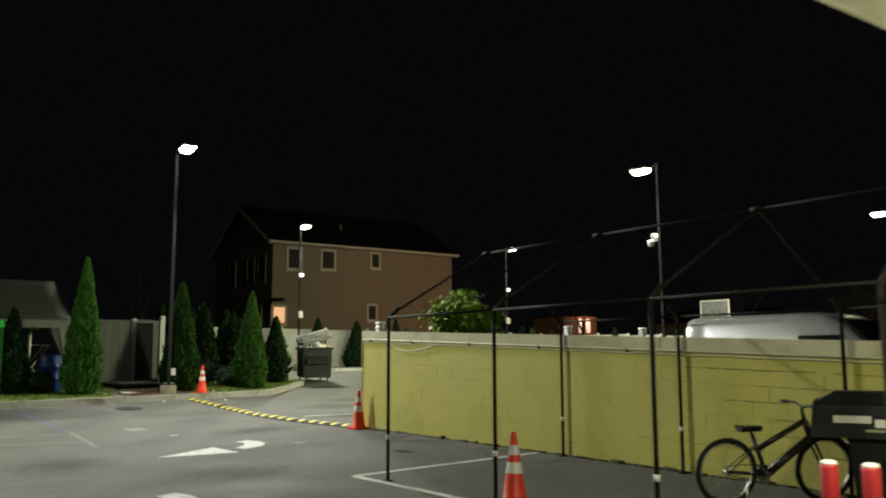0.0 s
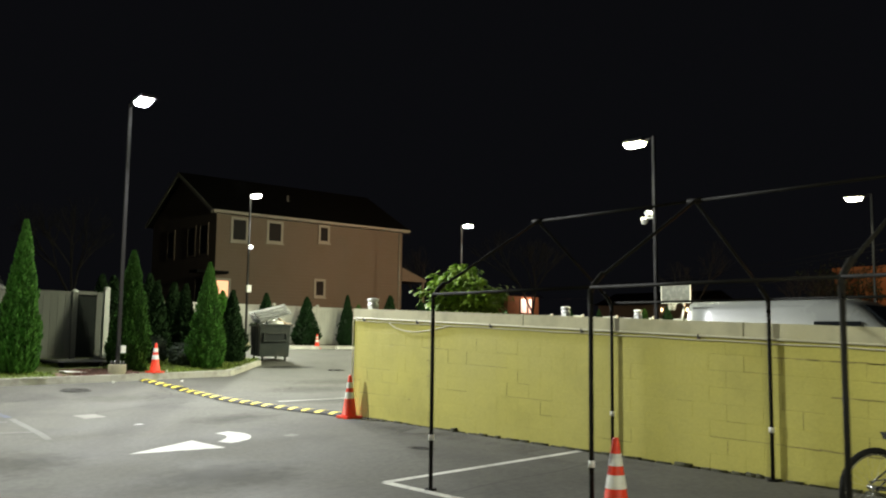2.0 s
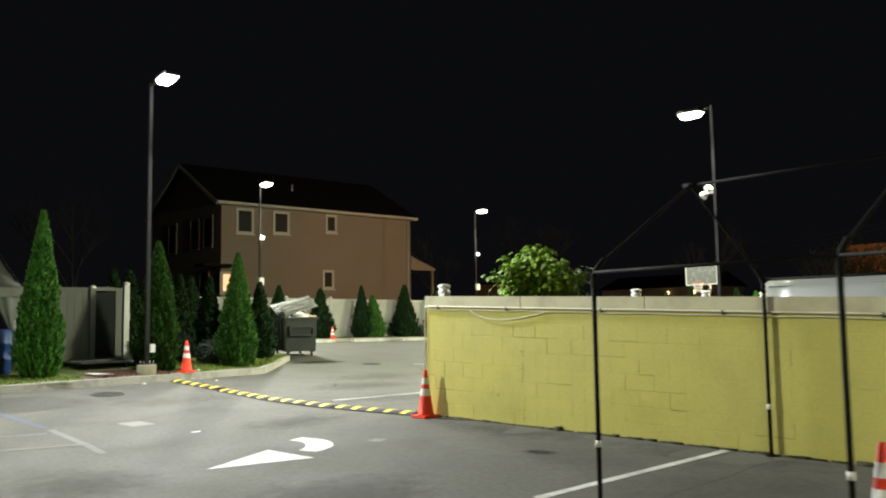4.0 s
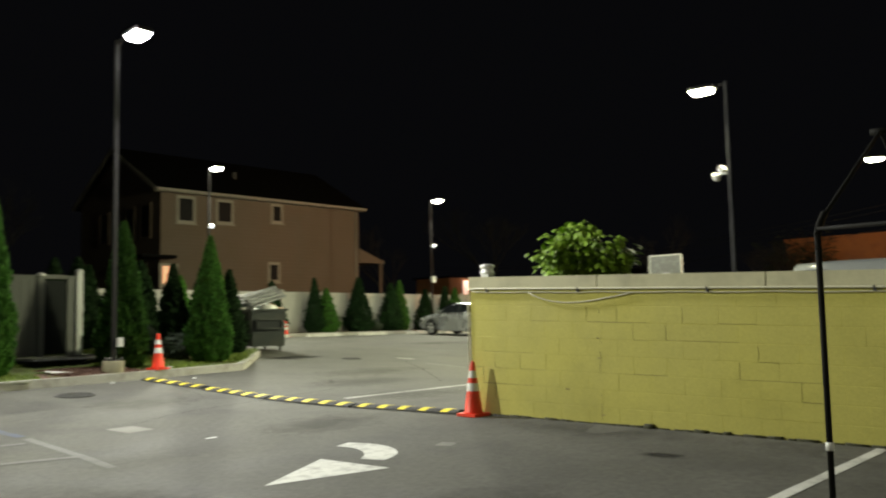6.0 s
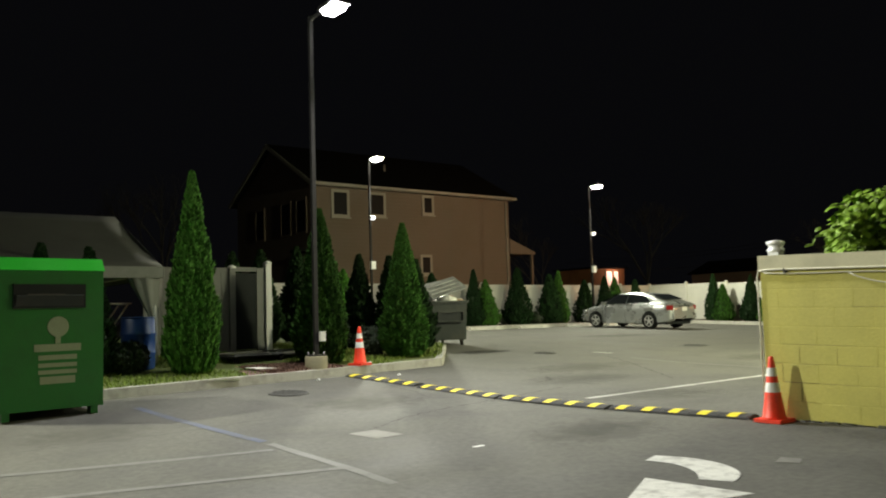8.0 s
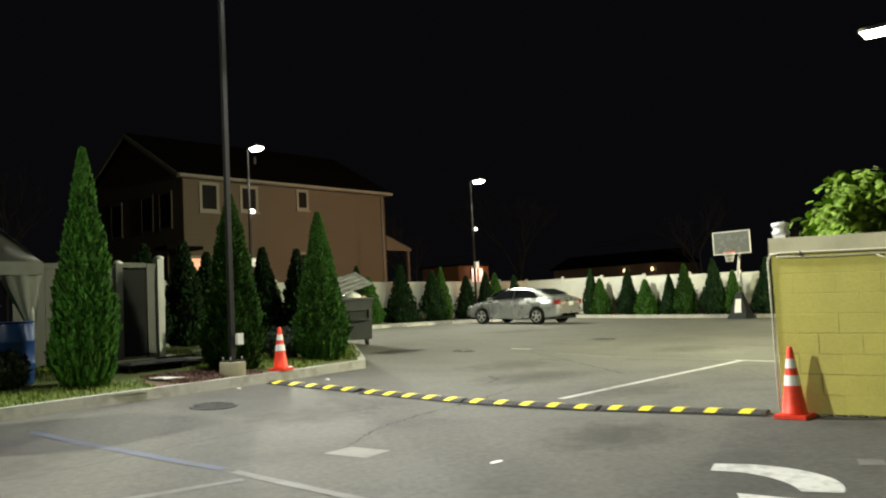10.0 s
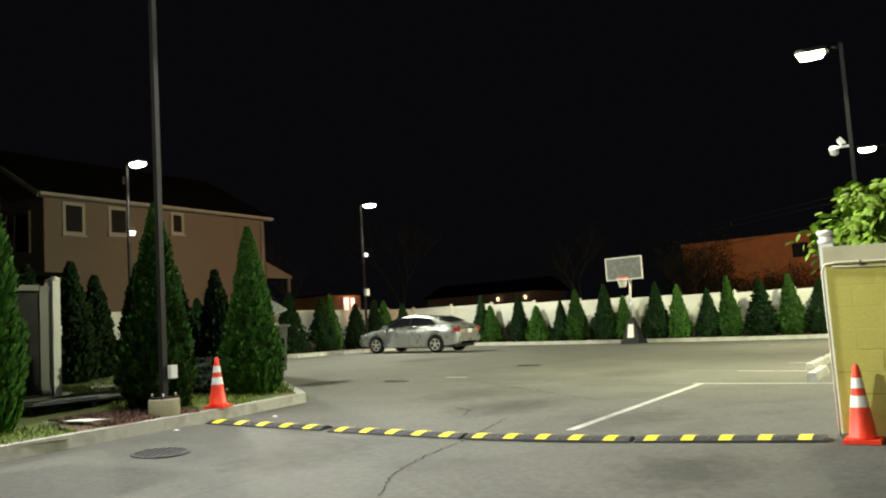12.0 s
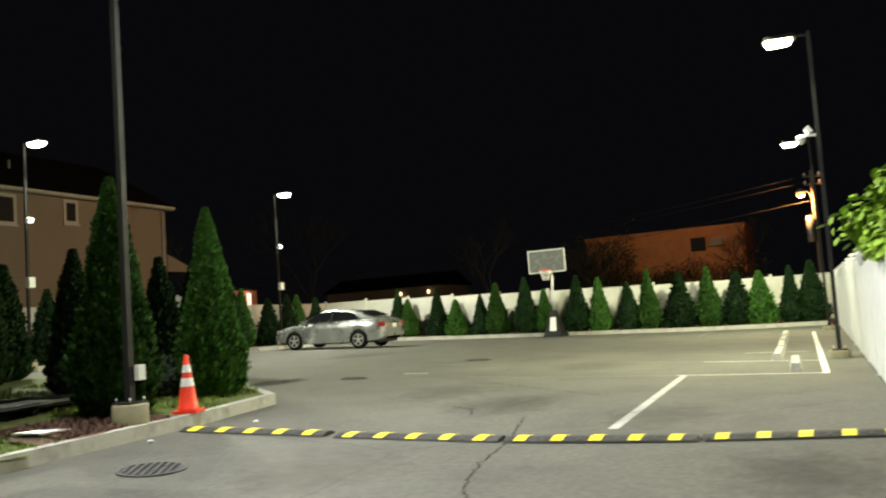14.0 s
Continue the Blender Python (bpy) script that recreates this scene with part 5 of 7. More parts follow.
# ---- canopy frame without its cover ----
def canopy_frame():
    t = thing("canopy_frame", "bare dark steel canopy frame standing on asphalt", "canopy frame")
    xl, xr, xm, ze, zr = 5.62, 8.29, 7.06, 1.68, 2.53
    ys = (7.22, 5.29, 3.36, 1.6)
    R = 0.019
    for y in ys:
        for x in (xl, xr):
            g = gz(x, y)
            bm = bmesh.new()
            add_tube(bm, (x, y, g), (x, y, ze), R, R, 12)
            p = part("post", bm, M_STEEL, t)
            bm = bmesh.new()
            add_tube(bm, (x, y, g + 0.455), (x, y, g + 0.505), R + 0.006, R + 0.006, 12)
            part("sleeve", bm, M_WHITE_METAL, p, "pale joint sleeve")
            bm = bmesh.new()
            add_tube(bm, (x, y, g), (x, y, g + 0.012), 0.055, 0.055, 14)
            part("foot", bm, M_STEEL, p)
            s = 1 if x == xl else -1
            bm = bmesh.new()
            add_path(bm, [(x, y, ze - 0.12), (x, y, ze - 0.02), (x + s * 0.05, y, ze + 0.045), (x + s * 0.14, y, ze + 0.12)], R + 0.004, 10)
            part("elbow", bm, M_STEEL, p)
            bm = bmesh.new()
            add_tube(bm, (x + s * 0.1, y, ze + 0.085), (xm, y, zr), R * 0.72, R * 0.72, 10)
            part("rafter", bm, M_STEEL, t)
    for x, z in ((xl, ze + 0.01), (xr, ze + 0.01), (xm, zr)):
        for a, b in zip(ys, ys[1:]):
            bm = bmesh.new()
            add_tube(bm, (x, a, z), (x, b, z), R * 0.7, R * 0.7, 10)
            part("rail", bm, M_STEEL, t)
    for y in ys:
        bm = bmesh.new()
        add_tube(bm, (xm, y - 0.07, zr), (xm, y + 0.07, zr), R + 0.006, R + 0.006, 10)
        part("ridge_joint", bm, M_STEEL, t)


canopy_frame()


# ---- bicycle ----
def bicycle():
    t = thing("bicycle", "black city bicycle leaning near the yellow wall", "bicycle", m=pose(7.16, 3.90, gz(7.16, 3.9) + 0.002, 0, 0, -24) @ pose(0, 0, 0, 5, 0, 0) @ Matrix.Scale(0.86, 4))
    R, wb = 0.325, 1.15
    for nm, x in (("rear_wheel", 0.0), ("front_wheel", wb)):
        bm = bmesh.new()
        add_path(bm, [(x + R * math.cos(a), 0, R + 0.02 + R * math.sin(a)) for a in (2 * math.pi * i / 40 for i in range(40))], 0.027, 8, True)
        w = part(nm, bm, M_TYRE, t)
        bm = bmesh.new()
        rr = R - 0.03
        add_path(bm, [(x + rr * math.cos(a), 0, R + 0.02 + rr * math.sin(a)) for a in (2 * math.pi * i / 40 for i in range(40))], 0.013, 6, True)
        part("rim", bm, M_ALU, w)
        bm = bmesh.new()
        for i in range(24):
            a = 2 * math.pi * i / 24
            add_tube(bm, (x, 0.02 * (-1) ** i, R + 0.02), (x + rr * math.cos(a), 0, R + 0.02 + rr * math.sin(a)), 0.0011, None, 4, False)
        part("spokes", bm, M_ALU, w)
        tube_part("hub", (x, -0.05, R + 0.02), (x, 0.05, R + 0.02), 0.022, M_ALU, w)
        if x:
            bm = bmesh.new()
            add_path(bm, [(x + (R + .035) * math.cos(a), 0, R + 0.02 + (R + .035) * math.sin(a)) for a in (radians(20 + 10 * i) for i in range(13))], 0.022, 6)
            part("mudguard", bm, M_BIKE, w)
    c = R + 0.02
    bb, seat, head_t, head_b = (0.46, 0, 0.30), (0.30, 0, 0.70), (0.91, 0, 0.86), (0.98, 0, 0.68)
    bm = bmesh.new()
    for a, b, r in ((bb, seat, 0.024), (seat, (0.28, 0, 0.76), 0.018), (bb, head_b, 0.043), ((0.335, 0, 0.56), head_t, 0.031), (head_t, head_b, 0.036)):
        add_tube(bm, a, b, r, None, 10)
    for s in (-0.055, 0.055):
        add_tube(bm, (0, s, c), (bb[0], s * 0.5, bb[2]), 0.01, None, 8)
        add_tube(bm, (0, s, c), (0.325, s * 0.3, 0.60), 0.008, None, 8)
    part("frame", bm, M_BIKE, t)
    bm = bmesh.new()
    for s in (-0.05, 0.05):
        add_tube(bm, (wb, s, c), (0.985, s, 0.66), 0.014, 0.015, 8)
    add_tube(bm, (0.985, -0.06, 0.66), (0.985, 0.06, 0.66), 0.018, None, 8)
    part("fork", bm, M_BIKE, t)
    bm = bmesh.new()
    add_tube(bm, (0.91, 0, 0.85), (0.87, 0, 1.0), 0.021, None, 8)
    add_path(bm, [(0.84, -0.22, 1.035), (0.89, -0.14, 1.04), (0.89, 0, 1.0), (0.89, 0.14, 1.04), (0.84, 0.22, 1.035)], 0.012, 8)
    part("handlebar", bm, M_BIKE, t)
    for s in (-1, 1):
        tube_part("grip", (0.82, s * 0.29, 1.03), (0.85, s * 0.20, 1.036), 0.018, M_RUBBER, t)
    bm = bmesh.new()
    add_box(bm, (0.27, 0, 0.785), (0.27, 0.17, 0.055))
    for v in bm.verts:
        if v.co.x > 0.3:
            v.co.y *= 0.28
        if v.co.z < 0.77:
            v.co.y *= 0.5
    soften(bm, 0.02, 2)
    part("saddle", bm, M_BLACK, t)
    bm = bmesh.new()
    add_tube(bm, (bb[0], -0.06, bb[2]), (bb[0], 0.06, bb[2]), 0.025, None, 10)
    add_tube(bm, (bb[0], 0.05, bb[2]), (bb[0], 0.055, bb[2]), 0.085, None, 24)
    add_tube(bm, (bb[0], 0.07, bb[2]), (bb[0] + 0.12, 0.075, bb[2] - 0.12), 0.011, None, 6)
    add_tube(bm, (bb[0], -0.07, bb[2]), (bb[0] - 0.12, -0.075, bb[2] + 0.12), 0.011, None, 6)
    cr = part("crank", bm, M_ALU, t)
    for p in ((bb[0] + 0.12, 0.12, bb[2] - 0.12), (bb[0] - 0.12, -0.12, bb[2] + 0.12)):
        box_part("pedal", p, (0.09, 0.08, 0.025), M_BLACK, cr, bevel=0.005)
    bm = bmesh.new()
    add_path(bm, [(0, 0.05, c + 0.04), (0.22, 0.052, c + 0.055), (0.44, 0.052, 0.385), (0.52, 0.052, 0.3), (0.44, 0.052, 0.215), (0.22, 0.052, 0.26), (0, 0.05, c - 0.04)], 0.006, 5)
    part("chain", bm, M_IRON, t)
    tube_part("kickstand", (0.2, -0.06, 0.30), (0.14, -0.17, 0.0), 0.009, M_ALU, t)


bicycle()


def lidded_bin():
    t = thing("storage_bin", "dark plastic bin with an overhanging lidded top", "bin", m=pose(7.47, 2.53, gz(7.5, 2.5), 0, 0, -62) @ Matrix.Scale(1.12, 4))
    bm = bmesh.new()
    add_box(bm, (0.0, 0, 0.32), (0.58, 0.44, 0.64))
    for v in bm.verts:
        if v.co.z < 0.1:
            v.co.x *= 0.82
            v.co.y *= 0.82
    soften(bm, 0.03, 2)
    part("body", bm, M_DARK_GREEN, t)
    bm = bmesh.new()
    add_box(bm, (0, 0, 0.735), (1.06, 0.55, 0.25))
    for v in bm.verts:
        if v.co.z > 0.7:
            v.co.x *= 0.94
            v.co.y *= 0.88
    soften(bm, 0.05, 3)
    part("upper_box", bm, M_DARK_GREEN, t)
    bm = bmesh.new()
    add_box(bm, (0, 0, 0.885), (1.0, 0.52, 0.08))
    for v in bm.verts:
        if v.co.z > 0.88:
            v.co.x *= 0.72
            v.co.y *= 0.6
    soften(bm, 0.015, 2)
    part("lid", bm, M_BLACK, t, "low sloping lid")
    for dx, dz, w, h in ((-0.25, 0.74, 0.24, 0.05), (0.0, 0.715, 0.22, 0.055), (-0.02, 0.665, 0.3, 0.018)):
        box_part("label_bar", (dx, -0.268, dz), (w, 0.012, h), M_WHITE if h > 0.04 else M_BIN_SIGN, t, "pale printed bar", bevel=0.003)


lidded_bin()


def bollard(x, y):
    t = thing("bollard", "red painted steel bollard, its lit top painted pale", "bollard", "bollards by the building", m=pose(x, y, gz(x, y)))
    bm = bmesh.new()
    add_lathe(bm, [(0.045, -0.05), (0.045, 0.835), (0.042, 0.85)], 20)
    part("pipe", bm, M_RED, t)
    # white on the domed top stands for the light falling on it
    bm = bmesh.new()
    add_lathe(bm, [(0.042, 0.847), (0.041, 0.859), (0.03, 0.869), (0.005, 0.872)], 20)
    part("cap", bm, M_WHITE, t, "domed top whitened as lit")


bollard(4.86, 1.545)
bollard(4.90, 1.345)


# ---- vehicles ----
def wheel(t, x, y, r, w, name="wheel"):
    s = 1 if y > 0 else -1
    bm = bmesh.new()
    add_lathe(bm, [(r * 0.66, -w / 2), (r * 0.95, -w / 2), (r, -w * 0.36), (r, w * 0.36), (r * 0.95, w / 2), (r * 0.66, w / 2)], 28)
    bmesh.ops.rotate(bm, verts=bm.verts, matrix=Matrix.Rotation(radians(90), 3, "X"))
    bmesh.ops.translate(bm, verts=bm.verts, vec=(x, y, r))
    tyre = part(name, bm, M_TYRE, t)
    bm = bmesh.new()
    yo = y + s * w * 0.535
    add_tube(bm, (x, yo - s * 0.05, r), (x, yo, r), r * 0.2, r * 0.16, 16)
    for i in range(5):
        a = 2 * math.pi * (i + 0.25) / 5
        add_box(bm, (x + math.cos(a) * r * 0.4, yo - s * 0.02, r + math.sin(a) * r * 0.4), (r * 0.52, 0.03, r * 0.17), ry=-a)
    n = 28
    ro, ri = r * 0.68, r * 0.6
    for k in range(n):
        a, b = 2 * math.pi * k / n, 2 * math.pi * (k + 1) / n
        q = [bm.verts.new((x + rr * math.cos(c), yo, r + rr * math.sin(c))) for rr, c in ((ri, a), (ro, a), (ro, b), (ri, b))]
        bm.faces.new(q)
    part("rim", bm, M_RIM, tyre, "silver spoked rim")
    bm = bmesh.new()
    add_tube(bm, (x, yo - s * 0.09, r), (x, yo - s * 0.085, r), r * 0.66, None, 24)
    part("brake_disc", bm, M_TYRE, tyre)


def loft(stations, smooth=True):
    """A closed skin through cross-sections with equal numbers of points."""
    bm = bmesh.new()
    rows = [[bm.verts.new(p) for p in st] for st in stations]
    for a, b in zip(rows, rows[1:]):
        for i in range(len(a) - 1):
            f = bm.faces.new((a[i], a[i + 1], b[i + 1], b[i]))
            f.smooth = smooth
    bm.faces.new(rows[0])
    bm.faces.new(rows[-1][::-1])
    return bm


def sedan():
    """Length along x (front at +x), width along y."""
    t = thing("sedan", "silver four-door sedan parked on the lot", "car", m=pose(27.75, 30.2, gz(27.75, 30.2) + 0.0, 0, 0, 90) @ pose(0, 0, 0, 0, -1.6, 0))
    L = 4.85
    # station: x, half width at sill, half width at belt, z sill, z belt/hood line
    st = [(-2.42, 0.60, 0.62, 0.45, 0.78), (-2.36, 0.76, 0.74, 0.33, 0.98), (-2.15, 0.86, 0.80, 0.27, 1.045), (-1.75, 0.905, 0.83, 0.22, 1.055), (-1.2, 0.915, 0.85, 0.2, 1.04),
          (-0.4, 0.915, 0.86, 0.19, 1.0), (0.4, 0.915, 0.86, 0.19, 0.97), (1.0, 0.915, 0.85, 0.2, 0.945), (1.5, 0.905, 0.80, 0.22, 0.90), (1.95, 0.87, 0.74, 0.25, 0.83), (2.25, 0.78, 0.66, 0.3, 0.74), (2.40, 0.62, 0.56, 0.36, 0.62)]
    secs = []
    sx = [a[0] for a in st]
    dense = sorted(set(sx) | {c + d for c in (-1.4, 1.4) for d in (-.40, -.375, -.36, -.33, -.28, -.2, -.1, 0, .1, .2, .28, .33, .36, .375, .40)})
    for x in dense:
        ws, wb, zs, zb = (float(np.mean([np.interp(x + d, sx, [a[q] for a in st]) for d in ((-.24, -.18, -.12, -.06, 0, .06, .12, .18, .24) if abs(x) < 2 else (0,))])) for q in (1, 2, 3, 4))
        near = min(abs(x + 1.4), abs(x - 1.4))
        if near < 0.372:
            zs = max(zs, 0.31 + math.sqrt(max(0.0, 0.372 ** 2 - near ** 2)))
        mid = max(ws, wb) + 0.012
        zc = min(0.75, zb - 0.12)
        right = [(x, -ws * 0.8, zs), (x, -ws, zs + 0.03), (x, -ws - 0.003, min(zs + 0.06, zc - 0.01)), (x, -mid, zc), (x, -(mid + wb) / 2 - 0.01, zb - 0.09), (x, -wb, zb - 0.015), (x, -wb * 0.9, zb + 0.01)]
        left = [(a, -b, c) for a, b, c in right[::-1]]
        secs.append(right + [(x, 0, zb + 0.028)] + left)
    bm = loft(secs)
    part("body", bm, M_SILVER, t)
    # cabin
    cab = [(-2.16, 0.70, 1.04, 0.66, 1.05), (-1.95, 0.75, 1.05, 0.62, 1.125), (-1.6, 0.785, 1.045, 0.595, 1.25), (-1.25, 0.80, 1.035, 0.58, 1.36), (-0.8, 0.81, 1.02, 0.585, 1.435), (-0.15, 0.815, 1.0, 0.60, 1.468), (0.3, 0.81, 0.985, 0.59, 1.43), (0.7, 0.80, 0.97, 0.575, 1.305), (1.0, 0.78, 0.95, 0.58, 1.165), (1.36, 0.76, 0.93, 0.60, 0.98)]
    secs = []
    for x, wl, zl, wu, zu in cab:
        right = [(x, -wl, zl - 0.03), (x, -wl, zl), (x, -(wl * 0.12 + wu * 0.88), zu - 0.06 if zu - zl > .15 else zu - .01), (x, -wu * 0.82, zu)]
        secs.append(right + [(x, 0, zu + 0.022)] + [(a, -b, c) for a, b, c in right[::-1]])
    part("cabin", loft(secs), M_SILVER, t)

    def pane(name, pts, off, label="dark tinted glass"):
        bm = bmesh.new()
        v = [bm.verts.new(Vector(p) + Vector(off)) for p in pts]
        bm.faces.new(v)
        bmesh.ops.triangulate(bm, faces=bm.faces)
        r = bmesh.ops.extrude_face_region(bm, geom=bm.faces[:])
        bmesh.ops.translate(bm, verts=[e for e in r["geom"] if isinstance(e, bmesh.types.BMVert)], vec=Vector(off).normalized() * 0.006)
        return part(name, bm, M_CARGLASS, t, label)
    for s in (-1, 1):
        o = (0, s * 0.02, 0.004)
        pane("side_window", [(-0.16, s * 0.815, 1.03), (0.98, s * 0.79, 0.985), (0.62, s * 0.625, 1.285), (0.28, s * 0.62, 1.36), (-0.16, s * 0.625, 1.395)], o)
        pane("side_window", [(-1.42, s * 0.80, 1.07), (-0.24, s * 0.815, 1.03), (-0.24, s * 0.625, 1.392), (-0.8, s * 0.615, 1.36), (-1.12, s * 0.635, 1.28)], o)
        bm = bmesh.new()
        v = [bm.verts.new(p) for p in ((-0.25, s * 0.838, 1.03), (-0.15, s * 0.838, 1.03), (-0.15, s * 0.648, 1.40), (-0.25, s * 0.648, 1.40), (-0.25, s * 0.80, 1.02), (-0.15, s * 0.80, 1.02), (-0.15, s * 0.61, 1.39), (-0.25, s * 0.61, 1.39))]
        for f in ((0, 1, 2, 3), (7, 6, 5, 4), (0, 4, 5, 1), (1, 5, 6, 2), (2, 6, 7, 3), (3, 7, 4, 0)):
            bm.faces.new([v[i] for i in f])
        part("door_pillar", bm, M_BLACK, t, "black pillar between the side windows")
        bm = bmesh.new()
        add_path(bm, [(-1.3, s * 0.825, 1.05), (-0.3, s * 0.838, 1.022), (0.55, s * 0.83, 0.995), (1.1, s * 0.80, 0.965)], 0.012, 6)
        part("belt_trim", bm, M_CHROME, t)
        for xx in (-1.28, -0.2, 0.98):
            bm = bmesh.new()
            add_path(bm, [(xx, s * 0.90, 0.94), (xx + 0.02, s * 0.932, 0.62), (xx - 0.02, s * 0.922, 0.28)], 0.006, 4)
            part("door_seam", bm, M_BLACK, t)
        for xx in (-1.05, -0.02):
            box_part("door_handle", (xx, s * 0.915, 0.86), (0.2, 0.03, 0.035), M_SILVER, t, bevel=0.01)
        bm = bmesh.new()
        add_box(bm, (0.92, s * 0.93, 1.02), (0.14, 0.2, 0.13))
        soften(bm, 0.03, 2)
        part("mirror", bm, M_SILVER, t)
        bm = bmesh.new()
        add_box(bm, (-2.26, s * 0.69, 0.86), (0.26, 0.26, 0.17), rz=s * 0.5)
        soften(bm, 0.03, 2)
        part("tail_light", bm, M_REDLENS, t, "red tail light")
        bm = bmesh.new()
        add_box(bm, (2.16, s * 0.60, 0.68), (0.36, 0.26, 0.13), rz=-s * 0.55)
        soften(bm, 0.03, 2)
        part("headlight", bm, M_CLEARLENS, t, "clear headlight")
        for xx in (-1.4, 1.4):
            bm = bmesh.new()
            n = 22
            for k in range(n):
                a, b = radians(-12 + 204 * k / n), radians(-12 + 204 * (k + 1) / n)
                q = [bm.verts.new((xx + rr * math.cos(c), yy, 0.33 + rr * math.sin(c))) for rr, yy, c in ((0.335, s * 0.932, a), (0.368, s * 0.932, a), (0.368, s * 0.932, b), (0.335, s * 0.932, b))]
                bm.faces.new(q)
            part("wheel_arch", bm, M_BLACK, t)
    pane("windscreen", [(0.40, -0.55, 1.415), (0.40, 0.55, 1.415), (1.28, 0.66, 1.03), (1.28, -0.66, 1.03)], (0.02, 0, 0.03))
    pane("rear_window", [(-1.28, -0.54, 1.365), (-1.9, -0.60, 1.155), (-1.9, 0.60, 1.155), (-1.28, 0.54, 1.365)], (-0.015, 0, 0.03))
    for x in (-1.4, 1.4):
        for y in (-0.825, 0.825):
            wheel(t, x, y, 0.325, 0.215)
    bm = bmesh.new()
    add_box(bm, (-2.38, 0, 0.52), (0.16, 1.45, 0.2))
    soften(bm, 0.06, 3)
    part("rear_bumper", bm, M_SILVER, t)
    bm = bmesh.new()
    add_box(bm, (2.36, 0, 0.46), (0.14, 1.3, 0.22))
    soften(bm, 0.06, 3)
    part("front_bumper", bm, M_SILVER, t)
    box_part("number_plate", (-2.43, 0, 0.80), (0.02, 0.31, 0.16), M_WHITE, t, "plain pale plate", bevel=0.004)
    box_part("boot_trim", (-2.41, 0, 0.91), (0.03, 0.7, 0.04), M_CHROME, t, bevel=0.008)
    box_part("grille", (2.42, 0, 0.62), (0.04, 0.8, 0.12), M_BLACK, t, bevel=0.01)
    box_part("underside", (0, 0, 0.26), (4.3, 1.5, 0.12), M_BLACK, t)


sedan()


def van():
    t = thing("van", "white cargo van parked behind the yellow wall", "van", m=pose(16.95, 8.75, gz(17, 8.75), 0, 0, -90))
    st = [(-2.65, 0.92, 0.86, 0.35, 2.02), (-2.6, 0.98, 0.90, 0.3, 2.1), (-2.0, 1.0, 0.91, 0.28, 2.13), (0.0, 1.0, 0.91, 0.28, 2.13), (0.55, 1.0, 0.9, 0.28, 2.08), (0.95, 1.0, 0.88, 0.28, 1.92), (1.75, 0.98, 0.88, 0.28, 1.22), (2.35, 0.94, 0.82, 0.3, 1.02), (2.6, 0.82, 0.7, 0.36, 0.8)]
    secs = []
    for x, ws, wt, zs, zt in st:
        right = [(x, -ws * 0.95, zs), (x, -ws, zs + 0.1), (x, -ws, zs + (zt - zs) * 0.5), (x, -(wt * .7 + ws * .3), zt - 0.22), (x, -wt * 0.95, zt - 0.07), (x, -wt * 0.75, zt)]
        secs.append(right + [(x, 0, zt + 0.035)] + [(a, -b, c) for a, b, c in right[::-1]])
    part("body", loft(secs), M_WHITE_PAINT, t)
    for s in (-1, 1):
        for x0, x1 in ((0.15, 1.0),):
            bm = bmesh.new()
            add_box(bm, ((x0 + x1) / 2, s * 0.985, 1.42), (x1 - x0, 0.03, 0.5), rx=s * 0.13)
            soften(bm, 0.01, 1)
            part("side_window", bm, M_CARGLASS, t, "dark tinted window")
        for xx in (-2.25, -0.3):
            box_part("roof_drip", (xx, s * 0.90, 1.96), (0.5, 0.02, 0.02), M_BLACK, t)
        for xx in (-1.75, 1.65):
            wheel(t, xx, s * 0.86, 0.36, 0.24)
        bm = bmesh.new()
        add_box(bm, (1.25, s * 1.1, 1.35), (0.12, 0.22, 0.26))
        soften(bm, 0.03, 2)
        part("mirror", bm, M_BLACK, t)
        box_part("tail_light", (-2.64, s * 0.86, 1.15), (0.05, 0.14, 0.5), M_REDLENS, t, bevel=0.01)
    bm = bmesh.new()
    v = [bm.verts.new(p) for p in ((0.99, -0.74, 1.93), (1.74, -0.80, 1.265), (1.74, 0.80, 1.265), (0.99, 0.74, 1.93))]
    bm.faces.new(v)
    r = bmesh.ops.extrude_face_region(bm, geom=bm.faces[:])
    bmesh.ops.translate(bm, verts=[e for e in r["geom"] if isinstance(e, bmesh.types.BMVert)], vec=(0.02, 0, 0.04))
    part("windscreen", bm, M_CARGLASS, t, "dark windscreen")
    box_part("rear_bumper", (-2.68, 0, 0.5), (0.14, 1.8, 0.2), M_BLACK, t, bevel=0.03)
    box_part("front_bumper", (2.62, 0, 0.5), (0.14, 1.7, 0.24), M_BLACK, t, bevel=0.03)


van()


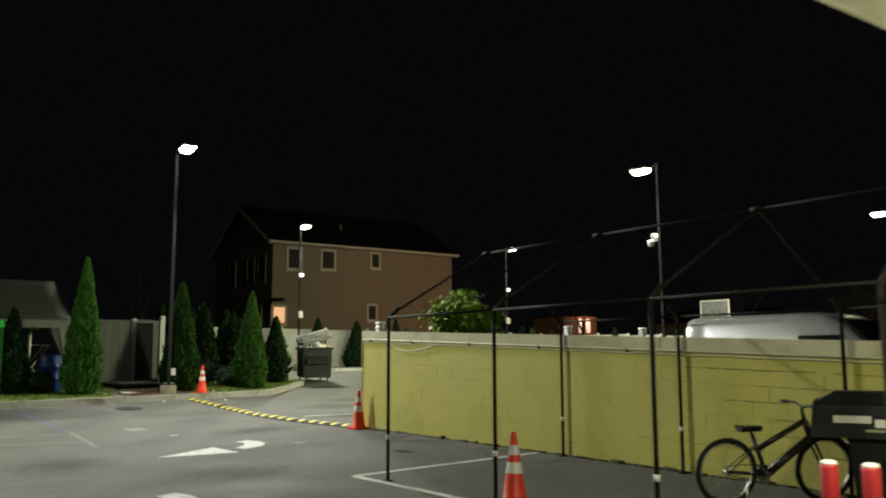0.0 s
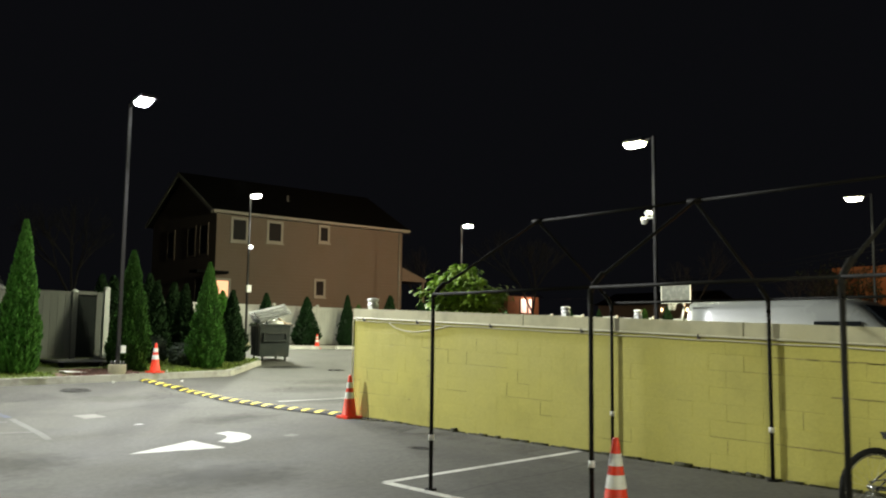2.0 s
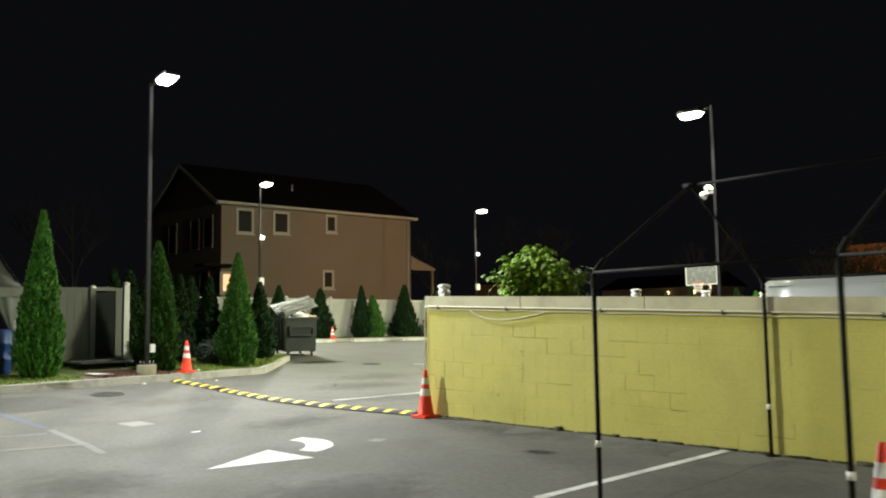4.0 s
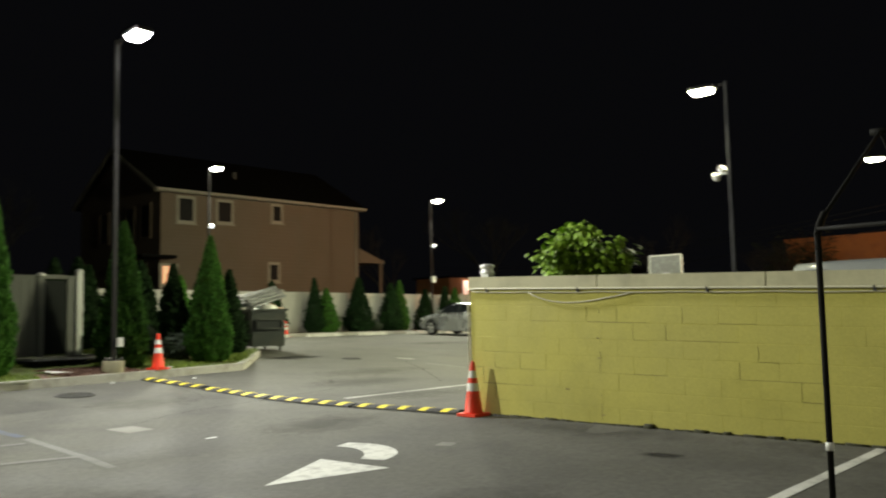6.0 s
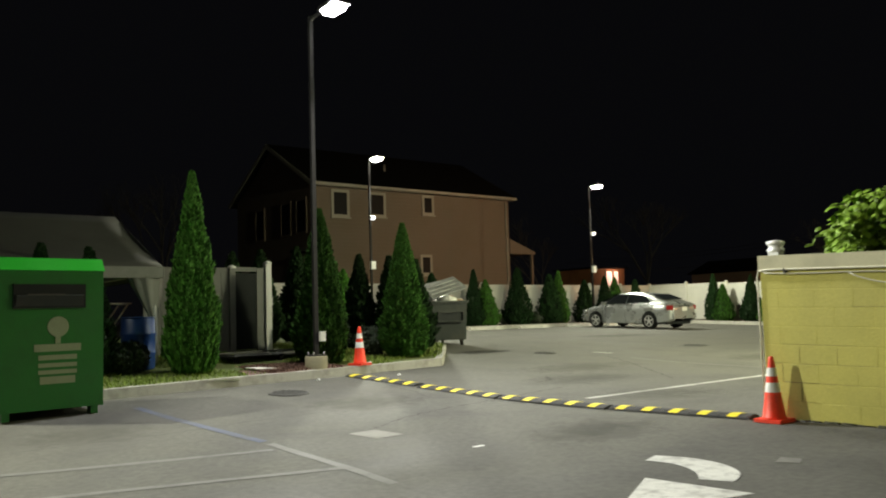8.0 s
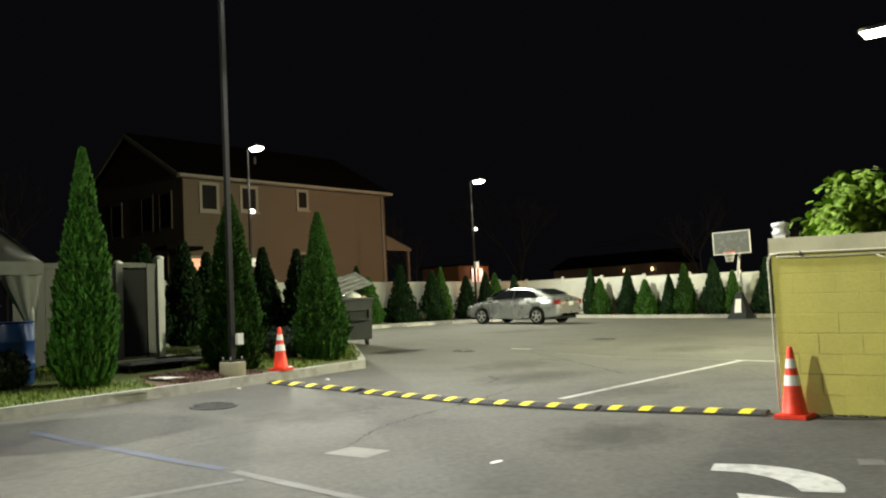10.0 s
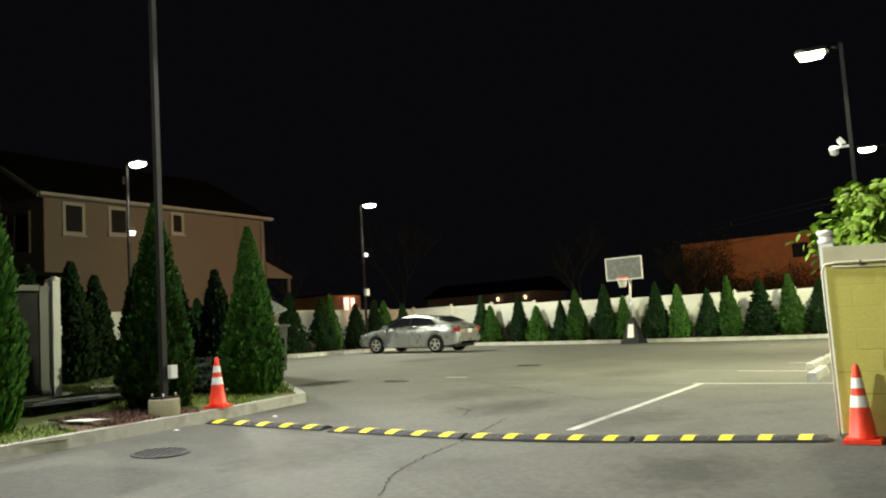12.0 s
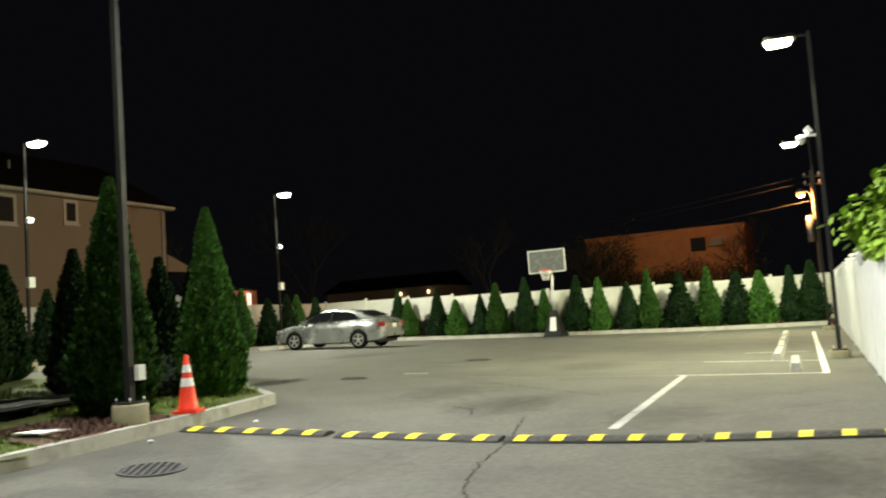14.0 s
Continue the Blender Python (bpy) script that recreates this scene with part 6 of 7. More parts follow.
# ---- dumpster and collection bins ----
def dumpster():
    t = thing("dumpster", "dark green steel dumpster with raised lids, overfull", "dumpster", m=pose(12.88, 24.58, gz(13.2, 24.8), 0, 0, -17.5))
    W, D, H, zb = 0.95, 1.75, 1.12, 0.14
    bm = bmesh.new()
    outer = [(0, 0), (W, 0), (W, D), (0, D)]
    lo = [bm.verts.new((W / 2 + (x - W / 2) * 0.94, D / 2 + (y - D / 2) * 0.94, zb)) for x, y in outer]
    hi = [bm.verts.new((x, y, H)) for x, y in outer]
    inn = [bm.verts.new((W / 2 + (x - W / 2) * 0.93, D / 2 + (y - D / 2) * 0.96, H)) for x, y in outer]
    bot = [bm.verts.new((W / 2 + (x - W / 2) * 0.9, D / 2 + (y - D / 2) * 0.93, H - 0.35)) for x, y in outer]
    for a, b in ((lo, hi), (hi, inn), (inn, bot)):
        for i in range(4):
            bm.faces.new((a[i], a[(i + 1) % 4], b[(i + 1) % 4], b[i]))
    bm.faces.new(lo[::-1])
    bm.faces.new(bot)
    part("body", bm, M_DUMP, t)
    bm = bmesh.new()
    for c, s in (((W / 2, -0.02, H), (W + 0.1, 0.06, 0.06)), ((W / 2, D + 0.02, H), (W + 0.1, 0.06, 0.06)), ((-0.02, D / 2, H), (0.06, D, 0.06)), ((W + 0.02, D / 2, H), (0.06, D, 0.06))):
        add_box(bm, c, s)
    soften(bm, 0.01, 1)
    part("rim", bm, M_DUMP, t)
    for y in (-0.045, D + 0.045):
        bm = bmesh.new()
        for c, s in (((W / 2, y, 0.86), (0.72, 0.09, 0.03)), ((W / 2, y, 0.62), (0.72, 0.09, 0.03)), ((W / 2 - 0.345, y, 0.74), (0.03, 0.09, 0.21)), ((W / 2 + 0.345, y, 0.74), (0.03, 0.09, 0.21))):
            add_box(bm, c, s)
        sl = part("fork_sleeve", bm, M_DUMP, t)
        box_part("sleeve_shadow_plate", (W / 2, y * 0.5, 0.74), (0.66, 0.02, 0.2), M_BLACK, sl)
    for y in (0.45, 0.9, 1.35):
        for x in (-0.005, W + 0.005):
            box_part("rib", (x, y, 0.62), (0.05, 0.07, 0.9), M_DUMP, t, bevel=0.008)
    for x in (0.12, W - 0.12):
        for y in (0.15, D - 0.15):
            bm = bmesh.new()
            add_tube(bm, (x - 0.025, y, 0.065), (x + 0.025, y, 0.065), 0.065, None, 14)
            add_box(bm, (x, y, 0.125), (0.09, 0.1, 0.04))
            part("caster", bm, M_IRON, t)
    for x0, ang, y0, lm in ((W * 0.04, 16, 0.02, M_LID_GLARE), (-W * 0.02, 12, 0.9, M_LID_GLARE)):
        bm = bmesh.new()
        add_box(bm, (W * 0.5, 0.41, 0.0), (W * 1.05, 0.82, 0.035))
        for k in (0.2, 0.41, 0.62):
            add_box(bm, (W * 0.5, k, 0.025), (W * 0.95, 0.05, 0.025))
        soften(bm, 0.008, 1)
        lid = part("lid", bm, lm, t, "dark plastic lid propped open, lamp glare put into its grey")
        lid.matrix_basis = pose(x0, y0, H + 0.09, 24, -ang, 0)
    def bag(x, y, z, r, material, label, seed):
        g = thing("rubbish_bag", label, "rubbish bag", "rubbish in the dumpster", m=t.matrix_basis @ pose(x, y, z))
        bm = bmesh.new()
        bmesh.ops.create_icosphere(bm, subdivisions=3, radius=r)
        for v in bm.verts:
            v.co *= 1 + 0.22 * noise.noise(v.co * 6 + Vector((seed, 0, 0))) + 0.1 * noise.noise(v.co * 15)
            v.co.z *= 0.72
        for f in bm.faces:
            f.smooth = True
        part("sack", bm, material, g)
        bm = bmesh.new()
        add_lathe(bm, [(0.03, 0), (0.02, 0.04), (0.05, 0.09), (0.02, 0.1)], 8, (0, 0, r * 0.68))
        part("knot", bm, material, g)
    bag(0.55, 0.38, 1.12, 0.26, M_BAG, "white rubbish bag on top of the dumpster load", 1)
    bag(0.35, 0.9, 1.12, 0.28, M_BAG, "white rubbish bag on top of the dumpster load", 2)
    bag(0.6, 1.35, 1.08, 0.28, M_BLACK, "black rubbish bag in the dumpster", 3)
    bag(0.25, 0.28, 1.0, 0.24, M_BLACK, "black rubbish bag in the dumpster", 4)
    c = thing("cardboard_box", "crumpled brown cardboard in the dumpster", "box", m=t.matrix_basis @ pose(0.72, 0.62, 1.02, 20, 30, 15))
    box_part("carton", (0, 0, 0.12), (0.32, 0.4, 0.28), M_CARD, c, bevel=0.01)
    box_part("flap", (0.2, 0, 0.28), (0.16, 0.38, 0.01), M_CARD, c, ry=-0.6)


dumpster()


def clothing_bin():
    t = thing("collection_bin", "green steel clothing collection bin with pale lettering panel", "collection bin", m=pose(2.54, 18.85, gz(2.5, 18.9), 0, 0, 6))
    W, D, H = 1.25, 1.05, 1.98
    bm = bmesh.new()
    add_box(bm, (0, D / 2 - 0.1, 0.1 + (H - 0.26) / 2), (W, D, H - 0.26))
    soften(bm, 0.015, 2)
    part("body", bm, M_GREEN_BIN, t)
    bm = bmesh.new()
    add_box(bm, (0, D / 2 - 0.1, H - 0.08), (W + 0.03, D + 0.03, 0.155))
    for v in bm.verts:
        if v.co.z > H - 0.1:
            v.co.x *= 0.96
            v.co.y = D / 2 - 0.1 + (v.co.y - D / 2 + 0.1) * 0.93
    soften(bm, 0.03, 2)
    part("top", bm, M_GREEN_TOP, t, "lighter green top")
    bm = bmesh.new()
    add_box(bm, (-0.04, -0.105, 1.50), (0.86, 0.05, 0.30))
    part("chute_recess", bm, M_BLACK, t, "dark deposit chute")
    box_part("chute_door", (-0.04, -0.13, 1.44), (0.80, 0.03, 0.15), M_DUMP, t, bevel=0.01, rx=0.25)
    box_part("chute_handle", (-0.1, -0.155, 1.52), (0.45, 0.025, 0.02), M_IRON, t)
    for i, (z, w, h) in enumerate(((0.86, 0.56, 0.09), (0.74, 0.46, 0.06), (0.645, 0.46, 0.05), (0.56, 0.46, 0.05), (0.46, 0.42, 0.09))):
        box_part("sign_bar", (0.06, -0.103, z), (w, 0.008, h), M_BIN_SIGN, t, "pale printed bar")
    bm = bmesh.new()
    add_lathe(bm, [(0.13, 0), (0.13, 0.006), (0.12, 0.008)], 16)
    bmesh.ops.rotate(bm, verts=bm.verts, matrix=Matrix.Rotation(radians(90), 3, "X"))
    bmesh.ops.translate(bm, verts=bm.verts, vec=(0.06, -0.1, 1.12))
    part("sign_emblem", bm, M_BIN_SIGN, t, "round pale emblem")
    box_part("sign_stem", (0.06, -0.104, 0.96), (0.06, 0.008, 0.1), M_BIN_SIGN, t)
    for x in (-W / 2 + 0.1, W / 2 - 0.1):
        for y in (0.0, D - 0.2):
            box_part("leg", (x, y, 0.05), (0.09, 0.12, 0.105), M_GREEN_BIN, t)


clothing_bin()


# ---- tent and what stands by it ----
def marquee():
    t = thing("marquee", "grey-white gable marquee on white posts", "tent")
    x0, x1, y0, y1, ze = -4.0, 5.25, 22.55, 28.4, 2.18
    g = bed_z(5, 23)
    ym, zr = (y0 + y1) / 2, 3.42
    for ya, yb, nm in ((y0, ym, 0), (y1, ym, 1)):
        bm = bmesh.new()
        nx, ny = 24, 8
        rows = []
        for i in range(nx + 1):
            u = i / nx
            x = x0 + (x1 - x0) * u
            row = []
            for j in range(ny + 1):
                v = j / ny
                sag = -0.05 * math.sin(math.pi * v) * (0.5 + 0.5 * abs(math.cos(math.pi * u * 3)))
                row.append(bm.verts.new((x, ya + (yb - ya) * v, ze + (zr - ze) * v + sag)))
            rows.append(row)
        for a, b in zip(rows, rows[1:]):
            for j in range(ny):
                bm.faces.new((a[j], a[j + 1], b[j + 1], b[j])).smooth = True
        r = bmesh.ops.extrude_face_region(bm, geom=bm.faces[:])
        bmesh.ops.translate(bm, verts=[e for e in r["geom"] if isinstance(e, bmesh.types.BMVert)], vec=(0, 0, 0.012))
        part("roof_cover", bm, M_TENT, t)
    bm = bmesh.new()
    v = [bm.verts.new(p) for p in ((x1, y0, ze), (x1, y1, ze), (x1, ym, zr), (x1 + 0.012, y0, ze), (x1 + 0.012, y1, ze), (x1 + 0.012, ym, zr))]
    for f in ((0, 1, 2), (5, 4, 3), (0, 3, 4, 1), (1, 4, 5, 2), (2, 5, 3, 0)):
        bm.faces.new([v[i] for i in f])
    part("gable_cover", bm, M_TENT, t)
    for c, s in ((((x0 + x1) / 2, y0 - 0.015, ze - 0.09), (x1 - x0, 0.015, 0.2)), ((x1 + 0.02, ym, ze - 0.09), (0.015, y1 - y0, 0.2))):
        box_part("valance", c, s, M_TENT_EDGE, t)
    for x in (x0 + 0.1, 0.7, x1 - 0.12):
        for y in (y0 + 0.1, y1 - 0.1):
            tube_part("post", (x, y, g - 0.1), (x, y, ze), 0.045, M_WHITE_METAL, t)
    bm = bmesh.new()
    n = 28
    rings = []
    for k in range(9):
        u = k / 8
        half = 0.26 * (1 - u) ** 1.4 + 0.06 + 0.03 * math.sin(math.pi * u)
        ring = []
        for q in range(n):
            a = 2 * math.pi * q / n
            fold = 1 + 0.16 * math.sin(7 * a + 2 * u)
            ring.append(bm.verts.new((x1 - 0.13 - 0.16 * (1 - u) + half * fold * math.cos(a), y0 + 0.1 + 0.35 * half * fold * math.sin(a), ze - 0.12 - 0.85 * u)))
        rings.append(ring)
    for a, b in zip(rings, rings[1:]):
        for q in range(n):
            bm.faces.new((a[q], a[(q + 1) % n], b[(q + 1) % n], b[q])).smooth = True
    bm.faces.new(rings[0][::-1])
    bm.faces.new(rings[-1])
    part("leg_curtain", bm, M_TENT_EDGE, t, "gathered pale side curtain")
    for x in (0.7, x1 - 0.12):
        tube_part("cross_bar", (x, y0 + 0.1, ze - 0.1), (x, y1 - 0.1, ze - 0.1), 0.025, M_WHITE_METAL, t)


marquee()


def folding_stand(x, y, rz):
    t = thing("folding_stand", "white folded metal stand beside the tent", "stand", "folding stands", m=pose(x, y, bed_z(x, y), 0, 0, rz))
    for a, b in (((-0.4, 0, 0), (0.4, 0, 1.1)), ((0.4, 0, 0), (-0.4, 0, 1.1)), ((-0.4, 0.3, 0), (0.4, 0.3, 1.1)), ((0.4, 0.3, 0), (-0.4, 0.3, 1.1))):
        tube_part("strut", a, b, 0.014, M_WHITE_METAL, t, n=8)
    for a in ((-0.4, 0, 1.1), (0.4, 0, 1.1)):
        tube_part("rail", a, (a[0], 0.3, 1.1), 0.012, M_WHITE_METAL, t, n=8)
    box_part("top_board", (0, 0.15, 1.12), (0.9, 0.4, 0.02), M_WHITE_METAL, t)


folding_stand(4.4, 23.0, 15)
folding_stand(3.5, 23.3, -10)


def barrel(x, y):
    t = thing("barrel", "blue plastic drum beside the tent post", "barrel", m=pose(x, y, bed_z(x, y) - 0.01))
    bm = bmesh.new()
    add_lathe(bm, [(0.26, 0), (0.28, 0.03), (0.285, 0.25), (0.295, 0.27), (0.295, 0.31), (0.285, 0.33), (0.285, 0.58), (0.295, 0.6), (0.295, 0.64), (0.285, 0.66), (0.28, 0.86), (0.25, 0.9)], 28)
    part("drum", bm, M_BLUE, t)
    bm = bmesh.new()
    add_lathe(bm, [(0.27, 0.885), (0.285, 0.89), (0.285, 0.91), (0.2, 0.915)], 28)
    part("lid", bm, M_BLUE, t)


barrel(4.72, 22.3)


# ---- side fence with its opening, and the clutter in the bed ----
def side_fence():
    t = tagged(new("fence_side"), "grey-white vinyl fence with an opening and a tall post", "fence", kind="structure")
    y = 23.98
    g = bed_z(7, y)
    def boards(x0, x1):
        n = max(1, round((x1 - x0) / 0.18))
        w = (x1 - x0) / n
        bm = bmesh.new()
        add_box(bm, (0, 0, 0.86), (w - 0.006, 0.03, 1.62))
        soften(bm, 0.005, 1)
        me = mesh_of("board", bm, M_VINYL_DIM)
        for i in range(n):
            piece("board", me, t, pose(x0 + w * (i + 0.5), y, g))
        for z in (0.08, 1.72):
            box_part("rail", ((x0 + x1) / 2, y, g + z), (x1 - x0, 0.06, 0.1), M_VINYL_DIM, t, bevel=0.006)
    boards(5.35, 7.12)
    boards(7.74, 7.92)
    box_part("rail", (7.48, y, g + 1.74), (0.5, 0.06, 0.09), M_VINYL_DIM, t)
    box_part("gate_leaf", (7.48, y + 0.02, g + 0.86), (0.5, 0.03, 1.6), M_DARK_GREEN, t, "dark closed gate leaf")
    for x, h in ((7.18, 1.78), (8.0, 1.88)):
        bm = bmesh.new()
        add_box(bm, (x, y, g + h / 2 - 0.02), (0.13, 0.13, h))
        soften(bm, 0.008, 2)
        # tall post stays white; the other takes the shade-darkened vinyl
        p = part("post", bm, M_VINYL if x > 7.5 else M_VINYL_DIM, t)
        bm = bmesh.new()
        add_lathe(bm, [(0.1, 0), (0.105, 0.025), (0.04, 0.07)], 4, (0, 0, 0))
        bmesh.ops.rotate(bm, verts=bm.verts, matrix=Matrix.Rotation(radians(45), 3, "Z"))
        bmesh.ops.translate(bm, verts=bm.verts, vec=(x, y, g + h - 0.025))
        part("cap", bm, M_VINYL, p)
    box_part("latch", (8.07, y - 0.04, g + 1.05), (0.03, 0.05, 0.16), M_GALV, t)


side_fence()


def black_platform():
    t = thing("steel_platform", "low black steel platform with a raised rim", "platform", m=pose(7.25, 22.55, bed_z(7.2, 22.4) - 0.01, 0, 0, 8))
    box_part("deck", (0, 0, 0.1), (2.1, 1.1, 0.03), M_DECK, t)
    for y in (-0.55, 0.55):
        box_part("rim", (0, y, 0.14), (2.1, 0.03, 0.035), M_RIM_STEEL, t, bevel=0.006)
    for x in (-1.03, 1.03):
        box_part("rim", (x, 0, 0.14), (0.03, 1.06, 0.035), M_RIM_STEEL, t, bevel=0.006)
    for x in (-0.95, 0.0, 0.95):
        for y in (-0.48, 0.48):
            box_part("foot", (x, y, 0.045), (0.08, 0.08, 0.09), M_DECK, t)


black_platform()
b = thing("loose_board", "dirty white board lying on the mulch", "board", m=pose(6.35, 20.72, bed_z(6.35, 20.72) + 0.05, 2, 3, 14))
box_part("sheet", (0, 0, 0), (0.62, 0.3, 0.018), M_WHITE, b, bevel=0.004)
for lx, ly, lz in ((8.1, 20.45, 0.05), (7.5, 20.7, 0.06), (11.5, 23.1, 0.03), (8.4, 20.6, 0.05)):
    l = thing("litter", "scrap of white paper litter", "litter", "litter", m=pose(lx, ly, bed_z(lx, ly) + 0.02, 0, 0, lx * 77))
    bm = bmesh.new()
    bmesh.ops.create_icosphere(bm, subdivisions=2, radius=0.045)
    for v in bm.verts:
        v.co *= 1 + 0.5 * noise.noise(v.co * 25 + Vector((lx, ly, 0)))
        v.co.z *= 0.5
    part("scrap", bm, M_BAG, l)
for lx, ly in ((6.9, 19.85), (8.35, 19.6)):
    l = thing("litter", "scrap of white paper litter", "litter", "litter", m=pose(lx, ly, gz(lx, ly) + 0.015))
    bm = bmesh.new()
    bmesh.ops.create_icosphere(bm, subdivisions=2, radius=0.035)
    for v in bm.verts:
        v.co *= 1 + 0.5 * noise.noise(v.co * 25 + Vector((lx, ly, 0)))
        v.co.z *= 0.45
    part("scrap", bm, M_BAG, l)


# ---- basketball hoop ----
def hoop():
    t = thing("basketball_hoop", "portable basketball hoop with a clear backboard", "basketball hoop", m=pose(33.3, 23.24, gz(33.3, 23.24), 0, 0, 0))
    bm = bmesh.new()
    add_box(bm, (0.15, 0, 0.09), (1.15, 0.82, 0.18))
    for v in bm.verts:
        if v.co.z > 0.1:
            v.co.x = 0.15 + (v.co.x - 0.15) * 0.85
            v.co.y *= 0.85
    soften(bm, 0.03, 2)
    part("base", bm, M_BLACK, t, "dark weighted base")
    bm = bmesh.new()
    v = [bm.verts.new(p) for p in ((-0.25, -0.36, 0.15), (-0.25, 0.36, 0.15), (0.45, 0.36, 0.15), (0.45, -0.36, 0.15), (-0.02, -0.10, 1.08), (-0.02, 0.10, 1.08), (0.16, 0.10, 1.08), (0.16, -0.10, 1.08))]
    for f in ((0, 1, 2, 3), (4, 7, 6, 5), (0, 4, 5, 1), (1, 5, 6, 2), (2, 6, 7, 3), (3, 7, 4, 0)):
        bm.faces.new([v[i] for i in f])
    soften(bm, 0.03, 2)
    part("pole_pad", bm, M_POLE, t, "dark grey tapered pad")
    bm = bmesh.new()
    v = [bm.verts.new(p) for p in ((-0.238, -0.14, 0.25), (-0.238, 0.14, 0.25), (-0.1, 0.11, 0.80), (-0.1, -0.11, 0.80), (-0.25, -0.14, 0.25), (-0.25, 0.14, 0.25), (-0.118, 0.11, 0.80), (-0.118, -0.11, 0.80))]
    for f in ((4, 5, 6, 7), (3, 2, 1, 0), (0, 1, 5, 4), (1, 2, 6, 5), (2, 3, 7, 6), (3, 0, 4, 7)):
        bm.faces.new([v[i] for i in f])
    part("pad_panel", bm, M_WHITE, t, "white panel on the pad")
    bm = bmesh.new()
    add_path(bm, [(0.07, 0, 1.0), (0.02, 0, 1.6), (0.28, 0, 2.5), (0.35, 0, 3.0)], 0.05, 12)
    part("pole", bm, M_GALV, t)
    for y in (-0.18, 0.18):
        tube_part("brace", (0.33, y * 0.4, 2.9), (-0.32, y, 3.05), 0.022, M_POLE, t)
        tube_part("brace", (0.27, y * 0.4, 2.4), (-0.32, y, 2.7), 0.022, M_POLE, t)
    bz0 = 3.24 - gz(33.3, 23.24)
    bb = box_part("backboard", (-0.36, 0, bz0), (0.025, 1.50, 0.88), M_BOARD, t, "pale grey clear backboard")
    bm = bmesh.new()
    for c, s in (((-0.36, 0, bz0 + 0.45), (0.05, 1.56, 0.04)), ((-0.36, 0, bz0 - 0.45), (0.05, 1.56, 0.04)), ((-0.36, 0.76, bz0), (0.05, 0.04, 0.88)), ((-0.36, -0.76, bz0), (0.05, 0.04, 0.88))):
        add_box(bm, c, s)
    part("board_frame", bm, M_WHITE_METAL, bb)
    bm = bmesh.new()
    add_path(bm, [(-0.66 + 0.23 * math.cos(a), 0.23 * math.sin(a), 2.72) for a in (2 * math.pi * i / 24 for i in range(24))], 0.012, 6, True)
    add_box(bm, (-0.41, 0, 2.72), (0.1, 0.14, 0.06))
    rim = part("rim", bm, M_ORANGE, t, "orange rim")
    bm = bmesh.new()
    for i in range(16):
        a, b = 2 * math.pi * i / 16, 2 * math.pi * (i + 1) / 16
        for s in (1, -1):
            add_path(bm, [(-0.66 + r * math.cos((a + b) / 2 + s * k * 0.2), r * math.sin((a + b) / 2 + s * k * 0.2), 2.71 - 0.13 * k) for k, r in enumerate((0.23, 0.19, 0.15, 0.13))], 0.007, 4)
    part("net", bm, M_WHITE, rim, "white cord net")


hoop()


# ---- evergreens, bushes and trees ----
def evergreen_mesh(name, height, radius, sprays, size, seed, leaf=M_LEAF_A):
    """A conical crown: flat fan sprays on a bumpy cone, denser below, with gaps and a ragged tip."""
    rnd = random.Random(seed)
    vs, fs = [], []
    def shape(u):
        return radius * (1 - u) ** 0.80 * (0.58 + 0.42 * math.sin(min(1.0, u / 0.2) * math.pi / 2)) * 1.15 if u < 1 else 0.0
    for i in range(sprays):
        u = rnd.random() ** 1.35 * 0.985
        a = rnd.uniform(0, 2 * math.pi)
        lump = 1 + 0.26 * noise.noise((math.cos(a) * 2.3 + seed, math.sin(a) * 2.3, u * height * 1.5)) + 0.26 * noise.noise((math.cos(a) * 5, math.sin(a) * 5 + seed, u * height * 3.2)) + 0.12 * noise.noise((math.cos(a) * 11, math.sin(a) * 11 + seed, u * height * 8))
        r = shape(u) * lump * rnd.uniform(0.78, 1.04)
        z = 0.06 + u * (height - 0.1)
        c = Vector((r * math.cos(a), r * math.sin(a), z))
        s = size * rnd.uniform(0.5, 1.5) * (1 - 0.3 * u)
        out = Vector((math.cos(a), math.sin(a), 0))
        tang = Vector((-math.sin(a), math.cos(a), 0))
        tw = rnd.uniform(-1.2, 1.2)
        side = (tang * math.cos(tw) + out * math.sin(tw)).normalized()
        up = (Vector((0, 0, 1)) * rnd.uniform(0.7, 1.0) + out * rnd.uniform(0.2, 0.75) + tang * rnd.uniform(-0.3, 0.3)).normalized()
        k = len(vs)
        w = s * 0.34
        vs += [tuple(c - up * s * 0.4), tuple(c - side * w + up * s * 0.1), tuple(c + side * w + up * s * 0.1), tuple(c + up * s * 0.75 + out * s * 0.1),
               tuple(c - side * w * 0.9 + up * s * 0.55), tuple(c + side * w * 0.9 + up * s * 0.5)]
        fs += [(k, k + 2, k + 1), (k + 1, k + 2, k + 3), (k + 1, k + 3, k + 4), (k + 2, k + 5, k + 3)]
    me = bpy.data.meshes.new(name)
    me.from_pydata(vs, [], fs)
    me.materials.append(leaf)
    # solid inner core, dark green in place of the shade between the sprays
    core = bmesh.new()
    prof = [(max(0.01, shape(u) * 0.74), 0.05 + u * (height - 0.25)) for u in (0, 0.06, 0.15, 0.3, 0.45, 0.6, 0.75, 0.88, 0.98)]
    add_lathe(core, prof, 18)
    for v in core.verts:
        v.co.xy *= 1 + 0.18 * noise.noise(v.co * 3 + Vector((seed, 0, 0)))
    return me, mesh_of("inner_foliage", core, M_CORE_SHADE)


def trunk_mesh(h, r):
    bm = bmesh.new()
    add_tube(bm, (0, 0, -0.1), (0.01, 0.01, h * 0.5), r, r * 0.7, 10)
    add_tube(bm, (0.01, 0.01, h * 0.5), (0, 0, h), r * 0.7, r * 0.2, 10)
    return mesh_of("trunk", bm, M_BARK)


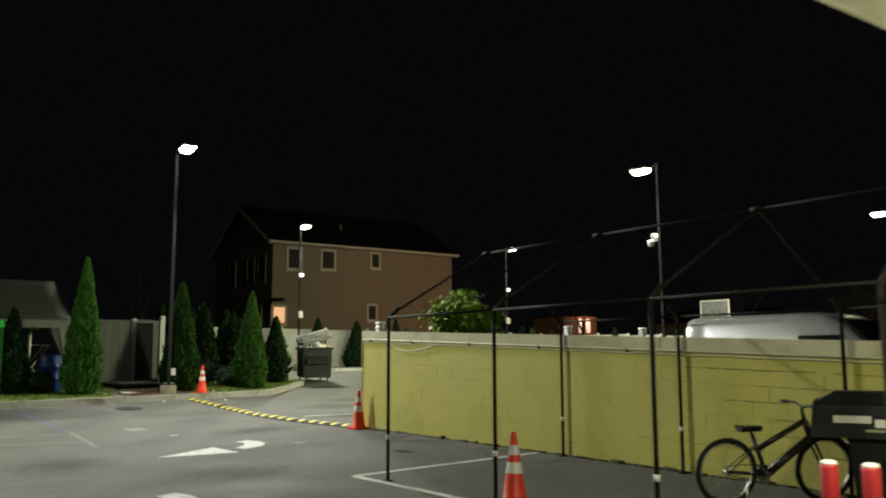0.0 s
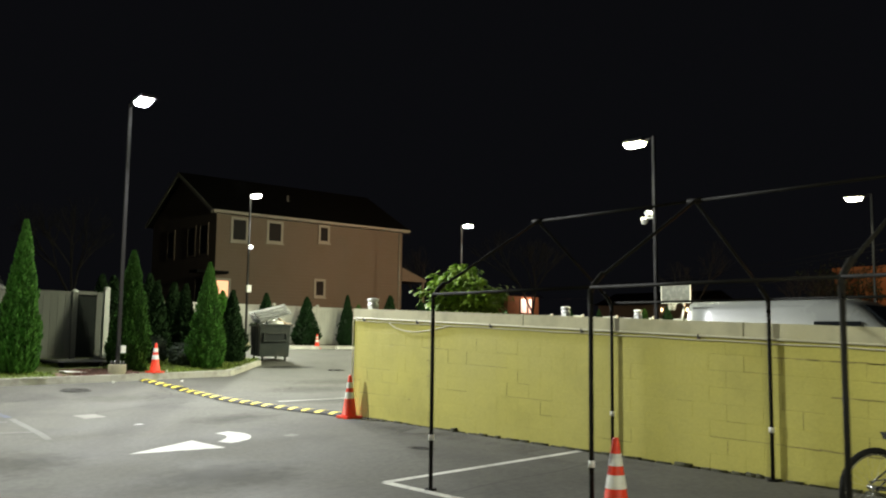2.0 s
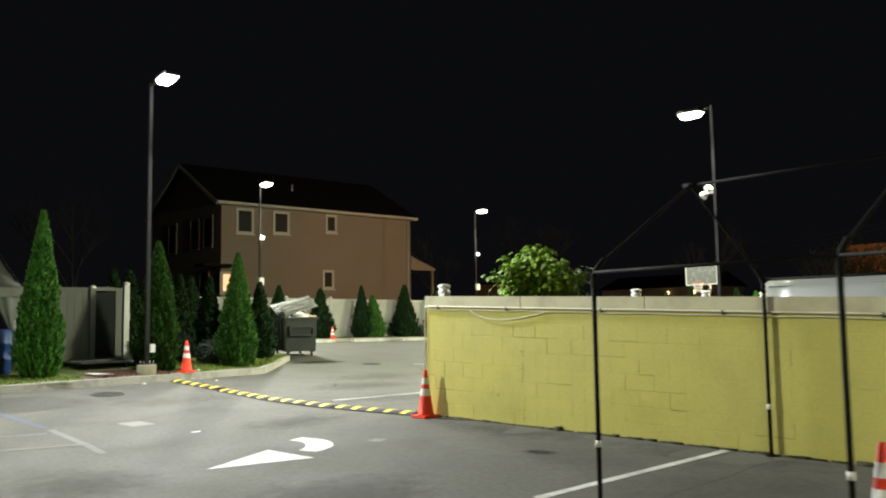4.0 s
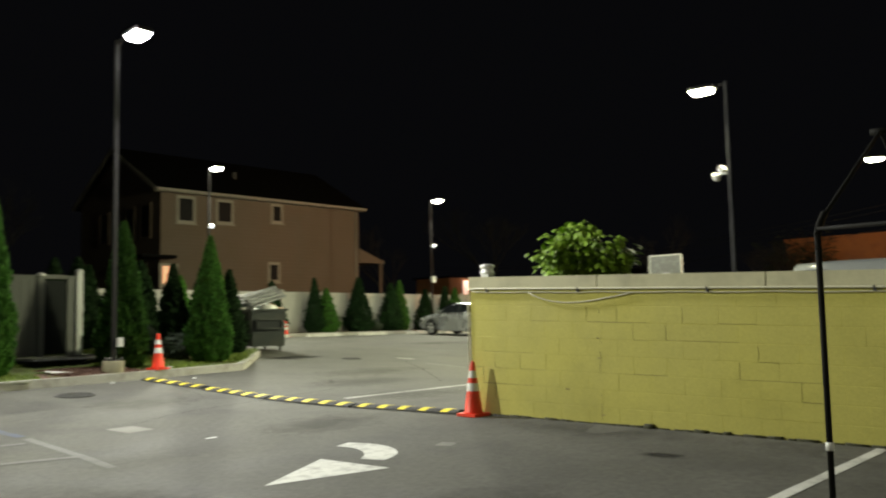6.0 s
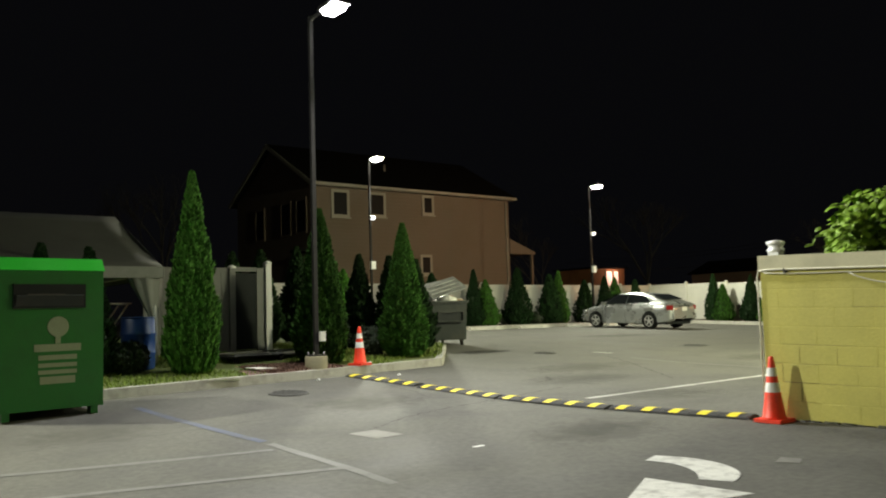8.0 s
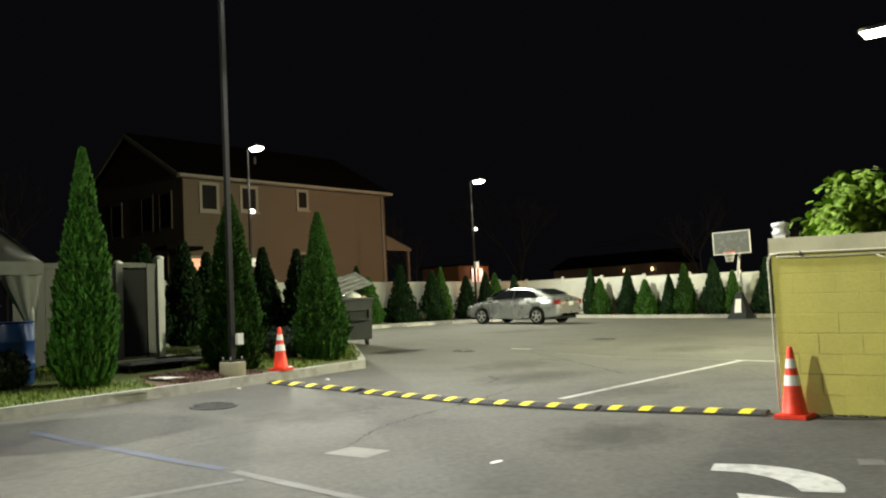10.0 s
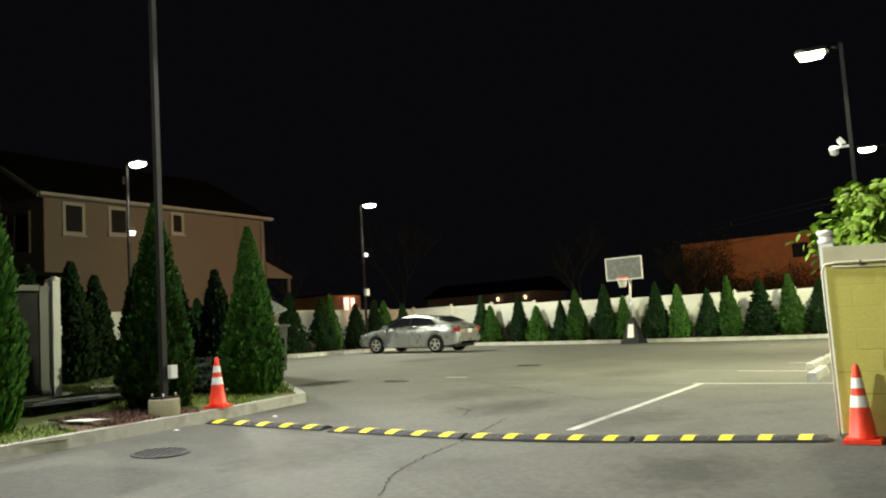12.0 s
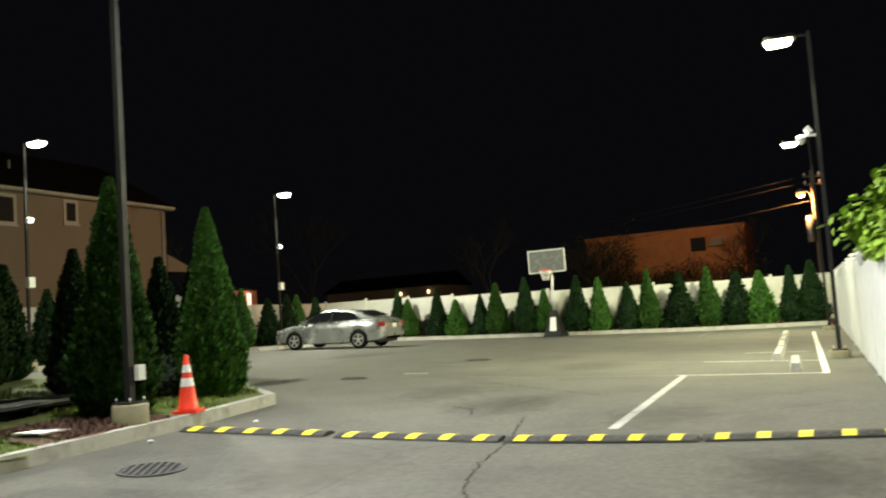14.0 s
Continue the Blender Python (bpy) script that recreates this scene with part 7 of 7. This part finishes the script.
def evergreen(meshes, trunk, x, y, z, label, group="", sc=1.0, szc=1.0, rz=0.0):
    t = thing("evergreen_tree", label, "evergreen tree", group, m=pose(x, y, z, 0, 0, rz))
    m = Matrix.Diagonal((sc, sc, szc, 1))
    piece("crown", meshes[0], t, m)
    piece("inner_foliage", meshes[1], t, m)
    piece("trunk", trunk, t, m)
    return t


NEAR = [evergreen_mesh("crown", 3.35, 0.56, 26000, 0.074, s) for s in (11, 12, 13)]
NEAR_T = trunk_mesh(2.6, 0.06)
for i, (x, y, ztip, rad) in enumerate(((5.25, 21.12, 3.78, 0.435), (7.64, 21.05, 3.25, 0.47), (9.70, 21.32, 3.10, 0.455))):
    z = bed_z(x, y) - 0.02
    evergreen(NEAR[i], NEAR_T, x, y, z, ("tall narrow green arborvitae in the planted bed", "green arborvitae close behind the lamp post", "full conical green arborvitae near the kerb end")[i],
              "arborvitae of the bed", rad / 0.56, (ztip - z) / 3.35, 40 * i)
# unlit trees of the bed: their shade is put into the leaf colour
MID = [evergreen_mesh("crown", 2.5, 0.5, 5000, 0.105, s, M_LEAF_UNLIT) for s in (21, 22, 23)]
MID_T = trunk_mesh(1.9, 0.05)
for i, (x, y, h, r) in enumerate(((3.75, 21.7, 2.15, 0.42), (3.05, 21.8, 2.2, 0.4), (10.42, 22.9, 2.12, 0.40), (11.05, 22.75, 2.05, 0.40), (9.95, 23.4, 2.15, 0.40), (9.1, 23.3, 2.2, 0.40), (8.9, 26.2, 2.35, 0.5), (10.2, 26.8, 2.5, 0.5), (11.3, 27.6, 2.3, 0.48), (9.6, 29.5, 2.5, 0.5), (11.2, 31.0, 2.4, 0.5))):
    evergreen(MID[i % 3], MID_T, x, y, bed_z(x, y) - 0.02, "narrow evergreen of the planted bed, darkened as unlit", "arborvitae of the bed", r / 0.5, h / 2.5, 57 * i)
FAR = [evergreen_mesh("crown", 2.4, 0.56, 3600, 0.105, q) for q in (31, 32)]
FAR_DARK = [evergreen_mesh("crown", 2.4, 0.56, 3600, 0.105, q, M_LEAF_FAR) for q in (33, 34)]
FAR_T = trunk_mesh(1.8, 0.05)
rnd = random.Random(77)
k = 0
# the two rows mix bright and deep green leaf colours: place along the fence, height, width, deep green or not
for x, h, r, deep in ((14.6, 2.3, 1.0, 1), (16.4, 2.4, 1.05, 0), (18.5, 2.4, 1.0, 1), (20.6, 2.3, 1.1, 1), (22.85, 2.5, 0.8, 1), (23.5, 2.05, 1.0, 0), (25.4, 2.6, 1.15, 1), (27.4, 2.35, 1.1, 1), (28.0, 2.5, 0.85, 0),
                      (29.75, 2.1, 1.0, 1), (31.2, 2.3, 0.9, 1), (31.95, 2.25, 0.9, 0), (33.5, 2.15, 0.9, 1)):
    evergreen((FAR_DARK if deep else FAR)[k % 2], FAR_T, x, 34.85, gz(x, 34.85) + 0.10, "%s conical arborvitae before the pale fence" % ("deep green" if deep else "bright green"), "arborvitae along the fence", r, h / 2.4, rnd.uniform(0, 360))
    k += 1
for y, top, r, deep in ((31.05, 2.75, .8, 1), (30.55, 2.25, .9, 0), (29.05, 2.62, .85, 1), (28.15, 2.05, .95, 0), (26.95, 2.2, .75, 1), (26.2, 2.64, .95, 0), (24.85, 2.77, .95, 1), (24.0, 2.2, .8, 0), (22.55, 2.65, .95, 1),
                        (21.62, 2.5, .85, 0), (20.4, 2.22, .85, 1), (19.58, 2.66, .85, 0), (18.33, 2.4, 1.1, 1), (17.23, 2.56, .95, 0), (16.14, 2.25, 1.05, 1), (15.29, 2.2, 1.1, 0), (14.2, 2.3, .8, 1), (13.45, 2.45, 1.0, 1)):
    z = gz(34.6, y) + 0.10
    evergreen((FAR_DARK if deep else FAR)[k % 2], FAR_T, 34.6, y, z, "%s conical arborvitae before the cream fence" % ("deep green" if deep else "bright green"), "arborvitae along the fence", r, (top - z) / 2.4, rnd.uniform(0, 360))
    k += 1


def leaf_ball(name, n, rad, size, seed, material, squash=0.8):
    rnd = random.Random(seed)
    vs, fs = [], []
    for i in range(n):
        d = Vector((rnd.gauss(0, 1), rnd.gauss(0, 1), rnd.gauss(0, 1))).normalized()
        r = rad * (1 + 0.25 * noise.noise(d * 2.2 + Vector((seed, 0, 0)))) * rnd.uniform(0.72, 1.02)
        c = Vector((d.x * r, d.y * r, d.z * r * squash))
        s = size * rnd.uniform(0.6, 1.3)
        a = Vector((rnd.gauss(0, 1), rnd.gauss(0, 1), rnd.gauss(0, 1))).normalized()
        b = a.cross(d + Vector((0.01, 0, 0))).normalized()
        k = len(vs)
        vs += [tuple(c - a * s), tuple(c + b * s * 0.5), tuple(c + a * s), tuple(c - b * s * 0.5)]
        fs.append((k, k + 1, k + 2, k + 3))
    me = bpy.data.meshes.new(name)
    me.from_pydata(vs, [], fs)
    me.materials.append(material)
    return me


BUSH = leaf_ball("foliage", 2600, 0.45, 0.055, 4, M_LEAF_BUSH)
bm = bmesh.new()
for i in range(7):
    a = i * 0.9
    add_tube(bm, (0, 0, -0.45), (0.25 * math.cos(a), 0.25 * math.sin(a), 0.05), 0.015, 0.006, 6)
BUSH_T = mesh_of("stems", bm, M_BARK)
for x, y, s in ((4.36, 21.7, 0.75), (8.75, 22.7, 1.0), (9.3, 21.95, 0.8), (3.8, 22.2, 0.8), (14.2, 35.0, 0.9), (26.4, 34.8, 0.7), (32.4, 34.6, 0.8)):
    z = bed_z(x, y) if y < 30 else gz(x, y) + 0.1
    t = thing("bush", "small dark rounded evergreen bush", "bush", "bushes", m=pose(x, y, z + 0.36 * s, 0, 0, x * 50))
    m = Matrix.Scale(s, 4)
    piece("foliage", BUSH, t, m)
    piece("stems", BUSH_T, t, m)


def broadleaf():
    """The leafy tree that looks over the wall: stems, limbs and drooping broad leaves."""
    t = thing("leafy_tree", "small broadleaf tree with bright green leaves behind the wall", "tree", m=pose(10.42, 12.18, gz(10.4, 12.2)))
    rnd = random.Random(41)
    bm = bmesh.new()
    tips, hang = [], []
    add_tube(bm, (0, 0, -0.05), (0.04, -0.02, 0.75), 0.075, 0.06, 10)
    for i in range(15):
        a = i * 2.4 + rnd.uniform(-0.3, 0.3)
        rr = rnd.uniform(0.15, 0.62)
        z1 = rnd.uniform(1.6, 2.5) - 0.25 * rr
        mid = Vector((0.45 * rr * math.cos(a), 0.45 * rr * math.sin(a), 0.75 + (z1 - 0.75) * 0.6))
        end = Vector((rr * 1.05 * math.cos(a), rr * 1.05 * math.sin(a), z1))
        add_tube(bm, (0.04, -0.02, 0.7), mid, 0.03, 0.018, 6)
        add_tube(bm, mid, end, 0.018, 0.007, 6)
        for f in (0.35, 0.6, 0.85, 1.0):
            tips.append(mid.lerp(end, f))
        for q in range(3):
            e2 = mid.lerp(end, rnd.uniform(0.3, 0.9)) + Vector((rnd.uniform(-.35, .35), rnd.uniform(-.35, .35), rnd.uniform(-0.05, 0.35)))
            add_tube(bm, mid.lerp(end, 0.5), e2, 0.009, 0.004, 5)
            tips += [e2, mid.lerp(e2, 0.7)]
    # long limbs that hang over the white fence
    g = gz(10.4, 12.2)
    for end in ((0.26, 0.98, 2.03), (0.3, 0.84, 1.82), (0.16, 0.78, 2.0), (0.3, 0.72, 2.16), (0.05, 0.6, 1.95), (0.34, 0.5, 2.32), (0.26, 0.36, 2.5), (0.05, 0.3, 2.3), (0.3, 0.62, 1.95), (0.22, 0.66, 1.78)):
        end = Vector((end[0], end[1] - 0.23 * end[1] / 0.98, end[2] - g))
        mid = Vector((end.x * 0.5, end.y * 0.35, max(end.z - 0.12, 1.75 - g)))
        add_tube(bm, (0.04, -0.02, 0.7), mid, 0.022, 0.012, 6)
        add_tube(bm, mid, end, 0.012, 0.005, 5)
        hang += [mid.lerp(end, 0.75), end, end + Vector((rnd.uniform(-.1, .1), -0.08, -0.08))]
    part("trunk", bm, M_BARK, t)
    vs, fs = [], []
    for p in tips + hang:
        for j in range(24):
            d = Vector((rnd.gauss(0, 1), rnd.gauss(0, 1), rnd.gauss(0, 0.8)))
            c = p + d * (0.085 if j % 3 else 0.05)
            if c.z > 2.62:
                c.z = 2.62 - rnd.uniform(0, 0.2)
            if c.y > 0.34 and c.z < 1.55 - g:
                continue
            out = Vector((c.x, c.y, 0))
            out = (out.normalized() if out.length > 0.05 else Vector((1, 0, 0))) * 0.7 + Vector((rnd.uniform(-.7, .7), rnd.uniform(-.7, .7), rnd.uniform(-0.9, 0.1)))
            out.normalize()
            side = out.cross(Vector((rnd.uniform(-.4, .4), rnd.uniform(-.4, .4), 1))).normalized()
            nrm = side.cross(out)
            L = rnd.uniform(0.085, 0.145)
            W = L * 0.42
            k = len(vs)
            vs += [tuple(c), tuple(c + out * L * 0.35 + side * W - nrm * 0.012), tuple(c + out * L * 0.35 - side * W - nrm * 0.012), tuple(c + out * L * 0.75 + side * W * 0.75 - nrm * 0.02),
                   tuple(c + out * L * 0.75 - side * W * 0.75 - nrm * 0.02), tuple(c + out * L * 1.05 - nrm * 0.035), tuple(c + out * L * 0.5)]
            fs += [(k, k + 1, k + 6), (k, k + 6, k + 2), (k + 1, k + 3, k + 6), (k + 2, k + 6, k + 4), (k + 3, k + 5, k + 6), (k + 4, k + 6, k + 5)]
    me = bpy.data.meshes.new("crown")
    me.from_pydata(vs, [], fs)
    me.materials.append(M_LEAF_B)
    c = new("crown", me)
    c.parent = t


broadleaf()


def thicket(y0, y1, h, n, seed, label):
    """Tangled brushwood in front of the brick building."""
    t = thing("thicket", label, "bush", "thickets by the brick building", m=pose(57.4, (y0 + y1) / 2, 0))
    rnd = random.Random(seed)
    w = (y1 - y0) / 2
    bm = bmesh.new()
    vs, fs = [], []
    for k in range(n):
        p = Vector((rnd.uniform(-0.6, 0.5), rnd.uniform(-w, w), rnd.uniform(-0.1, 0.5 * h)))
        d = Vector((rnd.uniform(-.2, .2), rnd.uniform(-.7, .7), 1)).normalized()
        top = h * rnd.uniform(0.7, 1.0)
        r = rnd.uniform(0.02, 0.05)
        while p.z < top:
            q = p + d * rnd.uniform(0.4, 0.9)
            add_tube(bm, p, q, r, r * 0.8, 4, False)
            for j in range(5):
                c = q + Vector((rnd.gauss(0, .2), rnd.gauss(0, .2), rnd.gauss(0, .2)))
                a = Vector((rnd.uniform(-1, 1), rnd.uniform(-1, 1), rnd.uniform(-1, 1))).normalized() * rnd.uniform(0.04, 0.09)
                b = a.cross(Vector((0.3, 0.5, 1))).normalized() * rnd.uniform(0.05, 0.1)
                i = len(vs)
                vs += [tuple(c - a), tuple(c + b), tuple(c + a), tuple(c - b)]
                fs.append((i, i + 1, i + 2, i + 3))
            q.y = max(-w, min(w, q.y))
            p, r = q, r * 0.8
            d = (d + Vector((rnd.uniform(-.3, .3), rnd.uniform(-.8, .8), rnd.uniform(-.3, .4)))).normalized()
            if d.z < 0.1:
                d.z = 0.3
    part("branches", bm, M_BARK, t)
    me = bpy.data.meshes.new("leaves")
    me.from_pydata(vs, [], fs)
    me.materials.append(M_LEAF_BUSH)
    new("leaves", me).parent = t


thicket(24.9, 28.1, 6.1, 85, 31, "tall tangled dark brushwood before the brick wall")
thicket(16.6, 24.6, 3.55, 130, 32, "low dark brushwood along the foot of the brick wall")


def bare_tree(x, y, h, seed):
    t = thing("bare_tree", "tall leafless tree beyond the fence", "tree", "bare trees", m=pose(x, y, 0.0))
    rnd = random.Random(seed)
    bm = bmesh.new()
    def grow(p, d, ln, r, depth):
        q = p + d * ln
        add_tube(bm, p, q, r, r * 0.68, 6 if depth < 2 else 4, False)
        if depth < 6:
            for i in range(3 if depth < 4 else 2):
                nd = (d + Vector((rnd.uniform(-.75, .75), rnd.uniform(-.75, .75), rnd.uniform(-.1, .55)))).normalized()
                grow(q, nd, ln * rnd.uniform(0.6, 0.8), r * 0.62, depth + 1)
    grow(Vector((0, 0, -0.2)), Vector((0.03, 0.02, 1)).normalized(), h * 0.32, h * 0.013, 0)
    part("trunk", bm, M_BARK, t)


for x, y, h, s in ((50, 25.2, 5.6, 1), (47, 31, 7.0, 2), (56.6, 16.9, 6.4, 3), (41, 40, 9, 4), (36, 44, 7, 6), (13, 45, 9, 7)):
    bare_tree(x, y, h, s)
